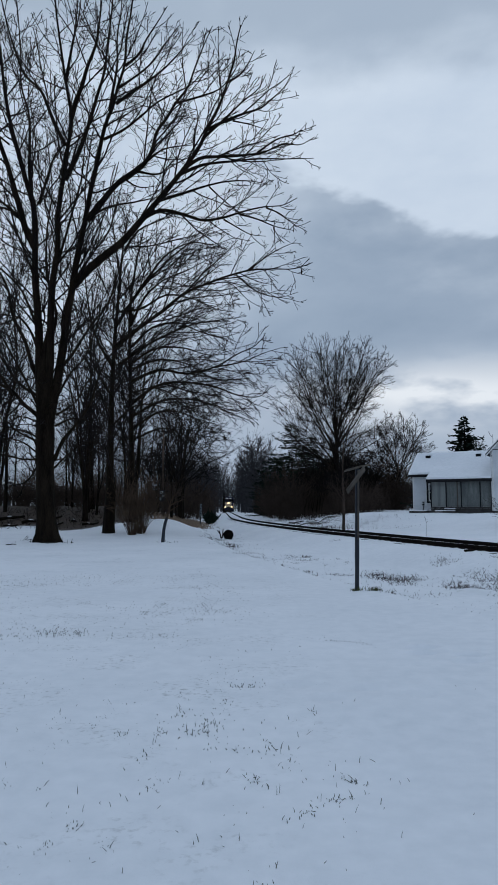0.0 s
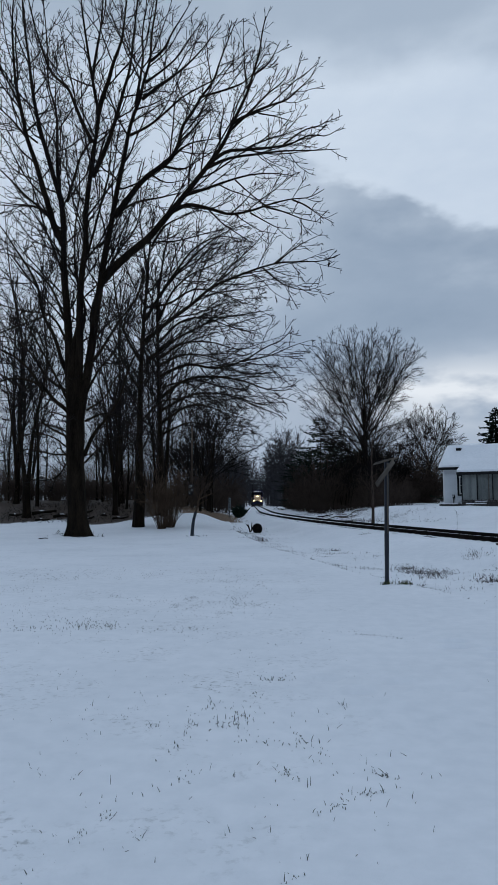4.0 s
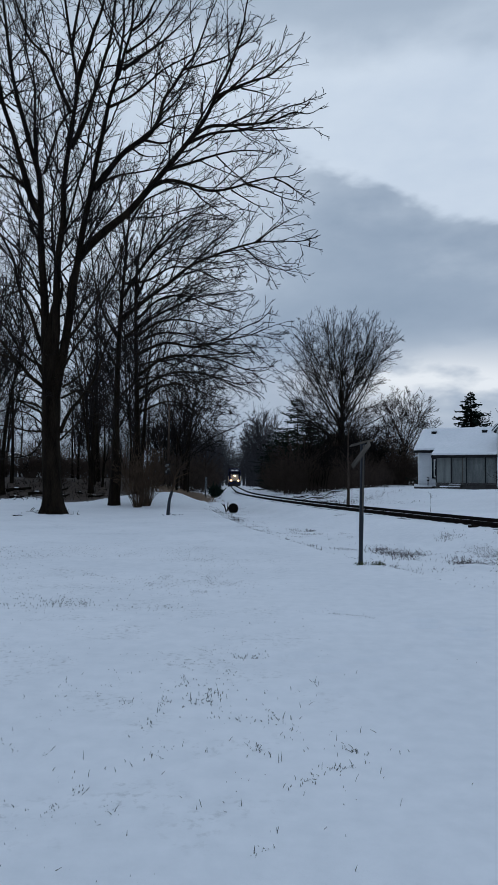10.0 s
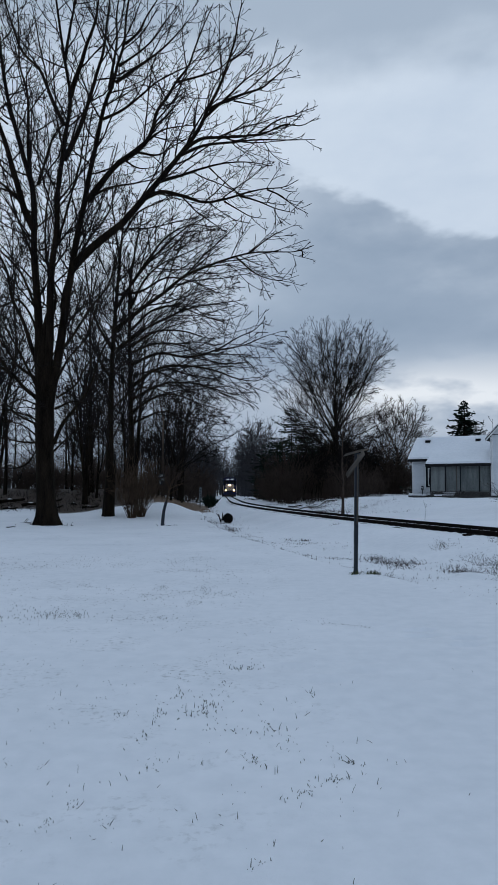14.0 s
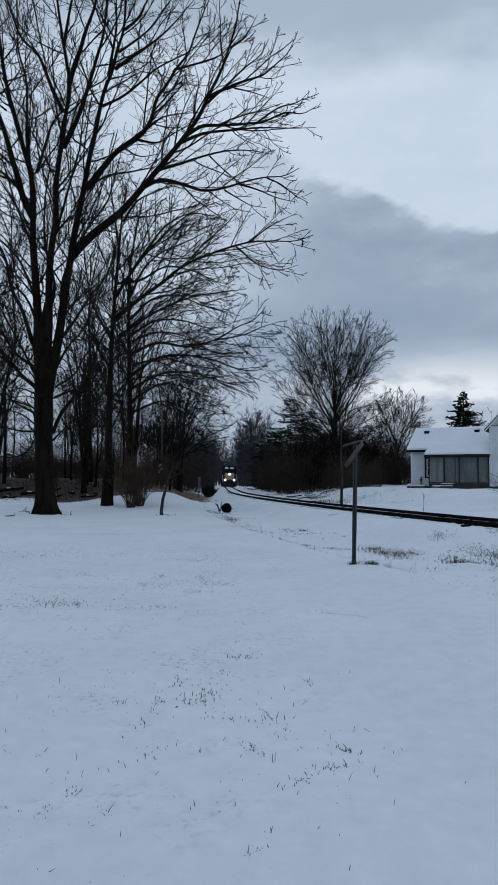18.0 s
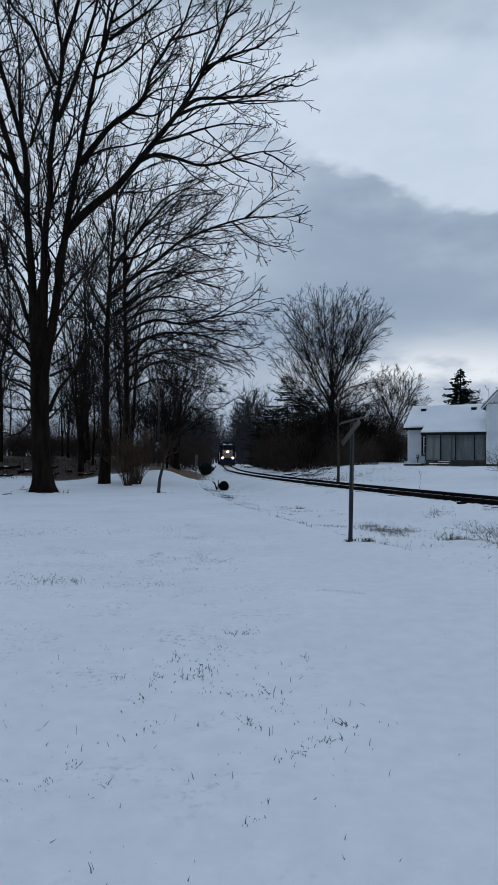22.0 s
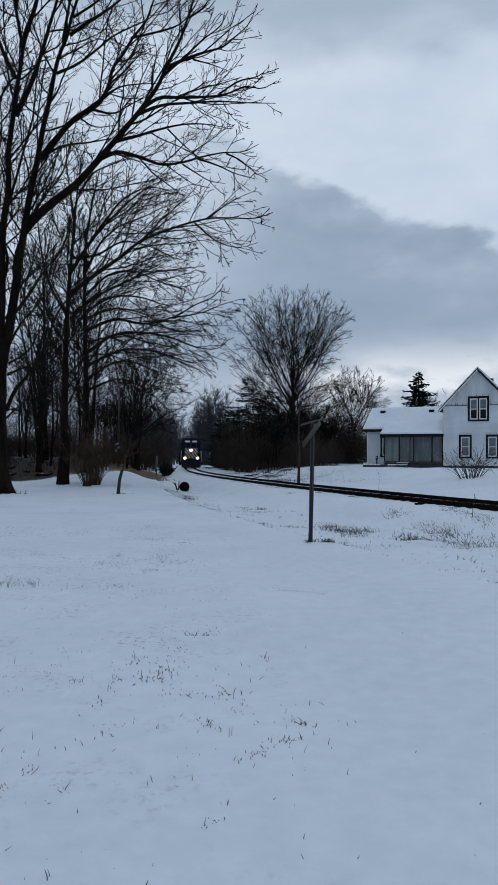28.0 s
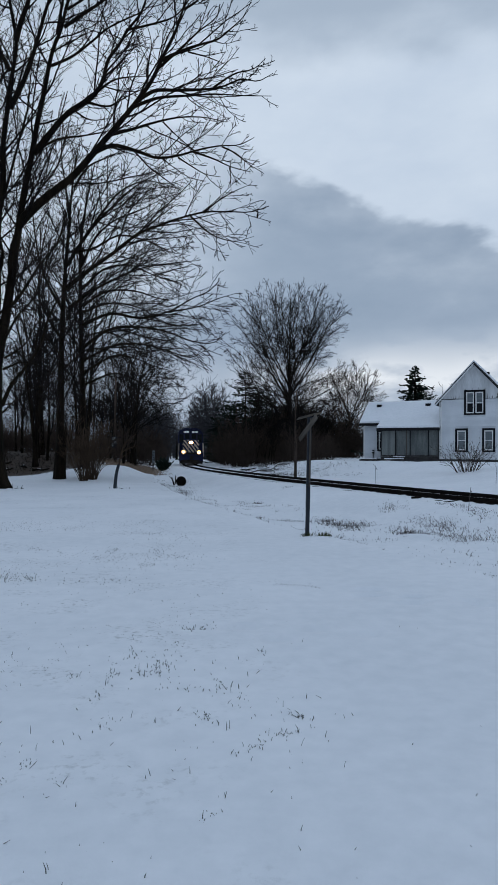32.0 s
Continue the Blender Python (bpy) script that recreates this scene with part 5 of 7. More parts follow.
for i in range(6):
    y = 118 + i * 16
    x = float(np.interp(y, TRACK_Y, TRACK_X)) + wood_rng.uniform(6.5, 11)
    plant(far_kinds[i % 2], x, y, wood_rng.uniform(0.65, 0.85))
for i in range(4):
    y = wood_rng.uniform(50, 72)
    plant(kinds[(3, 1)[i % 2]], wood_rng.uniform(-0.42, -0.25) * y, y, wood_rng.uniform(0.6, 0.95))
for x, y, s in ((-22, 57, 1.1), (-25, 63, 1.0), (-27, 74, 1.1)):
    plant(kinds[wood_rng.randrange(4)], x, y, s)
for i, (x, y, s) in enumerate(((-18.5, 50, 0.9), (-12.8, 56, 0.95), (-24, 62, 1.0), (-10.2, 61, 0.9))):
    plant(tall_kinds[i % 2], x, y, s)
# behind the house's side
for i in range(14):
    y = wood_rng.uniform(95, 160)
    plant(far_kinds[i % 2] if y > 118 else kinds[wood_rng.randrange(4)], wood_rng.uniform(0.10, 0.30) * y, y, wood_rng.uniform(0.35, 0.52))

for i in range(11):
    plant(kinds[3], wood_rng.uniform(6.5, 15.5), wood_rng.uniform(79, 90), wood_rng.uniform(0.6, 0.85))
for i in range(4):
    plant(kinds[(3, 1)[i % 2]], wood_rng.uniform(-13.5, -7.8), wood_rng.uniform(49, 64), wood_rng.uniform(0.5, 0.85))
# a thicket of small trees between the railway and the house
for i in range(16):
    y = wood_rng.uniform(78, 102)
    plant(kinds[3 if i % 2 else 1], float(np.interp(y, TRACK_Y, TRACK_X)) + wood_rng.uniform(7, 17), y, wood_rng.uniform(0.4, 0.62))

# ---- undergrowth ----
brush_label = "tangled bare brush at the wood's edge"
brushes = [bush("brush", 41, 3.6, 4.4, 62, brush_label, twig=0.012), bush("brush", 42, 2.6, 3.8, 60, brush_label, twig=0.011), bush("brush", 43, 4.8, 5.0, 70, brush_label, twig=0.013)]
for k in brushes:
    tagged(k, group="brush along the wood")
for i in range(30):
    y = wood_rng.uniform(56, 120)
    x = wood_rng.uniform(-0.30 if i % 4 else -0.46, -0.085) * y
    if beside(x, y) > -6.5:
        x -= 5
    plant(brushes[i % 3], x, y, wood_rng.uniform(0.55, 1.15))
for i in range(70):
    y = 56 + 1.9 * i if i < 50 else wood_rng.uniform(70, 110)
    off = wood_rng.uniform(4.5, 9) if i < 50 else wood_rng.uniform(8, 15)
    x = float(np.interp(y, TRACK_Y, TRACK_X)) + off + (1.5 if y < 70 else 0)
    size = wood_rng.uniform(0.3, 0.7) if y < 64 else wood_rng.uniform(0.35, 1.35)
    if i % 5 < 3 or y > 105:
        plant(brushes[i % 3], x, y, size)
    elif y < 84:
        plant(kinds[3], x + 1.5, y + 6, 0.35 + 0.25 * size)
for i in range(34):
    y = wood_rng.uniform(84, 97)
    plant(brushes[i % 3] if i % 2 else kinds[3], wood_rng.uniform(7.5, 19.5), y, wood_rng.uniform(1.1, 1.7) if i % 2 else wood_rng.uniform(0.45, 0.66))
for i in range(26):
    y = 82 + 0.9 * i + wood_rng.uniform(-2, 2)
    plant(brushes[i % 3], 6.0 + 0.72 * i + wood_rng.uniform(-1.5, 1.5), y, wood_rng.uniform(0.7, 1.15))
for i in range(14):
    y = wood_rng.uniform(72, 112)
    plant(kinds[3 if i % 2 else 1], float(np.interp(y, TRACK_Y, TRACK_X)) + wood_rng.uniform(6, 15), y, wood_rng.uniform(0.4, 0.6))
for i in range(18):
    y = 80 + 7.5 * i
    x = float(np.interp(y, TRACK_Y, TRACK_X)) - wood_rng.uniform(5.0, 9)
    plant(brushes[i % 3], x, y, wood_rng.uniform(0.8, 1.5))
for i in range(20):
    y = wood_rng.uniform(53, 84)
    plant(brushes[i % 3], wood_rng.uniform(-0.40, -0.19) * y, y, wood_rng.uniform(0.5, 1.0))
stand(bush("shrub", 44, 4.0, 3.3, 74, "dense upright brown shrub with bare stems", BROWNSTEM, twig=0.0065, root=0.06), -6.9, 40.6)
stand(bush("shrub", 45, 3.5, 2.9, 60, "dense upright brown shrub with bare stems", BROWNSTEM, twig=0.0065, root=0.07), -6.5, 41.6)
stand(bush("shrub", 46, 2.1, 3.9, 44, "sparse bare shrub in front of the white house"), 14.9, 37.6)


stand(bush("evergreen_bush", 6, 1.45, 1.8, 150, "low dark evergreen bush near the track", NEEDLE, "bush", 0.03), -4.05, 72.0)


def far_woods():
    """The distant wood that closes the view, as one mass of stems and twigs."""
    rng = np.random.default_rng(77)
    feet = []
    while len(feet) < 520:
        y = rng.uniform(150, 330)
        x = rng.uniform(-0.55, 0.60) * y
        if x < -0.14 * y and rng.uniform() < 0.74:
            continue
        if abs(float(beside(x, y))) > 5 or y > 262:
            feet.append((x, y))
    feet += [(rng.uniform(-26, 10), rng.uniform(240, 330)) for _ in range(110)]
    feet += [(float(np.interp(q, TRACK_Y, TRACK_X)) + k * rng.uniform(3.6, 8), q) for q in rng.uniform(165, 262, 36) for k in (-1, 1)]
    feet = np.array(feet)
    h = rng.uniform(9, 18, len(feet)) * np.where(feet[:, 0] > 0.15 * feet[:, 1], 0.6, 1.0)
    n = 5
    u = np.linspace(0, 1, n)[None, :, None]
    P = np.concatenate([feet, ground_z(feet[:, 0], feet[:, 1])[:, None] - 0.2], 1)[:, None] + np.zeros((1, n, 1))
    P[..., 2] += h[:, None] * u[..., 0]
    P[..., :2] += rng.normal(0, 0.5, P[..., :2].shape) * u
    R = 0.17 * np.linspace(1, 0.15, n)[None] * np.ones((len(feet), 1))
    a, ar = sprout(rng, P, R, 1.5, (0.08, 1.0), (48, 14), (0.42, 0.5), 5, 0.08, 0.14)
    b, br = sprout(rng, a, ar, 1.0, (0.2, 1.0), (42, 14), (0.5, 0.4), 3, 0.05, 0.18)
    ob = new("far_woods", tube_mesh("far_woods", [(P, R, 4), (a, np.maximum(ar, 0.03), 3), (b, np.maximum(br, 0.022), 3)], HAZETWIG))
    return tagged(ob, "distant bare winter woods beyond the railway", "woods", kind="stuff")


far_woods()


# ---- the house ----
SIDING = material("white_siding", (0.54, 0.56, 0.58), (0.74, 0.76, 0.78), 0.6, 0.7, 30.0, 0.15, per_piece=0.05)
TRIM = material("black_trim", (0.007, 0.007, 0.008), (0.018, 0.018, 0.019), 0.6, 3.0, 40.0, 0.15, spec=0.12)
SASH = material("white_sash", (0.62, 0.62, 0.61), (0.78, 0.78, 0.77), 0.5, 3.0, 40.0, 0.1)
PANE = glass_material("window_pane", (0.006, 0.007, 0.009))
BLIND = material("pale_blind", (0.10, 0.115, 0.125), (0.17, 0.19, 0.20), 0.8, 1.0, 30.0, 0.1, stretch=(1, 1, 6))
SCREEN = material("grey_plastic_sheeting", (0.075, 0.085, 0.083), (0.20, 0.215, 0.205), 0.5, 1.4, 25.0, 0.5, stretch=(2, 2, 0.35), per_piece=0.2)
ROOFING = material("dark_shingles", (0.02, 0.02, 0.022), (0.06, 0.06, 0.062), 0.9, 2.0, 30.0, 0.5)
PLASTER = material("stained_gable_boards", (0.48, 0.49, 0.495), (0.70, 0.71, 0.72), 0.7, 0.7, 9.0, 0.2, stretch=(2.4, 2.4, 0.3))
STONE = material("dark_foundation", (0.03, 0.03, 0.03), (0.08, 0.078, 0.075), 0.9, 3.0, 25.0, 0.6)

HOUSE_Z = 1.29
house = tagged(new("house"), "old white two-storey farmhouse with a snow-covered wing and porch", "house")
house.matrix_basis = pose(18.53, 52.0, HOUSE_Z, 0, 0, -30)
W, DEEP, EAVE, PEAK = 4.95, 8.0, 4.75, 7.42


def clad(x0, x1, y, z0, z1, holes=(), step=0.23, name="wall", gable=None):
    """A wall facing -y out of overlapping boards, with openings; gable(z) gives the ends at a height."""
    wall = part(name, pierced_wall(x0, x1, y + 0.03, y + 0.16, z0, z1, holes), house)
    z, i = z0, 0
    while z < z1 - 0.02:
        top = min(z + step, z1)
        spans = [(x0, x1)]
        for hx0, hx1, hz0, hz1 in holes:
            if hz0 < top - 0.02 and hz1 > z + 0.02:
                spans = [s for a, b in spans for s in ((a, min(b, hx0)), (max(a, hx1), b)) if s[1] - s[0] > 0.02]
        for a, b in spans:
            v = [(a, y - 0.042, z), (b, y - 0.042, z), (b, y + 0.0, top + 0.01), (a, y + 0.0, top + 0.01), (a, y + 0.03, z), (b, y + 0.03, z), (b, y + 0.03, top), (a, y + 0.03, top)]
            f = [(0, 1, 2, 3), (5, 4, 7, 6), (4, 5, 1, 0), (3, 2, 6, 7), (4, 0, 3, 7), (1, 5, 6, 2)]
            part("clapboard", mesh_from("clapboard", v, f, SIDING), wall)
        z += step
        i += 1
    return wall


def pierced_wall(x0, x1, y0, y1, z0, z1, holes):
    """A wall of one piece with openings through it."""
    xs = sorted({x0, x1, *[h[0] for h in holes], *[h[1] for h in holes]})
    zs = sorted({z0, z1, *[h[2] for h in holes], *[min(h[3], z1) for h in holes]})
    nx, nz = len(xs), len(zs)
    verts = [(x, y, z) for y in (y0, y1) for z in zs for x in xs]
    solid = {(i, j) for i in range(nx - 1) for j in range(nz - 1)
             if not any(h[0] < (xs[i] + xs[i + 1]) / 2 < h[1] and h[2] < (zs[j] + zs[j + 1]) / 2 < h[3] for h in holes)}
    at = lambda i, j, k: k * nx * nz + j * nx + i
    faces = []
    for i, j in sorted(solid):
        c = [(i, j), (i + 1, j), (i + 1, j + 1), (i, j + 1)]
        faces += [tuple(at(*q, 0) for q in c), tuple(at(*q, 1) for q in reversed(c))]
        for (di, dj), p, q in (((0, -1), c[0], c[1]), ((1, 0), c[1], c[2]), ((0, 1), c[2], c[3]), ((-1, 0), c[3], c[0])):
            if (i + di, j + dj) not in solid:
                faces.append((at(*q, 0), at(*p, 0), at(*p, 1), at(*q, 1)))
    used = sorted({v for f in faces for v in f})
    spot = {v: k for k, v in enumerate(used)}
    return mesh_from("wall", [verts[v] for v in used], [tuple(spot[v] for v in f) for f in faces], SIDING)


def window(x0, x1, z0, z1, y, blind=0.0, sashes=1):
    """A window with black outer trim, white sash, two panes and a blind let down part of the way."""
    w = part("window", boxes("window", TRIM, (x0, x0 + 0.15, y - 0.06, y + 0.05, z0, z1), (x1 - 0.15, x1, y - 0.06, y + 0.05, z0, z1),
                             (x0 + 0.15, x1 - 0.15, y - 0.06, y + 0.05, z1 - 0.16, z1), (x0 + 0.15, x1 - 0.15, y - 0.075, y + 0.05, z0, z0 + 0.12)), house, "black-trimmed window")
    span = (x1 - x0 - 0.30) / sashes
    for k in range(sashes):
        a = x0 + 0.15 + k * span + (0.05 if k else 0)
        b = x0 + 0.15 + (k + 1) * span - (0.05 if k < sashes - 1 else 0)
        if k:
            part("mullion", boxes("mullion", TRIM, (a - 0.1, a, y - 0.055, y + 0.05, z0 + 0.12, z1 - 0.16)), w)
        c, d = z0 + 0.12, z1 - 0.16
        mid = (c + d) / 2
        part("sash", boxes("sash", SASH, (a, a + 0.085, y - 0.03, y + 0.03, c, d), (b - 0.085, b, y - 0.03, y + 0.03, c, d), (a + 0.085, b - 0.085, y - 0.03, y + 0.03, d - 0.09, d),
                           (a + 0.085, b - 0.085, y - 0.03, y + 0.03, c, c + 0.10), (a + 0.085, b - 0.085, y - 0.035, y + 0.03, mid - 0.03, mid + 0.03)), w, "white window sash")
        for p, q in ((c + 0.10, mid - 0.03), (mid + 0.03, d - 0.09)):
            part("pane", boxes("pane", PANE, (a + 0.085, b - 0.085, y - 0.004, y + 0.004, p, q)), w)
        if blind:
            drop = (d - c) * blind
            part("blind", boxes("blind", BLIND, (a + 0.09, b - 0.09, y - 0.012, y - 0.007, d - 0.09 - drop, d - 0.09)), w, "pale blind let down")
    return w


LOW1, LOW2, UP = (1.07, 2.02, 0.69, 2.49), (3.05, 3.99, 0.69, 2.49), (1.73, 3.29, 3.52, 5.42)


def front():
    clad(0, W, 0, 0.12, EAVE, (LOW1, LOW2, (UP[0], UP[1], UP[2], EAVE)), name="wall")
    # the gable above the eaves, smooth weathered boards
    s = (PEAK - EAVE) / (W / 2)
    half = lambda z: (PEAK - z) / s
    gm = prism("gable", PLASTER, [(0, EAVE), (UP[0], EAVE), (UP[0], UP[3]), (UP[1], UP[3]), (UP[1], EAVE), (W, EAVE), (W / 2, PEAK)], 0.0, 0.16)
    part("gable", gm, house, "stained weathered gable")
    for a, b in ((-0.02, UP[0]), (UP[1], W + 0.02)):
        part("trim", boxes("trim", TRIM, (a, b, -0.03, -0.002, EAVE - 0.03, EAVE + 0.02)), house)
    # bare grey wood where the paint has come off along the gable's foot
    flake = random.Random(12)
    for k in range(26):
        x, w, h = flake.uniform(0.4, W - 0.4), flake.uniform(0.008, 0.028), flake.uniform(0.08, 0.5) * flake.uniform(0.4, 1)
        z = EAVE + 0.03 if not UP[0] - 0.1 < x < UP[1] + 0.1 else UP[3] + 0.02
        h = min(h, (PEAK - z) - abs(x - W / 2) * s - 0.1)
        if h > 0.05:
            pts = [(x - w, z), (x + w, z), (x + w * flake.uniform(0.4, 1), z + h * 0.55), (x + w * flake.uniform(-0.3, 0.3), z + h), (x - w * flake.uniform(0.4, 1), z + h * 0.6)]
            part("bare_patch", prism("bare_patch", DARKWOOD, pts, -0.004, -0.001), house)
    window(*LOW1, 0, 0.93)
    window(*LOW2, 0, 0.93)
    window(*UP, 0, 0.5, 2)
    part("wall", boxes("wall", SIDING, (0.0, 0.16, 0.17, DEEP, 0.1, EAVE)), house)
    part("wall", boxes("wall", SIDING, (W - 0.16, W, 0.17, DEEP, 0.1, EAVE)), house)
    part("wall", prism("wall", SIDING, [(0.16, 0.1), (W - 0.16, 0.1), (W - 0.16, EAVE), (W / 2, PEAK - 0.2), (0.16, EAVE)], DEEP - 0.16, DEEP), house)
    part("foundation", boxes("foundation", STONE, (-0.01, W + 0.01, 0.005, DEEP, -0.6, 0.12)), house)
    # corner boards
    part("corner_board", boxes("corner_board", SASH, (-0.03, 0.08, -0.04, -0.026, 0.12, EAVE)), house)
    part("corner_board", boxes("corner_board", SASH, (W - 0.08, W + 0.03, -0.04, -0.026, 0.12, EAVE)), house)
    # roof: two slopes with snow, dark rake boards
    t = 0.10
    over, fore = 0.42, -0.38
    for sgn in (-1, 1):
        def at_x(d, up):
            return (W / 2 + sgn * d, PEAK - s * d + up)
        slope = [at_x(0, 0.02), at_x(W / 2 + over, 0.02), at_x(W / 2 + over, 0.02 + t), at_x(0, 0.02 + t)]
        roof = part("roof", prism("roof", ROOFING, slope, fore, DEEP + 0.3), house)
        snow = [at_x(0, 0.025 + t), at_x(W / 2 + over - 0.04, 0.025 + t), at_x(W / 2 + over - 0.03, 0.12 + t), at_x(0, 0.16 + t)]
        part("roof_snow", prism("roof_snow", SNOW, snow, fore + 0.10, DEEP + 0.25), roof, "snow lying on the roof")
        rake = [at_x(0, -0.10), at_x(W / 2 + over, -0.10), at_x(W / 2 + over, 0.015), at_x(0, 0.015)]
        part("rake_board", prism("rake_board", SASH if sgn < 0 else TRIM, rake, fore - 0.02, fore + 0.02), roof)
        soffit = [at_x(0, -0.02), at_x(W / 2 + over, -0.02), at_x(W / 2 + over, 0.012), at_x(0, 0.012)]
        part("soffit", prism("soffit", SASH, soffit, fore + 0.025, -0.005), roof)
        if sgn > 0:
            for d, yy in ((0.75, 1.2), (1.6, 1.4)):
                x, z = at_x(d, 0.22)
                part("roof_vent", boxes("roof_vent", TRIM, (x - 0.2, x + 0.2, yy, yy + 0.3, z - 0.1, z + 0.06)), roof, "small dark roof vent")


def wing():
    x0, x1, y0, y1 = -6.75, -0.02, 2.0, 6.8
    eave, ridge, mid = 3.22, 4.85, 4.4
    win = (-5.62, -4.72, 0.75, 2.5)
    clad(x0, -4.3, y0, 0.12, eave, (win,), name="wall")
    part("wall", boxes("wall", SIDING, (-4.3, x1, y0 + 0.03, y0 + 0.16, 0.12, eave)), house)
    part("wall", boxes("wall", SIDING, (x0, x0 + 0.16, y0 + 0.17, y1, 0.12, eave)), house)
    part("wall", boxes("wall", SIDING, (x0, x1, y1 - 0.16, y1, 0.12, eave)), house)
    for xa in (x0, x1 - 0.16):
        v = [(xa, y0, eave), (xa, y1, eave), (xa, mid, ridge), (xa + 0.16, y0, eave), (xa + 0.16, y1, eave), (xa + 0.16, mid, ridge)]
        part("gable", mesh_from("gable", v, [(0, 1, 2), (5, 4, 3), (0, 3, 4, 1), (1, 4, 5, 2), (2, 5, 3, 0)], SIDING), house)
    window(*win, y0, 0.3)
    part("foundation", boxes("foundation", STONE, (x0 - 0.01, x1, y0 + 0.005, y1, -0.6, 0.12)), house)
    part("corner_board", boxes("corner_board", SASH, (x0 - 0.03, x0 + 0.08, y0 - 0.04, y0 - 0.026, 0.12, eave)), house)

    def slab(name, xa, xb, ya, za, yb, zb, t, mat, lift=0.0, parent=house, label=""):
        v = [(xa, ya, za + lift), (xb, ya, za + lift), (xb, yb, zb + lift), (xa, yb, zb + lift), (xa, ya, za + lift + t), (xb, ya, za + lift + t), (xb, yb, zb + lift + t), (xa, yb, zb + lift + t)]
        return part(name, mesh_from(name, v, [(3, 2, 1, 0), (4, 5, 6, 7), (0, 1, 5, 4), (1, 2, 6, 5), (2, 3, 7, 6), (3, 0, 4, 7)], mat), parent, label)

    k = (ridge - eave) / (mid - y0)
    # slope towards the yard, slope behind, and the porch roof that carries the front one down
    front_roof = slab("roof", x0 - 0.3, x1, y0 - 0.35, eave - 0.35 * k, mid, ridge, 0.09, ROOFING)
    slab("roof_snow", x0 - 0.28, x1, y0 - 0.33, eave - 0.33 * k, mid, ridge, 0.14, SNOW, 0.095, front_roof, "thick snow on the wing's roof")
    back = slab("roof", x0 - 0.3, x1, mid + 0.01, ridge, y1 + 0.35, eave - 0.35 * k, 0.09, ROOFING)
    slab("roof_snow", x0 - 0.28, x1, mid + 0.01, ridge, y1 + 0.33, eave - 0.33 * k, 0.14, SNOW, 0.095, back)
    p0, px0 = 0.25, -4.85
    pe = 2.50
    z_join = eave + 0.32 * k
    porch_roof = slab("porch_roof", px0 - 0.25, -0.06, p0 - 0.35, pe, y0 + 0.32, z_join + 0.10, 0.08, ROOFING)
    slab("roof_snow", px0 - 0.22, -0.06, p0 - 0.33, pe + 0.01, y0 + 0.32, z_join + 0.11, 0.15, SNOW, 0.085, porch_roof, "snow on the porch roof")
    part("fascia", boxes("fascia", TRIM, (px0 - 0.25, -0.06, p0 - 0.372, p0 - 0.355, pe - 0.14, pe + 0.07)), porch_roof)
    part("fascia", boxes("fascia", TRIM, (x0 - 0.3, px0 - 0.26, y0 - 0.372, y0 - 0.355, eave - 0.35 * k - 0.12, eave - 0.35 * k + 0.07)), front_roof)
    for x in (-5.9, -1.75):
        yy = mid - 0.75
        z = eave + (yy - y0) * k
        part("roof_vent", boxes("roof_vent", TRIM, (x - 0.2, x + 0.2, yy - 0.05, yy + 0.3, z + 0.1, z + 0.42)), front_roof, "small dark roof vent")
        part("roof_snow", boxes("roof_snow", SNOW, (x - 0.21, x + 0.21, yy - 0.03, yy + 0.31, z + 0.424, z + 0.50)), front_roof)
    # the porch, closed in with grey sheeting between posts
    floor_z = 0.42
    porch = part("porch", boxes("porch", DARKWOOD, (px0, -0.1, p0, y0 - 0.03, floor_z - 0.1, floor_z)), house, "porch closed in with grey plastic sheeting")
    posts = [px0 + 0.05, -3.62, -2.75, -2.45, -1.02, -0.2]
    for x in posts:
        part("post", boxes("post", TRIM if x != -2.75 else GREYWOOD, (x - 0.04, x + 0.04, p0, p0 + 0.09, floor_z, pe - 0.05)), porch)
    rng = random.Random(4)
    for a, b in zip(posts, posts[1:]):
        n = 9
        verts, faces = [], []
        for i in range(n + 1):
            x = a + 0.04 + (b - a - 0.08) * i / n
            w = 0.02 * math.sin(i * 1.9 + a * 3) + rng.uniform(-0.008, 0.008)
            verts += [(x, p0 + 0.045 + w, floor_z + 0.01), (x, p0 + 0.05 + w * 0.4, pe - 0.06)]
            if i:
                k2 = 2 * i
                faces.append((k2 - 2, k2, k2 + 1, k2 - 1))
        m = len(verts)
        verts += [(x, y + 0.012, z) for x, y, z in verts]
        faces += [tuple(m + q for q in reversed(f)) for f in faces]
        part("sheet", mesh_from("sheet", verts, faces, SCREEN, True), porch, "grey weathered plastic sheeting")
    part("beam", boxes("beam", TRIM, (px0, -0.1, p0 - 0.01, p0 + 0.10, pe - 0.05, pe + 0.06)), porch)
    part("porch_side", boxes("porch_side", SCREEN, (px0 + 0.01, px0 + 0.03, p0 + 0.1, y0 - 0.05, floor_z, pe)), porch)
    # lattice skirt
    for i in range(46):
        x = px0 + 0.05 + i * 0.105
        if x > -0.2:
            break
        for lean in (-0.1, 0.1):
            if -3.0 > x > -3.9:
                continue
            v = [(x - 0.018 - lean, p0 + 0.02 + lean * 0.05, 0.02), (x + 0.018 - lean, p0 + 0.02 + lean * 0.05, 0.02), (x + 0.018 + lean, p0 + 0.02 + lean * 0.05, floor_z - 0.11), (x - 0.018 + lean, p0 + 0.02 + lean * 0.05, floor_z - 0.11)]
            v += [(a, b + 0.01, c) for a, b, c in v]
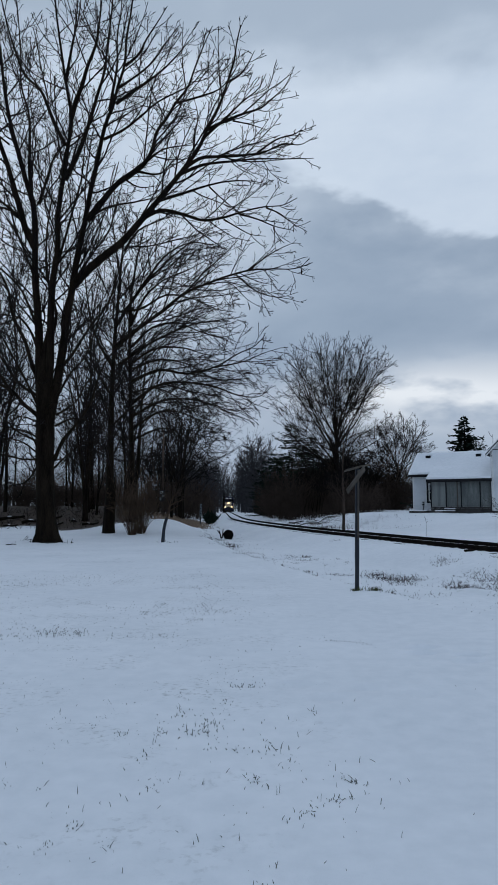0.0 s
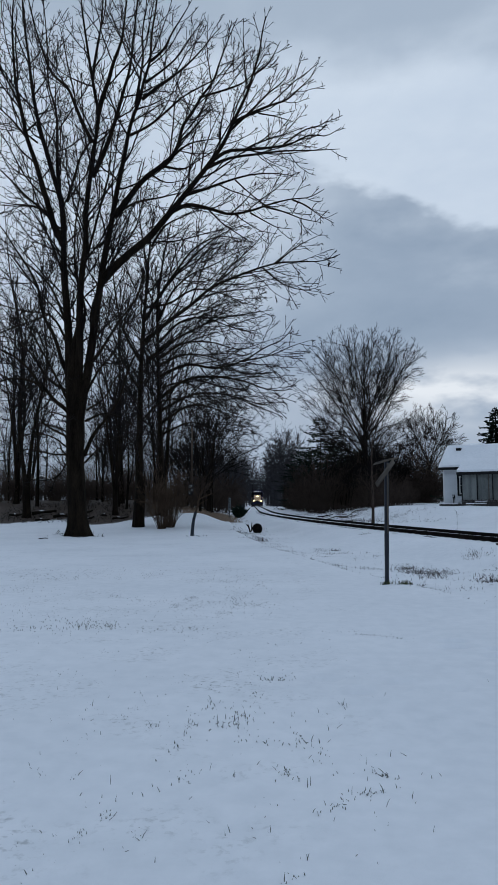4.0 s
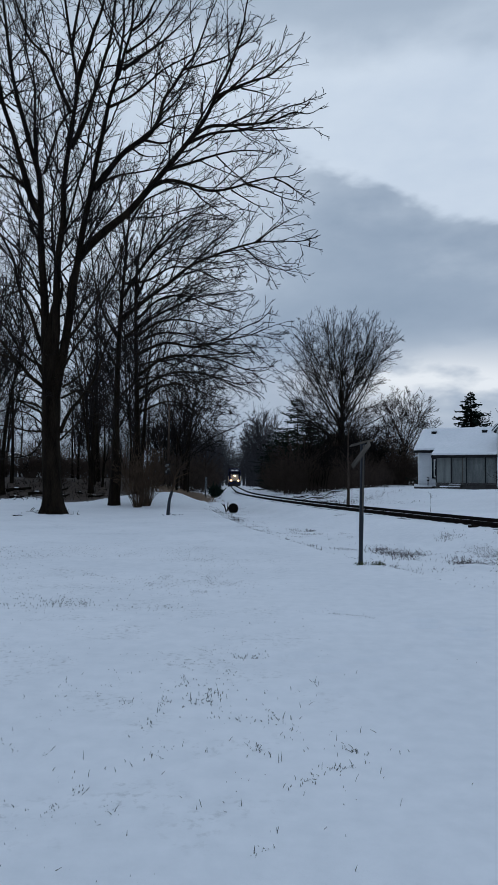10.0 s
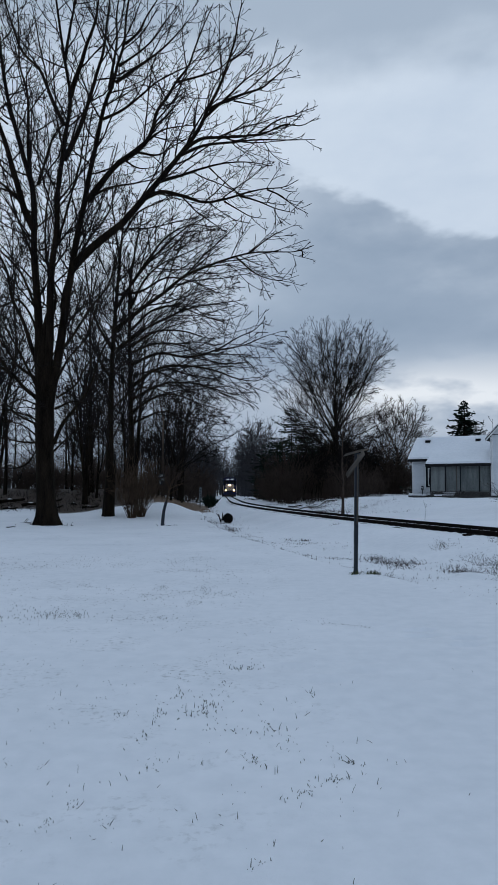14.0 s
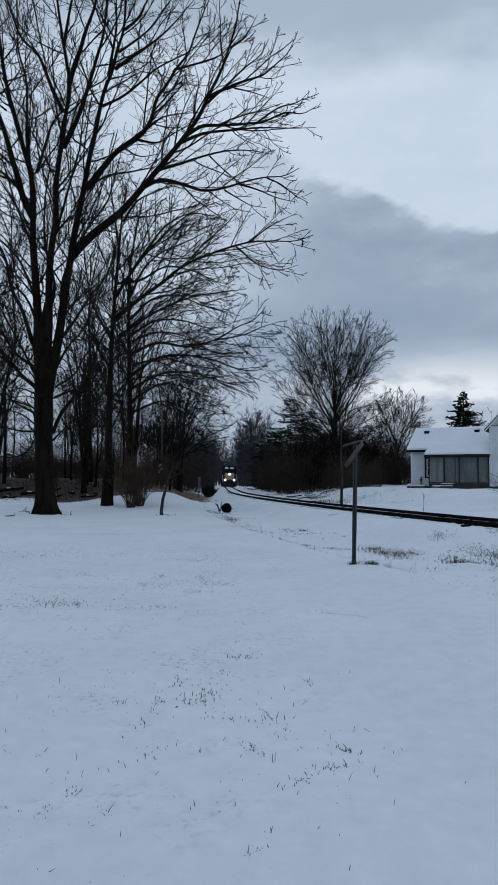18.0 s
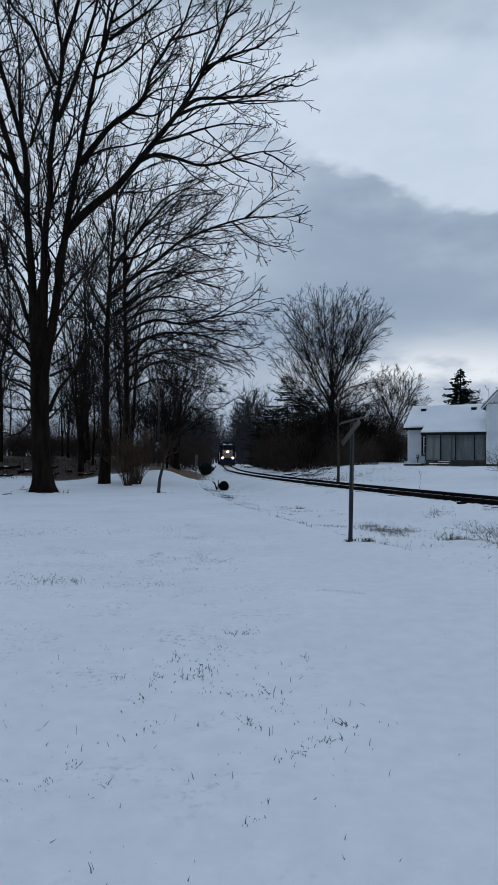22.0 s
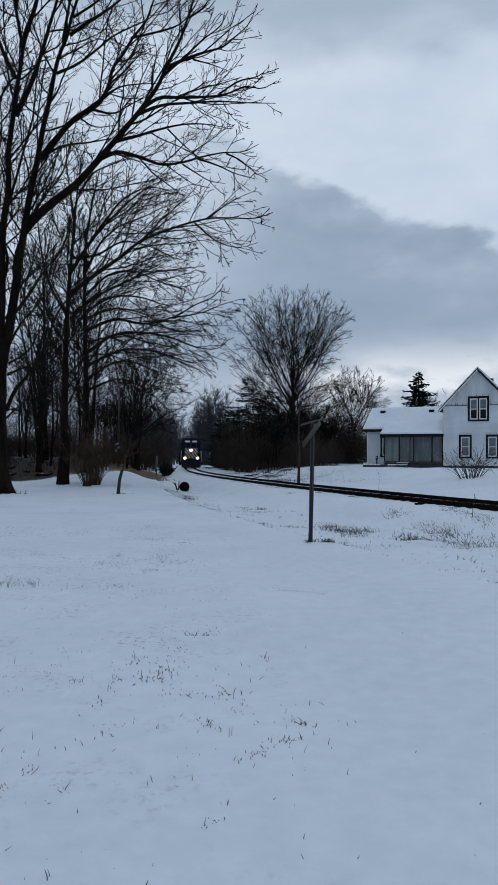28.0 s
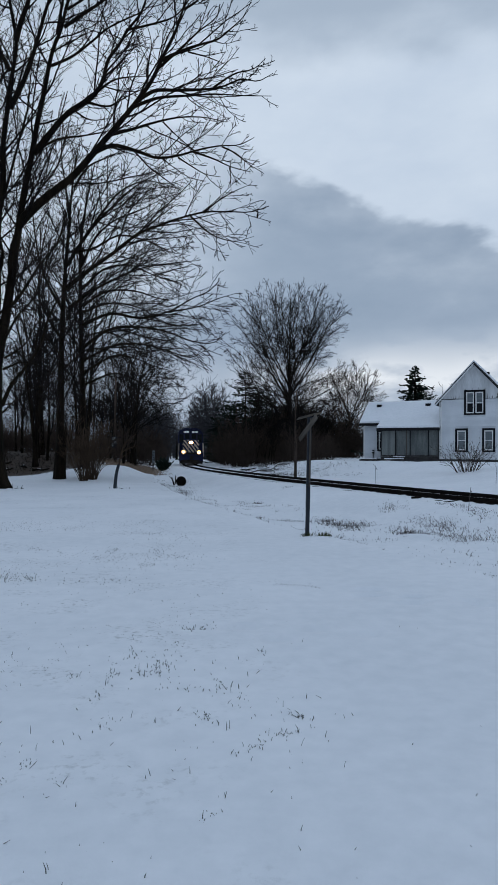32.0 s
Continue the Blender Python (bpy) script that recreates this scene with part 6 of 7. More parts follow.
            part("slat", mesh_from("slat", v, [(0, 1, 2, 3), (7, 6, 5, 4), (0, 4, 5, 1), (1, 5, 6, 2), (2, 6, 7, 3), (3, 7, 4, 0)], DARKWOOD), porch)
    part("skirt", boxes("skirt", STONE, (px0 + 0.02, -0.12, p0 + 0.06, p0 + 0.12, -0.3, floor_z - 0.11)), porch)
    for i, (d, h) in enumerate(((0.0, 0.28), (0.3, 0.12))):
        st = part("step", boxes("step", DARKWOOD, (-3.75, -2.85, p0 - 0.28 - d, p0 - 0.005 - d, -0.1, h)), porch, "snow-topped wooden step")
        part("step_snow", boxes("step_snow", SNOW, (-3.74, -2.86, p0 - 0.27 - d, p0 - 0.01 - d, h + 0.004, h + 0.05)), st)
    # downspout at the joint with the tall part
    part("downspout", rods("downspout", SASH, ((-0.08, -0.06, 0.1), (-0.08, -0.06, 2.6), 0.04), ((-0.08, -0.06, 2.6), (-0.08, -0.06, EAVE - 0.2), 0.04)), house, "white downspout")


front()
wing()

# loose boards and a meter beside the wing
def low_platform(x, y, w, d, label):
    ob = tagged(new("board_stack"), label, "boards")
    z = float(ground_z(x, y))
    part("board", boxes("board", DARKWOOD, (-w / 2, w / 2, -d / 2, d / 2, -0.1, 0.16)), ob)
    part("snow_cap", boxes("snow_cap", SNOW, (-w / 2 + 0.02, w / 2 - 0.02, -d / 2 + 0.02, d / 2 - 0.02, 0.164, 0.25)), ob)
    ob.matrix_basis = pose(x, y, z, 0, 0, -30)
    return ob


low_platform(15.1, 54.0, 0.9, 0.6, "low dark boards capped with snow beside the porch")
low_platform(13.9, 56.2, 1.5, 0.5, "low dark boards capped with snow against the wing's wall")
meter = part("meter", boxes("meter", TRIM, (-6.02, -5.84, 1.87, 1.97, 0.55, 0.85), bevel=0.01), house, "dark utility meter on the wing's wall")
part("conduit", boxes("conduit", TRIM, (-5.96, -5.91, 1.90, 1.95, 0.0, 0.545)), meter)
part("dial", rods("dial", SIDING, ((-5.93, 1.868, 0.72), (-5.93, 1.83, 0.72), 0.07), sides=14), meter, "round pale meter dial")


POSTWOOD = material("dark_blue_grey_post", (0.007, 0.009, 0.013), (0.026, 0.031, 0.041), 0.8, 2.0, 40.0, 0.5, stretch=(1, 1, 0.12))


# ---- the post with its broken boards ----
def leaning_post():
    ob = tagged(new("wooden_post"), "dark blue-grey post with a broken weathered board hanging from it", "post")
    ob.matrix_basis = pose(2.09, 13.45, float(ground_z(2.09, 13.45)) - 0.02, 0, 0.9, 3)
    bm = bmesh.new()
    n = 12
    prev = None
    rng = random.Random(2)
    for k in range(n + 1):
        z = -0.2 + 2.62 * k / n
        h = 0.037 + rng.uniform(-0.002, 0.002)
        ring = [bm.verts.new((sx * h, sy * h, z)) for sx, sy in ((-1, -0.8), (-0.8, -1), (0.8, -1), (1, -0.8), (1, 0.8), (0.8, 1), (-0.8, 1), (-1, 0.8))]
        if prev:
            for j in range(8):
                bm.faces.new((prev[j], prev[(j + 1) % 8], ring[(j + 1) % 8], ring[j]))
        prev = ring
    bm.faces.new(prev)
    part("post", bm_mesh("post", bm, POSTWOOD), ob, "square dark blue-grey post")
    part("batten", boxes("batten", GREYWOOD, (-0.002, 0.026, -0.056, -0.040, 1.0, 2.36), bevel=0.003), ob, "lighter grey batten nailed to the post")

    def plank(name, a, b, w, t, label):
        a, b = Vector(a), Vector(b)
        d = b - a
        bm = bmesh.new()
        box(bm, -w / 2, w / 2, -t / 2, t / 2, -d.length / 2, d.length / 2, 0.004)
        for v in bm.verts:
            if abs(v.co.z) > d.length / 2 - 0.02:
                v.co.z += 0.03 * math.sin(v.co.x * 60) + 0.01
        up = d.normalized()
        side = up.cross(Vector((0, 1, 0))).normalized()
        m = Matrix((side, up.cross(side), up)).transposed().to_4x4()
        m.translation = (a + b) / 2
        part(name, bm_mesh(name, bm, GREYWOOD), ob, label, m)

    plank("cross_board", (-0.27, -0.078, 2.33), (0.04, -0.078, 2.42), 0.045, 0.03, "thin grey cross board")
    plank("cross_board", (-0.04, -0.11, 2.405), (0.20, -0.11, 2.455), 0.035, 0.03, "thin grey cross board")
    plank("hanging_board", (0.12, -0.145, 2.40), (-0.22, -0.145, 1.93), 0.085, 0.03, "broken board hanging aslant")
    return ob


leaning_post()


# ---- the barrel and other things by the track ----
CHARRED = material("charred_rusty_steel", (0.003, 0.0025, 0.0025), (0.010, 0.008, 0.007), 0.9, 3.0, 30.0, 0.5, spec=0.04)


def barrel():
    ob = tagged(new("barrel"), "dark rusty barrel lying on its side in the ditch", "barrel")
    x, y = -1.2, 40.3
    ob.matrix_basis = pose(x, y, float(ground_z(x, y)) + 0.22, 0, 0, 2)
    n, prof = 28, [(-0.42, 0.27), (-0.42, 0.285), (-0.40, 0.29), (-0.15, 0.285), (-0.14, 0.298), (-0.12, 0.298), (-0.11, 0.285), (0.12, 0.285), (0.13, 0.298), (0.15, 0.298), (0.16, 0.285), (0.40, 0.29), (0.42, 0.285), (0.42, 0.27)]
    verts = [(r * math.cos(2 * math.pi * j / n), a, r * math.sin(2 * math.pi * j / n)) for a, r in prof for j in range(n)]
    faces = [(k * n + j, k * n + (j + 1) % n, (k + 1) * n + (j + 1) % n, (k + 1) * n + j) for k in range(len(prof) - 1) for j in range(n)]
    part("drum", mesh_from("drum", verts, faces, CHARRED, True), ob)
    for a in (-0.405, 0.405):
        v = [(0.272 * math.cos(2 * math.pi * j / n), a, 0.272 * math.sin(2 * math.pi * j / n)) for j in range(n)]
        v += [(p[0], a + 0.01, p[2]) for p in v]
        part("lid", mesh_from("lid", v, [tuple(range(n)), tuple(range(2 * n - 1, n - 1, -1))], CHARRED), ob)
    return ob


barrel()


def stub_cluster():
    ob = tagged(new("dead_branch"), "dark broken branch stubs beside the barrel", "branch")
    ob.matrix_basis = pose(-1.62, 41.0, float(ground_z(-1.62, 41.0)))
    for a, b, r in (((0, 0, -0.1), (-0.16, 0.0, 0.42), 0.05), ((0.05, 0, 0.0), (0.08, 0.0, 0.52), 0.04), ((0.02, 0, 0.1), (0.2, 0, 0.36), 0.03), ((-0.1, 0, 0.25), (-0.3, 0, 0.46), 0.03)):
        part("stub", rods("stub", BARK, (a, b, r, r * 0.6)), ob)


stub_cluster()


def marker_post():
    """A railway marker: narrow white board with dark marks on a post."""
    ob = tagged(new("railway_marker"), "narrow grey-white trackside marker board with dark marks", "sign")
    ob.matrix_basis = pose(-4.38, 62.0, float(ground_z(-4.38, 62.0)), 0, 1.5, 0)
    part("pole", rods("pole", DARKWOOD, ((0, 0, -0.2), (0, 0, 1.9), 0.05)), ob)
    part("board", boxes("board", BLIND, (-0.10, 0.10, -0.08, -0.055, 0.95, 2.05), bevel=0.006), ob, "pale sign board")
    for z, w, x in ((1.86, 0.11, 0.02), (1.62, 0.13, -0.02), (1.4, 0.10, 0.02), (1.2, 0.12, 0.0)):
        part("mark", boxes("mark", TRIM, (x - w / 2, x + w / 2, -0.086, -0.0815, z - 0.05, z + 0.05)), ob)
    return ob


marker_post()


def utility_pole():
    ob = tagged(new("utility_pole"), "thin old utility pole with a pale box on it", "pole")
    ob.matrix_basis = pose(-7.05, 56.0, 0.3)
    part("pole", rods("pole", BRUSH, ((0, 0, -0.3), (0.03, 0, 7.6), 0.10, 0.07), sides=12), ob)
    meter = part("box", boxes("box", DARKMETAL, (-0.24, 0.24, -0.34, -0.14, 1.85, 2.75), bevel=0.03), ob, "dark metal box with pale plates")
    for x0, x1, z0, z1 in ((-0.18, 0.10, 2.48, 2.68), (-0.02, 0.19, 2.18, 2.40), (-0.19, -0.06, 1.95, 2.2)):
        part("plate", boxes("plate", BLIND, (x0, x1, -0.352, -0.343, z0, z1), bevel=0.003), meter, "pale plate")
    part("bracket", boxes("bracket", TRIM, (-0.06, 0.06, -0.139, -0.08, 1.9, 2.9)), ob)
    part("arm", boxes("arm", TRIM, (-0.5, 0.5, -0.13, -0.06, 2.62, 2.70)), ob)
    return ob


utility_pole()


def sapling():
    ob = tagged(new("sapling"), "small leaning sapling with sideways bare branches", "tree")
    ob.matrix_basis = pose(-4.05, 32.6, float(ground_z(-4.05, 32.6)))
    trunk = limb([(-0.03, 0, -0.1), (0.0, 0, 0.3), (0.04, 0, 0.7), (0.15, 0, 1.13)], 0.09, 0.068)
    part("trunk", tube_mesh("trunk", [trunk + (10,)], POSTWOOD), ob, "short dark grey leaning trunk")
    arms = [limb([(0.14, 0, 1.05), (0.22, 0, 1.4), (0.28, 0, 1.72), (0.42, 0, 2.2)], 0.05, 0.02), limb([(0.28, 0, 1.7), (0.5, 0.1, 1.85), (0.9, 0.1, 2.0), (1.31, 0.2, 2.16)], 0.03, 0.012),
            limb([(0.35, 0, 1.95), (0.6, -0.1, 2.3), (0.97, -0.1, 2.58)], 0.025, 0.01), limb([(0.28, 0, 1.75), (0.05, 0, 2.2), (-0.2, 0, 2.4), (-0.36, 0, 2.42)], 0.022, 0.01),
            limb([(0.22, 0, 1.4), (0.5, 0.1, 1.62), (0.73, 0.1, 1.73)], 0.025, 0.01)]
    for a in arms:
        part("branch", tube_mesh("branch", [a + (6,)], BROWNSTEM), ob)
    P, R = np.concatenate([a[0] for a in arms]), np.concatenate([a[1] for a in arms])
    rng = np.random.default_rng(3)
    t, tr = sprout(rng, P, R, 2.5, (0.3, 1), (35, 10), (0.35, 0.4), 4, 0.1, 0.12)
    part("twigs", tube_mesh("twigs", [(t, np.maximum(tr, 0.005), 3)], TWIG), ob)


sapling()


def thin_tree():
    ob = tagged(new("young_tree"), "slender young tree just past the far rail", "tree")
    x, y = 5.85, 42.6
    ob.matrix_basis = pose(x, y, float(ground_z(x, y)) - 0.1)
    t = limb([(0, 0, 0), (0.02, 0, 1.6), (-0.02, 0, 3.2), (0.05, 0, 5.5)], 0.11, 0.03)
    part("trunk", tube_mesh("trunk", [t + (9,)], BRUSH), ob)
    rng = np.random.default_rng(9)
    a, ar = sprout(rng, t[0], t[1], 5.5, (0.35, 1), (45, 12), (0.42, 0.4), 5, 0.08, 0.12)
    b, br = sprout(rng, a, ar, 3.0, (0.2, 1), (38, 12), (0.45, 0.4), 4, 0.05, 0.15)
    part("crown", tube_mesh("crown", [(a, np.maximum(ar, 0.008), 4), (b, np.maximum(br, 0.006), 3)], TWIG), ob)


thin_tree()


# ---- ties under the rails ----
def ties():
    mesh = boxes("tie", TIE, (-1.3, 1.3, -0.115, 0.115, -0.10, 0.0), bevel=0.008)
    rng = random.Random(6)
    s = float(np.interp(8.0, TRACK_Y, TRACK_S))
    k = 0
    while k < 180:
        x, y, hx, hy = track_at(s)
        t = new("tie", mesh)
        t.parent = railway
        t.matrix_basis = pose(x + rng.uniform(-0.03, 0.03), y, 0.243 + rng.uniform(-0.012, 0.016), 0, 0, math.degrees(math.atan2(-hx, hy)) + rng.uniform(-1, 1))
        s += 0.52
        k += 1


ties()


# ---- grass ----
def blades(name, label, seed, spots, mat, size, lean=0.5, width=0.0022, category="grass", bend=0.45):
    """Blades of grass: thin bent strips, three points each; spots: x, y."""
    rng = np.random.default_rng(seed)
    x, y = spots[:, 0], spots[:, 1]
    n = len(x)
    z = ground_z(x, y) - 0.015
    h = rng.uniform(size[0], size[1], n)
    a = rng.uniform(0, 2 * np.pi, n)
    tilt = np.abs(rng.normal(0, lean, n))
    d = np.stack([np.cos(a) * np.sin(tilt), np.sin(a) * np.sin(tilt), np.cos(tilt)], 1)
    d2 = unit_rows(d + np.stack([np.cos(a), np.sin(a), -0.3 * np.ones(n)], 1) * bend)
    p0 = np.stack([x, y, z], 1)
    p1 = p0 + d * (h * 0.55)[:, None]
    p2 = p1 + d2 * (h * 0.45)[:, None]
    P = np.stack([p0, p1, p2], 1)
    R = np.stack([np.full(n, width), np.full(n, width * 0.9), np.full(n, width * 0.3)], 1) * rng.uniform(0.7, 1.3, n)[:, None]
    ob = new(name, tube_mesh(name, [(P, R, 3)], mat))
    return tagged(ob, label, category, kind="stuff")


def clusters(seed, count, box_, spread, per):
    rng = np.random.default_rng(seed)
    cx = rng.uniform(box_[0], box_[1], count)
    cy = rng.uniform(box_[2] ** 0.5, box_[3] ** 0.5, count) ** 2
    m = rng.poisson(per, count) + 1
    return np.stack([np.repeat(cx, m) + rng.normal(0, spread, m.sum()), np.repeat(cy, m) + rng.normal(0, spread, m.sum())], 1)


def patches(seed, table, dense):
    """Spots in ragged patches; table: x, y, half width, half depth."""
    rng = np.random.default_rng(seed)
    out = []
    for x, y, w, d in table:
        m = 3 + int(dense * rng.uniform(0.7, 1.3) * (0.3 + w))
        tilt = rng.normal(0, 0.5)
        u = rng.normal(0, 0.75, m)
        out.append(np.stack([x + u * w, y + rng.normal(0, 0.6, m) * d + tilt * u * d], 1))
    return np.concatenate(out)


def yard_grass():
    def mown(spots):
        return spots[beside(spots[:, 0], spots[:, 1]) < mown_edge(spots[:, 1]) - 0.15]

    far = ((-2.85, 15.3, 0.32, 0.6), (-4.32, 13.1, 0.54, 0.44), (-1.25, 14.2, 0.41, 0.31), (-2.71, 11.7, 0.15, 0.21), (-1.42, 11.65, 0.08, 0.21), (-1.64, 10.8, 0.07, 0.18), (-0.79, 10.06, 0.08, 0.15), (-0.46, 10.9, 0.18, 0.24), (-2.42, 9.1, 0.26, 0.25), (-1.01, 8.8, 0.29, 0.15), (-2.43, 7.75, 0.10, 0.21),
           (-1.92, 7.36, 0.24, 0.27), (-2.01, 6.6, 0.16, 0.26), (-0.32, 7.24, 0.12, 0.31), (-0.34, 6.53, 0.11, 0.17), (-0.66, 6.07, 0.11, 0.13), (-0.85, 6.4, 0.06, 0.12), (-1.59, 6.13, 0.06, 0.07), (0.77, 8.7, 0.25, 0.23), (1.16, 8.42, 0.21, 0.07))
    near = ((-1.47, 5.46, 0.09, 0.15), (-1.11, 5.53, 0.05, 0.12), (-1.61, 5.14, 0.13, 0.05), (-1.15, 5.2, 0.03, 0.07), (-0.65, 5.1, 0.03, 0.15), (-0.33, 5.19, 0.06, 0.27), (-1.38, 4.43, 0.13, 0.08), (-1.39, 4.14, 0.05, 0.06), (-1.21, 4.12, 0.03, 0.04), (-0.55, 4.12, 0.04, 0.1), (-0.9, 5.02, 0.08, 0.1),
            (0.2, 4.63, 0.15, 0.21), (0.49, 3.98, 0.08, 0.05), (0.3, 3.79, 0.06, 0.06), (0.62, 4.23, 0.05, 0.04), (0.05, 4.24, 0.05, 0.07), (-0.89, 3.63, 0.03, 0.05), (-0.97, 3.41, 0.03, 0.08), (-0.68, 3.42, 0.04, 0.06), (0.05, 3.06, 0.04, 0.04))
    rng = np.random.default_rng(15)
    more = [(x * y / 8, y, 0.03 * y * rng.uniform(0.5, 1.5), 0.03 * y) for x, y in zip(rng.uniform(-3.6, 0.0, 120), rng.uniform(4.5 ** 0.8, 17.0 ** 0.8, 120) ** 1.25)]
    blades("grass_tufts", "tufts of dark grass in ragged patches across the yard's snow", 14, mown(np.concatenate([patches(2, far, 150), patches(4, more, 40)])), YARDGRASS, (0.010, 0.036), 0.7, 0.0036, bend=0.3)
    blades("grass_tufts", "small tufts of dark grass poking through the yard's snow", 16, mown(patches(3, near, 58)), YARDGRASS, (0.006, 0.028), 0.6, 0.0027, bend=0.3)
    blades("grass_blades", "dark grass blades poking through the yard's snow", 12, mown(np.concatenate([clusters(1, 400, (-3.2, 0.7, 2.1, 9.0), 0.05, 0.9), clusters(3, 14, (0.6, 3.0, 2.6, 9), 0.05, 0.6)])), YARDGRASS, (0.006, 0.026), 0.6, 0.0020, bend=0.3)
    blades("grass_blades", "long bent grass blades poking through the yard's snow", 13, mown(np.concatenate([patches(7, near, 5)[::2], clusters(7, 84, (-2.0, 0.8, 2.1, 6.0), 0.04, 0.6), clusters(8, 6, (0.6, 2.4, 2.4, 6.0), 0.03, 0.3)])), YARDGRASS, (0.024, 0.060), 0.6, 0.0023, bend=0.3)


YARDGRASS = material("winter_grass", (0.06, 0.065, 0.062), (0.19, 0.19, 0.17), 0.9, 3.0, 30.0, 0.2)
WEED = material("dead_weeds", (0.026, 0.019, 0.018), (0.082, 0.060, 0.055), 0.9, 3.0, 30.0, 0.2)
yard_grass()


def strewn(seed, count, box_):
    rng = np.random.default_rng(seed)
    return np.stack([rng.uniform(box_[0], box_[1], count), rng.uniform(box_[2], box_[3], count)], 1)


def in_ditch(seed, count, y0, y1, d0, d1):
    rng = np.random.default_rng(seed)
    y = rng.uniform(y0 ** 0.7, y1 ** 0.7, count) ** (1 / 0.7)
    d = rng.uniform(d0, d1, count) + mown_edge(y) * (d0 > -0.01 and d1 < 4)
    return np.stack([np.interp(y, TRACK_Y, TRACK_X) + d * np.sqrt(1 + track_slope(y) ** 2), y], 1)


def spread_out(centres, seed, per, spread, deep=1.0):
    rng = np.random.default_rng(seed)
    m = rng.poisson(per, len(centres)) + 2
    c = np.repeat(centres, m, axis=0)
    return c + rng.normal(0, spread, c.shape) * np.array((1.6 if deep == 1.0 else 1.2, deep))


# clumps of dead weeds that stand out of the ditch's snow
WEED_CLUMPS = np.array([(3.32, 18.7), (3.43, 18.2), (3.48, 17.2), (3.93, 17.5), (3.82, 16.5), (4.48, 16.6), (5.58, 20.0), (4.5, 15.0), (4.56, 14.7), (4.82, 15.0), (5.71, 17.5), (5.12, 15.0), (5.83, 16.4), (5.95, 16.2), (4.95, 13.7),
                        (5.26, 14.0), (5.35, 13.7), (5.72, 14.3), (6.27, 14.5), (6.52, 14.7), (2.92, 13.65), (2.98, 12.8), (3.58, 13.1), (3.58, 11.9), (4.43, 11.6), (6.93, 16.6), (2.84, 13.8), (7.0, 18.9), (7.07, 17.6)])
STUBBLE = np.array([(3.4, 18.3), (3.62, 17.7), (4.1, 17.7), (4.76, 15.75), (4.83, 15.4), (4.93, 15.15), (5.22, 15.5), (5.63, 15.95), (5.88, 15.95), (5.2, 14.45), (5.4, 14.2), (5.53, 13.85), (5.77, 14.1), (6.22, 14.5), (2.83, 14.05), (2.94, 13.7), (3.09, 13.25), (3.7, 13.5), (3.65, 12.85), (4.5, 12.15)])
LEDGE_CLUMPS = np.array([(-1.24, 35.8), (-0.95, 33.4), (-0.75, 31.5), (-0.47, 29.7), (-0.33, 28.1), (-0.1, 28.2), (0.17, 26.7), (0.5, 29.0), (1.64, 21.8), (2.05, 25.3), (2.06, 21.4), (2.24, 21.4), (0.94, 20.3), (1.1, 19.5), (1.55, 18.5), (1.59, 17.7), (2.47, 20.4), (3.13, 23.5), (3.69, 29.5)])
blades("weeds", "dark dead grass along the mown edge", 72, np.concatenate([spread_out(LEDGE_CLUMPS[:8], 73, 76, 0.17, 2.2), spread_out(LEDGE_CLUMPS[8:], 74, 34, 0.10, 2.0), spread_out(in_ditch(71, 30, 18, 54, 0.02, 0.28), 75, 9, 0.12)]), WEED, (0.025, 0.11), 0.9, 0.0060, "weeds")
blades("weeds", "dead weeds and grass stubble along the ditch", 21, np.concatenate([
    spread_out(in_ditch(31, 30, 11, 24, 0.1, 3.4), 41, 8, 0.10), spread_out(WEED_CLUMPS, 48, 85, 0.16, 2.6), spread_out(in_ditch(38, 14, 17, 28, 0.6, 3.2), 49, 16, 0.16), spread_out(in_ditch(32, 34, 20, 46, 0.1, 2.2), 42, 14, 0.22), spread_out(in_ditch(39, 8, 36, 40, 0.2, 1.4), 50, 40, 0.25),
    spread_out(in_ditch(33, 22, 8, 17, 0.0, 0.7), 43, 9, 0.14)]), WEED, (0.018, 0.085), 0.8, 0.0046, "weeds")
blades("weeds", "thick dark stubble in the ditch's hollow", 28, np.concatenate([spread_out(STUBBLE, 59, 46, 0.17, 3.0), spread_out(STUBBLE[3:14], 60, 36, 0.24, 2.4)]), WEED, (0.03, 0.15), 0.6, 0.0050, "weeds")
blades("dry_grass", "grey-brown dead grass among the ditch's weeds", 27, spread_out(WEED_CLUMPS[::2], 58, 60, 0.18, 3.0), WEED, (0.025, 0.09), 0.9, 0.0036, "grass")
blades("dry_grass", "tan dead grass on the bank beside the track", 22, np.concatenate([
    spread_out(in_ditch(34, 80, 56, 80, -8.2, -4.6), 44, 60, 0.35), spread_out(strewn(69, 60, (-7.6, -4.2, 50.5, 58.5)), 70, 60, 0.3)]), DRYGRASS, (0.12, 0.42), 0.6, 0.010, "grass")
blades("dry_grass", "dead stalks and brush litter past the far rail", 23, np.concatenate([
    spread_out(in_ditch(36, 90, 43, 76, 2.7, 7.0), 46, 34, 0.5)]), WEED, (0.04, 0.17), 1.1, 0.007, "grass")
blades("green_grass", "green tuft at the foot of the post", 24, spread_out(np.array([(2.45, 13.3), (2.36, 13.3), (2.1, 13.42)]), 47, 45, 0.035), GREENGRASS, (0.05, 0.13), 0.5, 0.004, "grass")


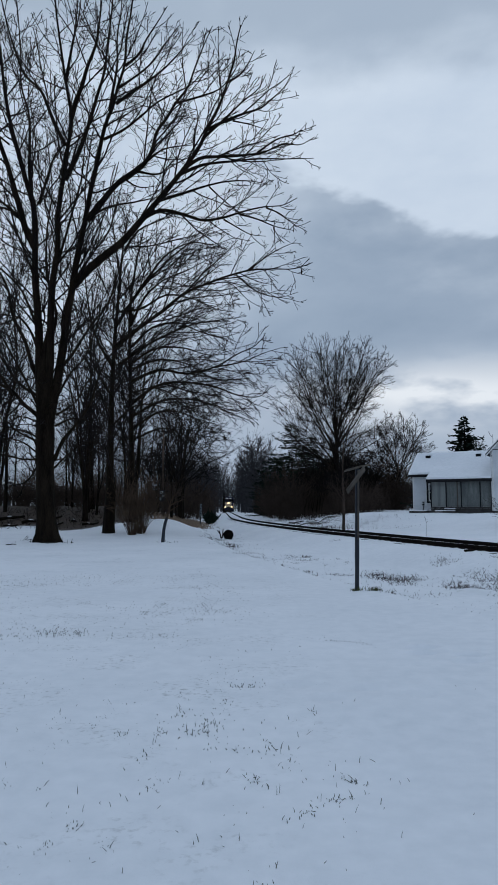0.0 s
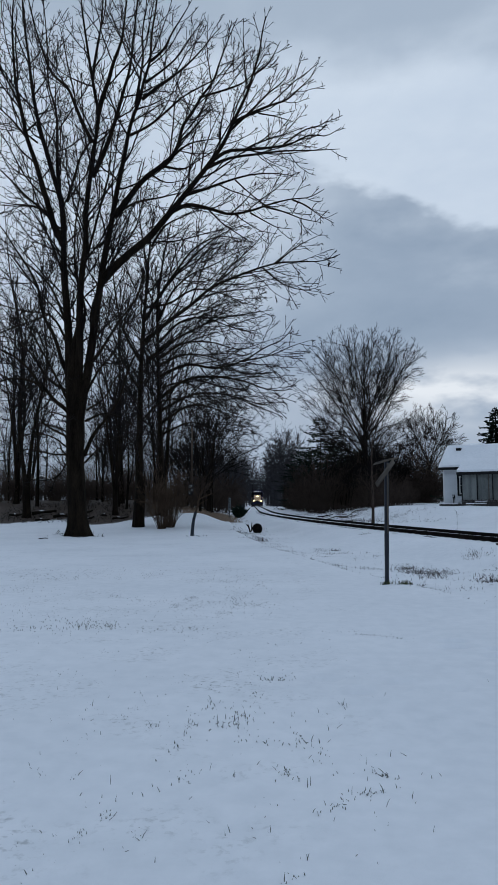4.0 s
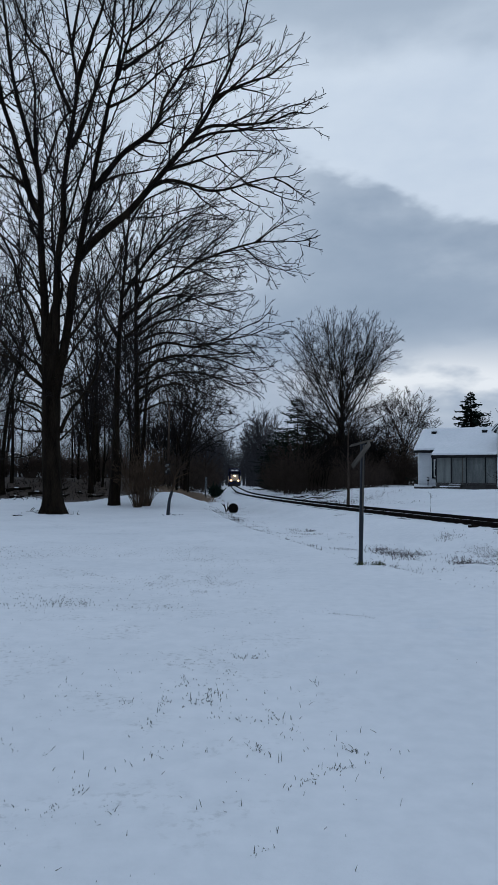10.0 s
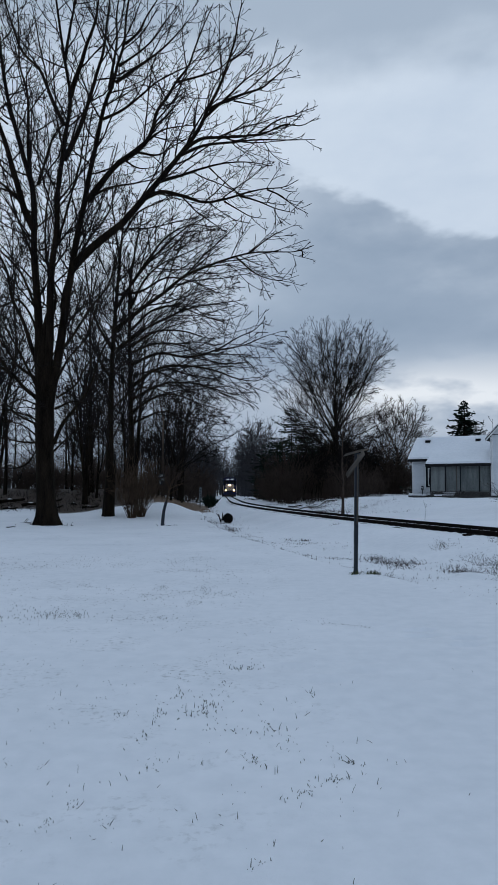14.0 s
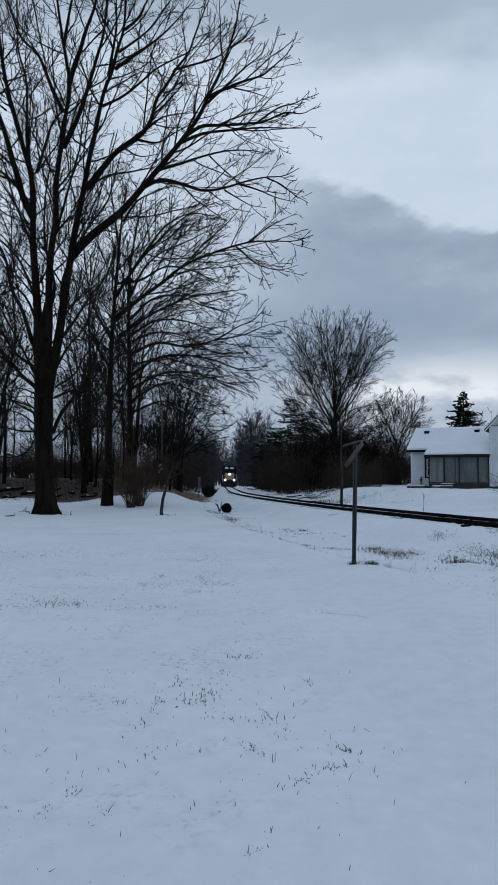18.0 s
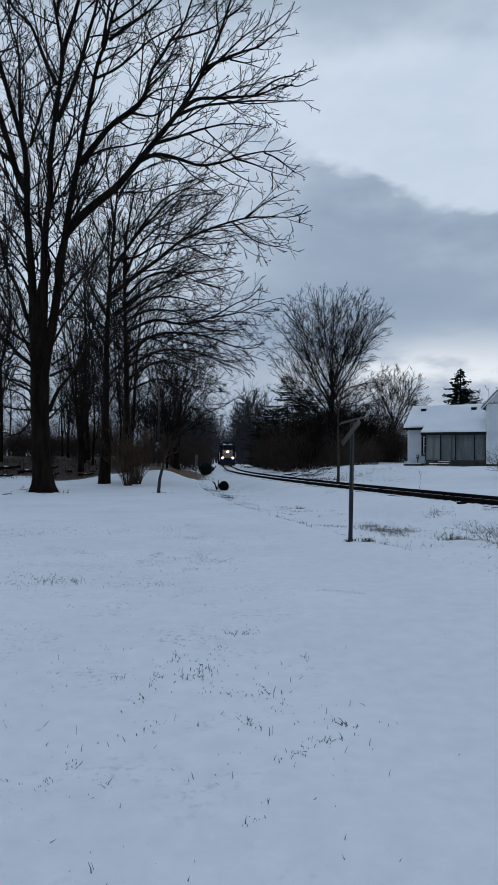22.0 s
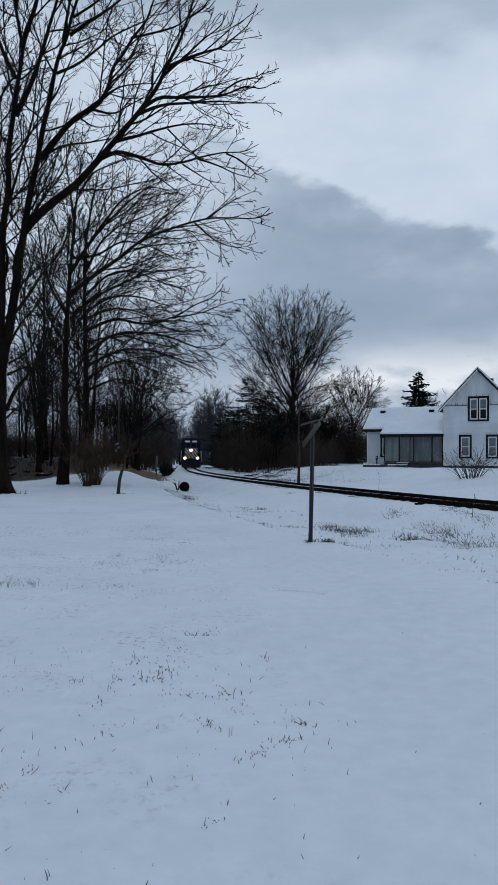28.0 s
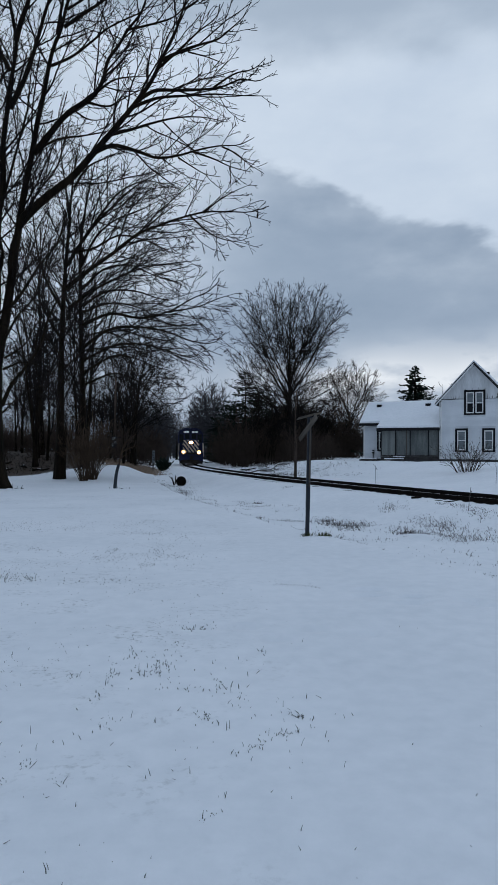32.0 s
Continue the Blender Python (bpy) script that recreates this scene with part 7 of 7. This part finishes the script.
def tall_stalk(x, y, h, seed):
    ob = tagged(new("weed_stalk"), "single tall dead weed stalk in the snow", "weed")
    ob.matrix_basis = pose(x, y, float(ground_z(x, y)))
    rng = np.random.default_rng(seed)
    t = limb([(0, 0, -0.05), (0.02, 0, h * 0.5), (rng.uniform(-0.1, 0.1), 0, h)], 0.009, 0.006)
    part("stalk", tube_mesh("stalk", [t + (5,)], WEED), ob)
    a, ar = sprout(rng, *t, 5.0, (0.5, 1), (30, 8), (0.25, 0.3), 3, 0.1, 0.1)
    tagged(part("twigs", tube_mesh("twigs", [(a, np.maximum(ar, 0.005), 3)], WEED), ob), kind="stuff")


for x, y, h, seed in ((8.6, 33.5, 0.9, 1), (13.0, 29.5, 1.3, 2), (14.6, 29.0, 0.9, 3), (9.2, 20.0, 0.7, 4), (6.9, 17.3, 0.6, 5)):
    tall_stalk(x, y, h, seed)


def fallen_branch():
    ob = tagged(new("fallen_branch"), "fallen grey branch with snow along it past the rails", "branch")
    ob.matrix_basis = pose(4.9, 51.0, float(ground_z(4.9, 51.0)) - 0.1, 0, 0, 10)
    a = [limb([(-1.6, 0, 0.05), (-0.6, 0, 0.35), (0.4, 0.1, 0.42), (0.8, 0.1, 0.75), (1.6, 0.1, 0.82)], 0.055, 0.03), limb([(-0.6, 0, 0.35), (0.2, 0.4, 0.25), (1.1, 0.6, 0.4)], 0.05, 0.02), limb([(0.6, 0.1, 0.72), (0.2, 0, 1.0), (-0.1, 0, 1.15)], 0.03, 0.015)]
    for p in a:
        part("branch", tube_mesh("branch", [p + (7,)], GREYWOOD), ob)
    P, R = a[0]
    part("snow_cap", tube_mesh("snow_cap", [(P + np.array((0, 0, 0.06)), R * 0.8, 7)], SNOW), ob, "snow lying on the branch")


fallen_branch()


# ---- logs and fallen wood ----
def log(x, y, length, turn, r, label, snow=True):
    ob = tagged(new("fallen_log"), label, "log")
    ob.matrix_basis = pose(x, y, float(ground_z(x, y)) + r * 0.6, 0, 0, turn)
    rng = np.random.default_rng(int(abs(x * 10 + y)))
    k = min(1.0, length * 0.5)
    t = limb([(-length / 2, 0, 0), (-length / 6, rng.uniform(-0.1, 0.1) * k, rng.uniform(0, 0.12) * k), (length / 6, rng.uniform(-0.1, 0.1) * k, rng.uniform(0, 0.15) * k), (length / 2, 0, rng.uniform(0, 0.3) * k)], r, r * 0.6, 10)
    part("log", tube_mesh("log", [t + (9,)], BARK), ob)
    if snow:
        part("snow_cap", tube_mesh("snow_cap", [(t[0][:, 2:6] + np.array((0, 0, r * 0.55)), t[1][:, 2:6] * np.array((0.1, 0.6, 0.55, 0.1)), 8)], SNOW), ob, "snow lying along the log")
    b, br = sprout(rng, *t, 1.2, (0.2, 1), (55, 15), (0.3, 0.3), 4, 0.1, 0.12)
    tagged(part("branch", tube_mesh("branch", [(b, np.maximum(br, 0.012), 4)], BARK), ob), kind="stuff")


for x, y, length, turn, r in ((-15.5, 49.5, 1.6, 28, 0.12), (-13.4, 48.4, 1.1, -40, 0.09), (-17.5, 51.0, 2.0, 50, 0.14), (-11.0, 47.8, 1.2, 35, 0.08), (-12.6, 49.5, 1.4, -62, 0.10), (-19.5, 50.5, 1.5, -35, 0.12), (-16.6, 47.9, 1.2, -20, 0.08), (-14.4, 51.0, 1.8, 70, 0.10)):
    log(x, y, length, turn, r, "short fallen log with snow along it in the leaf litter")
for x, y, length, turn, r in ((5.2, 57.5, 1.3, 50, 0.06), (4.2, 61.0, 1.5, -35, 0.07)):
    log(x, y, length, turn, r, "short fallen log with snow along it past the rails")


blades("fallen_twigs", "dead sticks and branches strewn over the leaf litter", 61, strewn(62, 900, (-21, -9.5, 46.5, 56)), BARK, (0.15, 0.7), 2.0, 0.014, "sticks")
# a flat oval of dark twigs stands in for shadow under the trunk
blades("fallen_twigs", "dark twigs laid as the shadow at the great tree's foot", 65, np.array((-9.4, 32.2)) + np.random.default_rng(66).normal(0, 1, (60, 2)) * np.array((0.75, 0.28)), BARK, (0.05, 0.3), 1.3, 0.012, "sticks")
blades("fallen_twigs", "dark twigs at the sapling's foot", 67, np.array((-3.85, 32.5)) + np.random.default_rng(68).normal(0, 1, (16, 2)) * np.array((0.25, 0.12)), BARK, (0.04, 0.14), 1.2, 0.012, "sticks")
blades("fallen_twigs", "dead sticks strewn over the verge past the far rail", 63, np.concatenate([strewn(64, 260, (3.2, 7.2, 47, 62)), strewn(76, 150, (4.4, 6.9, 42, 50))]), BARK, (0.05, 0.22), 1.7, 0.014, "sticks")


log(6.9, 21.6, 0.36, 8, 0.045, "dark scrap of tie wood in the snow by the rails", False)
log(-10.4, 30.2, 0.4, 5, 0.025, "short dark stick lying on the yard's snow", False)
log(-11.0, 34.4, 0.9, -12, 0.016, "thin fallen twig lying on the yard's snow", False)


def far_shed():
    ob = tagged(new("shed"), "low pale shed with a snowy roof beyond the wood", "shed")
    ob.matrix_basis = pose(-39.0, 112.0, float(ground_z(-39.0, 112.0)), 0, 0, 18)
    part("wall", boxes("wall", SIDING, (-4, 4, -2.5, 2.5, -0.3, 2.4)), ob)
    part("roof", prism("roof", ROOFING, [(-4.3, 2.35), (-4.3, 2.45), (0, 4.3), (4.3, 2.45), (4.3, 2.35), (0, 4.2)], -2.8, 2.8), ob)
    part("roof_snow", prism("roof_snow", SNOW, [(-4.25, 2.46), (-4.25, 2.62), (0, 4.5), (4.25, 2.62), (4.25, 2.46), (0, 4.31)], -2.75, 2.75), ob, "snow on the roof")
    part("door", boxes("door", DARKWOOD, (-1.0, 0.2, -2.53, -2.505, 0.0, 2.0)), ob)


far_shed()


# ---- the locomotive ----
BLUE = material("dark_blue_paint", (0.005, 0.007, 0.030), (0.011, 0.016, 0.062), 0.45, 1.2, 40.0, 0.1, spec=0.2)
# white paint tinted cream: the lamps' warm spill is put into the colour
WHITEPAINT = material("lamp_warmed_white_paint", (0.58, 0.46, 0.36), (0.74, 0.62, 0.50), 0.5, 2.0, 40.0, 0.1)
BLACKPAINT = material("grimy_black", (0.008, 0.008, 0.008), (0.03, 0.026, 0.022), 0.7, 3.0, 40.0, 0.3, spec=0.12)
LENS = lamp_material("lit_headlamp", (1.0, 0.74, 0.41), 16.0)
# orange glow for added discs that imitate the halo round each lit lamp
HALO = lamp_material("lamp_halo_glow", (1.0, 0.56, 0.25), 1.5)
NUMBERBOARD = lamp_material("lit_number_board", (0.8, 0.85, 0.95), 0.25)


def dome(name, mat, c, r):
    """A lamp glass that bulges forwards."""
    bm = bmesh.new()
    bmesh.ops.create_uvsphere(bm, u_segments=16, v_segments=8, radius=r, matrix=Matrix.Translation(c) @ Matrix.Diagonal((1, 0.55, 1, 1)))
    return bm_mesh(name, bm, mat, True)


def locomotive():
    """Origin on the rails under the front coupler; +y is forwards."""
    loco = tagged(new("locomotive"), "dark blue diesel locomotive with striped nose and lit headlamps", "locomotive")
    part("frame", boxes("frame", BLACKPAINT, (-1.5, 1.5, -18.6, -0.75, 1.12, 1.42), bevel=0.03), loco)
    part("walkway", boxes("walkway", BLUE, (-1.56, 1.56, -18.6, -0.75, 1.424, 1.50), bevel=0.01), loco)
    part("pilot", boxes("pilot", BLUE, (-1.45, 1.45, -0.85, -0.72, 0.45, 1.41), bevel=0.02), loco, "dark blue pilot plate")
    plow = mesh_from("plow", [(-1.4, -0.75, 0.12), (0, -0.25, 0.12), (1.4, -0.75, 0.12), (1.4, -0.8, 0.62), (0, -0.55, 0.62), (-1.4, -0.8, 0.62), (-1.4, -0.85, 0.12), (1.4, -0.85, 0.12), (1.4, -0.86, 0.62), (-1.4, -0.86, 0.62)],
                     [(0, 1, 4, 5), (1, 2, 3, 4), (6, 9, 8, 7), (0, 6, 7, 2, 1), (5, 4, 3, 8, 9), (0, 5, 9, 6), (2, 7, 8, 3)], BLACKPAINT)
    part("plow", plow, loco, "snow plow under the pilot")
    part("coupler", boxes("coupler", BLACKPAINT, (-0.13, 0.13, -0.75, -0.15, 0.74, 0.98), (-0.2, 0.2, -0.2, 0.0, 0.70, 1.02), bevel=0.03), loco)
    part("anticlimber", boxes("anticlimber", BLACKPAINT, (-1.2, 1.2, -0.72, -0.58, 1.30, 1.48), bevel=0.02), loco)
    # nose
    nose_out = [(-0.98, 1.5), (0.98, 1.5), (0.98, 2.80), (0.80, 3.06), (-0.80, 3.06), (-0.98, 2.80)]
    nose = part("nose", prism("nose", BLUE, nose_out, -4.0, -1.75), loco, "short blue nose with white slanting stripes")
    def clip(poly, sign, bound):
        """Keeps the part of an outline on one side of x = bound."""
        out = []
        for (ax, az), (bx, bz) in zip(poly, poly[1:] + poly[:1]):
            ia, ib = sign * ax <= sign * bound, sign * bx <= sign * bound
            if ia:
                out.append((ax, az))
            if ia != ib:
                t = (bound - ax) / (bx - ax)
                out.append((bound, az + t * (bz - az)))
        return out

    for i in range(-6, 3):
        a = i * 0.44
        raw = [(a, 1.52), (a + 0.21, 1.52), (a + 1.41, 3.02), (a + 1.2, 3.02)]
        cp = clip(raw, 1, 0.93)
        cp = clip(cp, -1, -0.93) if len(cp) > 2 else cp
        if len(cp) > 2:
            part("stripe", prism("stripe", WHITEPAINT, cp, -1.748, -1.740), nose, "white slanting stripe")
    lamp_box = part("headlight", boxes("headlight", BLACKPAINT, (-0.36, 0.36, -1.735, -1.66, 2.51, 2.89), bevel=0.02), loco, "lit twin headlamp")
    for x in (-0.11, 0.11):
        part("reflector", rods("reflector", HALO, ((x, -1.66, 2.70), (x, -1.64 + 0.002 * (x > 0), 2.70), 0.19), sides=20), lamp_box)
        part("lens", dome("lens", LENS, (x, -1.64, 2.70), 0.12), lamp_box)
    for x in (-0.93, 0.93):
        d = part("ditch_light", rods("ditch_light", BLACKPAINT, ((x, -0.75, 1.52), (x, -0.60, 1.52), 0.26), sides=20), loco, "lit ditch light")
        part("reflector", rods("reflector", HALO, ((x, -0.60, 1.52), (x, -0.58, 1.52), 0.25), sides=20), d)
        part("lens", dome("lens", LENS, (x, -0.58, 1.52), 0.125), d)
    # cab
    cab_out = [(-1.55, 1.5), (1.55, 1.5), (1.55, 3.85), (1.25, 4.30), (0.7, 4.46), (-0.7, 4.46), (-1.25, 4.30), (-1.55, 3.85)]
    cab = part("cab", prism("cab", BLUE, cab_out, -6.4, -4.01), loco, "blue cab")
    roof_out = [(1.62, 3.80), (1.62, 3.88), (1.28, 4.38), (0.72, 4.56), (-0.72, 4.56), (-1.28, 4.38), (-1.62, 3.88), (-1.62, 3.80), (-1.552, 3.87), (-1.252, 4.305), (-0.7, 4.465), (0.7, 4.465), (1.252, 4.305), (1.552, 3.87)]
    part("cab_roof", prism("cab_roof", BLUE, roof_out, -6.5, -3.85), cab)
    for sgn in (-1, 1):
        a, b = sorted((sgn * 0.12, sgn * 0.72))
        w = part("windshield", boxes("windshield", TRIM, (a, b, -4.0, -3.97, 3.20, 3.82), bevel=0.008), cab, "dark windshield")
        part("pane", boxes("pane", PANE, (a + 0.05, b - 0.05, -3.968, -3.962, 3.25, 3.77)), w)
        a, b = sorted((sgn * 0.86, sgn * 1.42))
        w = part("windshield", boxes("windshield", TRIM, (a, b, -4.0, -3.97, 2.75, 3.78), bevel=0.008), cab, "dark windshield")
        part("pane", boxes("pane", PANE, (a + 0.05, b - 0.05, -3.968, -3.962, 2.80, 3.73)), w)
        a, b = sorted((sgn * 0.16, sgn * 0.92))
        nb = part("number_board", boxes("number_board", TRIM, (a, b, -4.0, -3.9, 3.93, 4.24), bevel=0.01), cab, "pale lit number board")
        part("face", boxes("face", NUMBERBOARD, (a + 0.05, b - 0.05, -3.898, -3.892, 3.98, 4.19)), nb)
        for k in range(4):
            x = a + 0.13 + k * 0.14
            part("bar", boxes("bar", TRIM, (x, x + 0.07, -3.89, -3.886, 4.02, 4.15)), nb)
        for y in (-4.4, -5.5):
            sx = sgn * 1.552
            part("side_window", boxes("side_window", PANE, (min(sx, sx + sgn * 0.01), max(sx, sx + sgn * 0.01), y - 0.75, y, 2.9, 3.7)), cab)
    # long hood with its grilles and fans
    hood_out = [(-0.95, 1.5), (0.95, 1.5), (0.95, 3.9), (0.7, 4.15), (-0.7, 4.15), (-0.95, 3.9)]
    hood = part("long_hood", prism("long_hood", BLUE, hood_out, -17.6, -6.42), loco, "long blue hood")
    for y in (-9.5, -14.2, -15.6, -17.0):
        part("fan", rods("fan", BLACKPAINT, ((0, y, 4.15), (0, y, 4.32), 0.6), sides=18), hood)
    for i in range(6):
        for sx in (-0.952, 0.952):
            y = -7.4 - i * 1.6
            part("hood_door", boxes("hood_door", BLUE, (min(sx, sx * 1.02), max(sx, sx * 1.02), y - 1.4, y, 1.6, 3.5)), hood)
    part("fuel_tank", boxes("fuel_tank", BLACKPAINT, (-1.35, 1.35, -11.8, -7.2, 0.35, 1.12), bevel=0.12), loco)
    # handrails and steps
    for sx in (-1.5, 1.5):
        part("handrail", rods("handrail", WHITEPAINT, ((sx, -0.8, 1.0), (sx, -0.8, 2.45), 0.028), ((sx, -0.8, 2.45), (sx * 0.97, -1.4, 2.6), 0.028), ((sx * 0.97, -1.4, 2.6), (sx * 0.97, -3.9, 2.6), 0.028), ((sx * 0.97, -2.2, 1.5), (sx * 0.97, -2.2, 2.6), 0.022)), loco, "white-ended handrail")
        part("handrail", rods("handrail", BLACKPAINT, ((sx * 0.97, -6.6, 2.5), (sx * 0.97, -18.3, 2.5), 0.025), *[((sx * 0.97, -6.6 - k * 1.95, 1.5), (sx * 0.97, -6.6 - k * 1.95, 2.5), 0.02) for k in range(7)]), loco)
        for z in (0.45, 0.78, 1.1):
            part("step", boxes("step", BLACKPAINT, (min(sx, sx * 0.72), max(sx, sx * 0.72), -1.25, -0.86, z, z + 0.04)), loco)
    part("front_rail", rods("front_rail", WHITEPAINT, ((-1.1, -0.75, 2.45), (-0.35, -0.75, 2.35), 0.022), ((0.35, -0.75, 2.35), (1.1, -0.75, 2.45), 0.022), ((-0.35, -0.75, 1.48), (-0.35, -0.75, 2.35), 0.022), ((0.35, -0.75, 1.48), (0.35, -0.75, 2.35), 0.022)), loco)
    part("horn", rods("horn", BLACKPAINT, ((0.1, -5.2, 4.46), (0.1, -5.2, 4.72), 0.04), ((0.1, -5.3, 4.74), (0.1, -4.8, 4.74), 0.03, 0.09)), loco)
    # trucks and wheelsets
    sets = []
    for y0 in (-4.2, -15.2):
        part("truck", boxes("truck", BLACKPAINT, (-1.25, -1.02, y0 - 1.9, y0 + 1.9, 0.38, 0.88), (1.02, 1.25, y0 - 1.9, y0 + 1.9, 0.38, 0.88), (-1.02, 1.02, y0 - 0.3, y0 + 0.3, 0.6, 1.1), bevel=0.04), loco)
        for dy in (-1.37, 1.37):
            bm = bmesh.new()
            rod(bm, (-1.0, 0, 0), (1.0, 0, 0), 0.09, sides=12)
            for sx in (-1, 1):
                rod(bm, (sx * 0.70, 0, 0), (sx * 0.82, 0, 0), 0.508, sides=32)
                rod(bm, (sx * 0.66, 0, 0), (sx * 0.70, 0, 0), 0.535, sides=32)
                for q in range(4):
                    rod(bm, (sx * 0.82, 0.3 * math.cos(q * 1.571), 0.3 * math.sin(q * 1.571)), (sx * 0.835, 0.3 * math.cos(q * 1.571), 0.3 * math.sin(q * 1.571)), 0.06, sides=8)
            w = part("wheelset", bm_mesh("wheelset", bm, STEEL), loco, "steel wheels on their axle")
            w.matrix_basis = pose(0, y0 + dy, 0.508)
            sets.append((w, y0 + dy))
    return loco, sets


loco, wheelsets = locomotive()



# ---- what moves ----
def nose_distance(t):
    """How far up the track the locomotive's lamps are, along the y axis."""
    return 197 - 2.5 * t - 0.033 * t * t


def motions():
    rows = []
    travelled = []
    for k in range(0, 33):
        t = float(k)
        s = float(np.interp(nose_distance(t), TRACK_Y, TRACK_S)) - 0.6
        travelled.append(s)
        fx, fy, _, _ = track_at(s + 4.2)
        bx, by, _, _ = track_at(s + 15.2)
        d = Vector((fx - bx, fy - by, 0)).normalized()
        turn = math.degrees(math.atan2(-d.x, d.y))
        rows.append((t, pose(fx + d.x * 4.2, fy + d.y * 4.2, RAIL_TOP, 0, 0, turn)))
    walk(loco, rows)
    for w, y in wheelsets:
        spin = []
        for k in range(0, 257):
            t = k * 0.125
            s = float(np.interp(nose_distance(t), TRACK_Y, TRACK_S)) - 0.6
            spin.append((t, pose(0, y, 0.508, -math.degrees((travelled[0] - s) / 0.508) % 360)))
        walk(w, spin)
    walk(clouds, [(t, pose(0, 0, 0, -3.0 * t / 32, 0, 0)) for t in (0.0, 8.0, 16.0, 24.0, 32.0)])


motions()
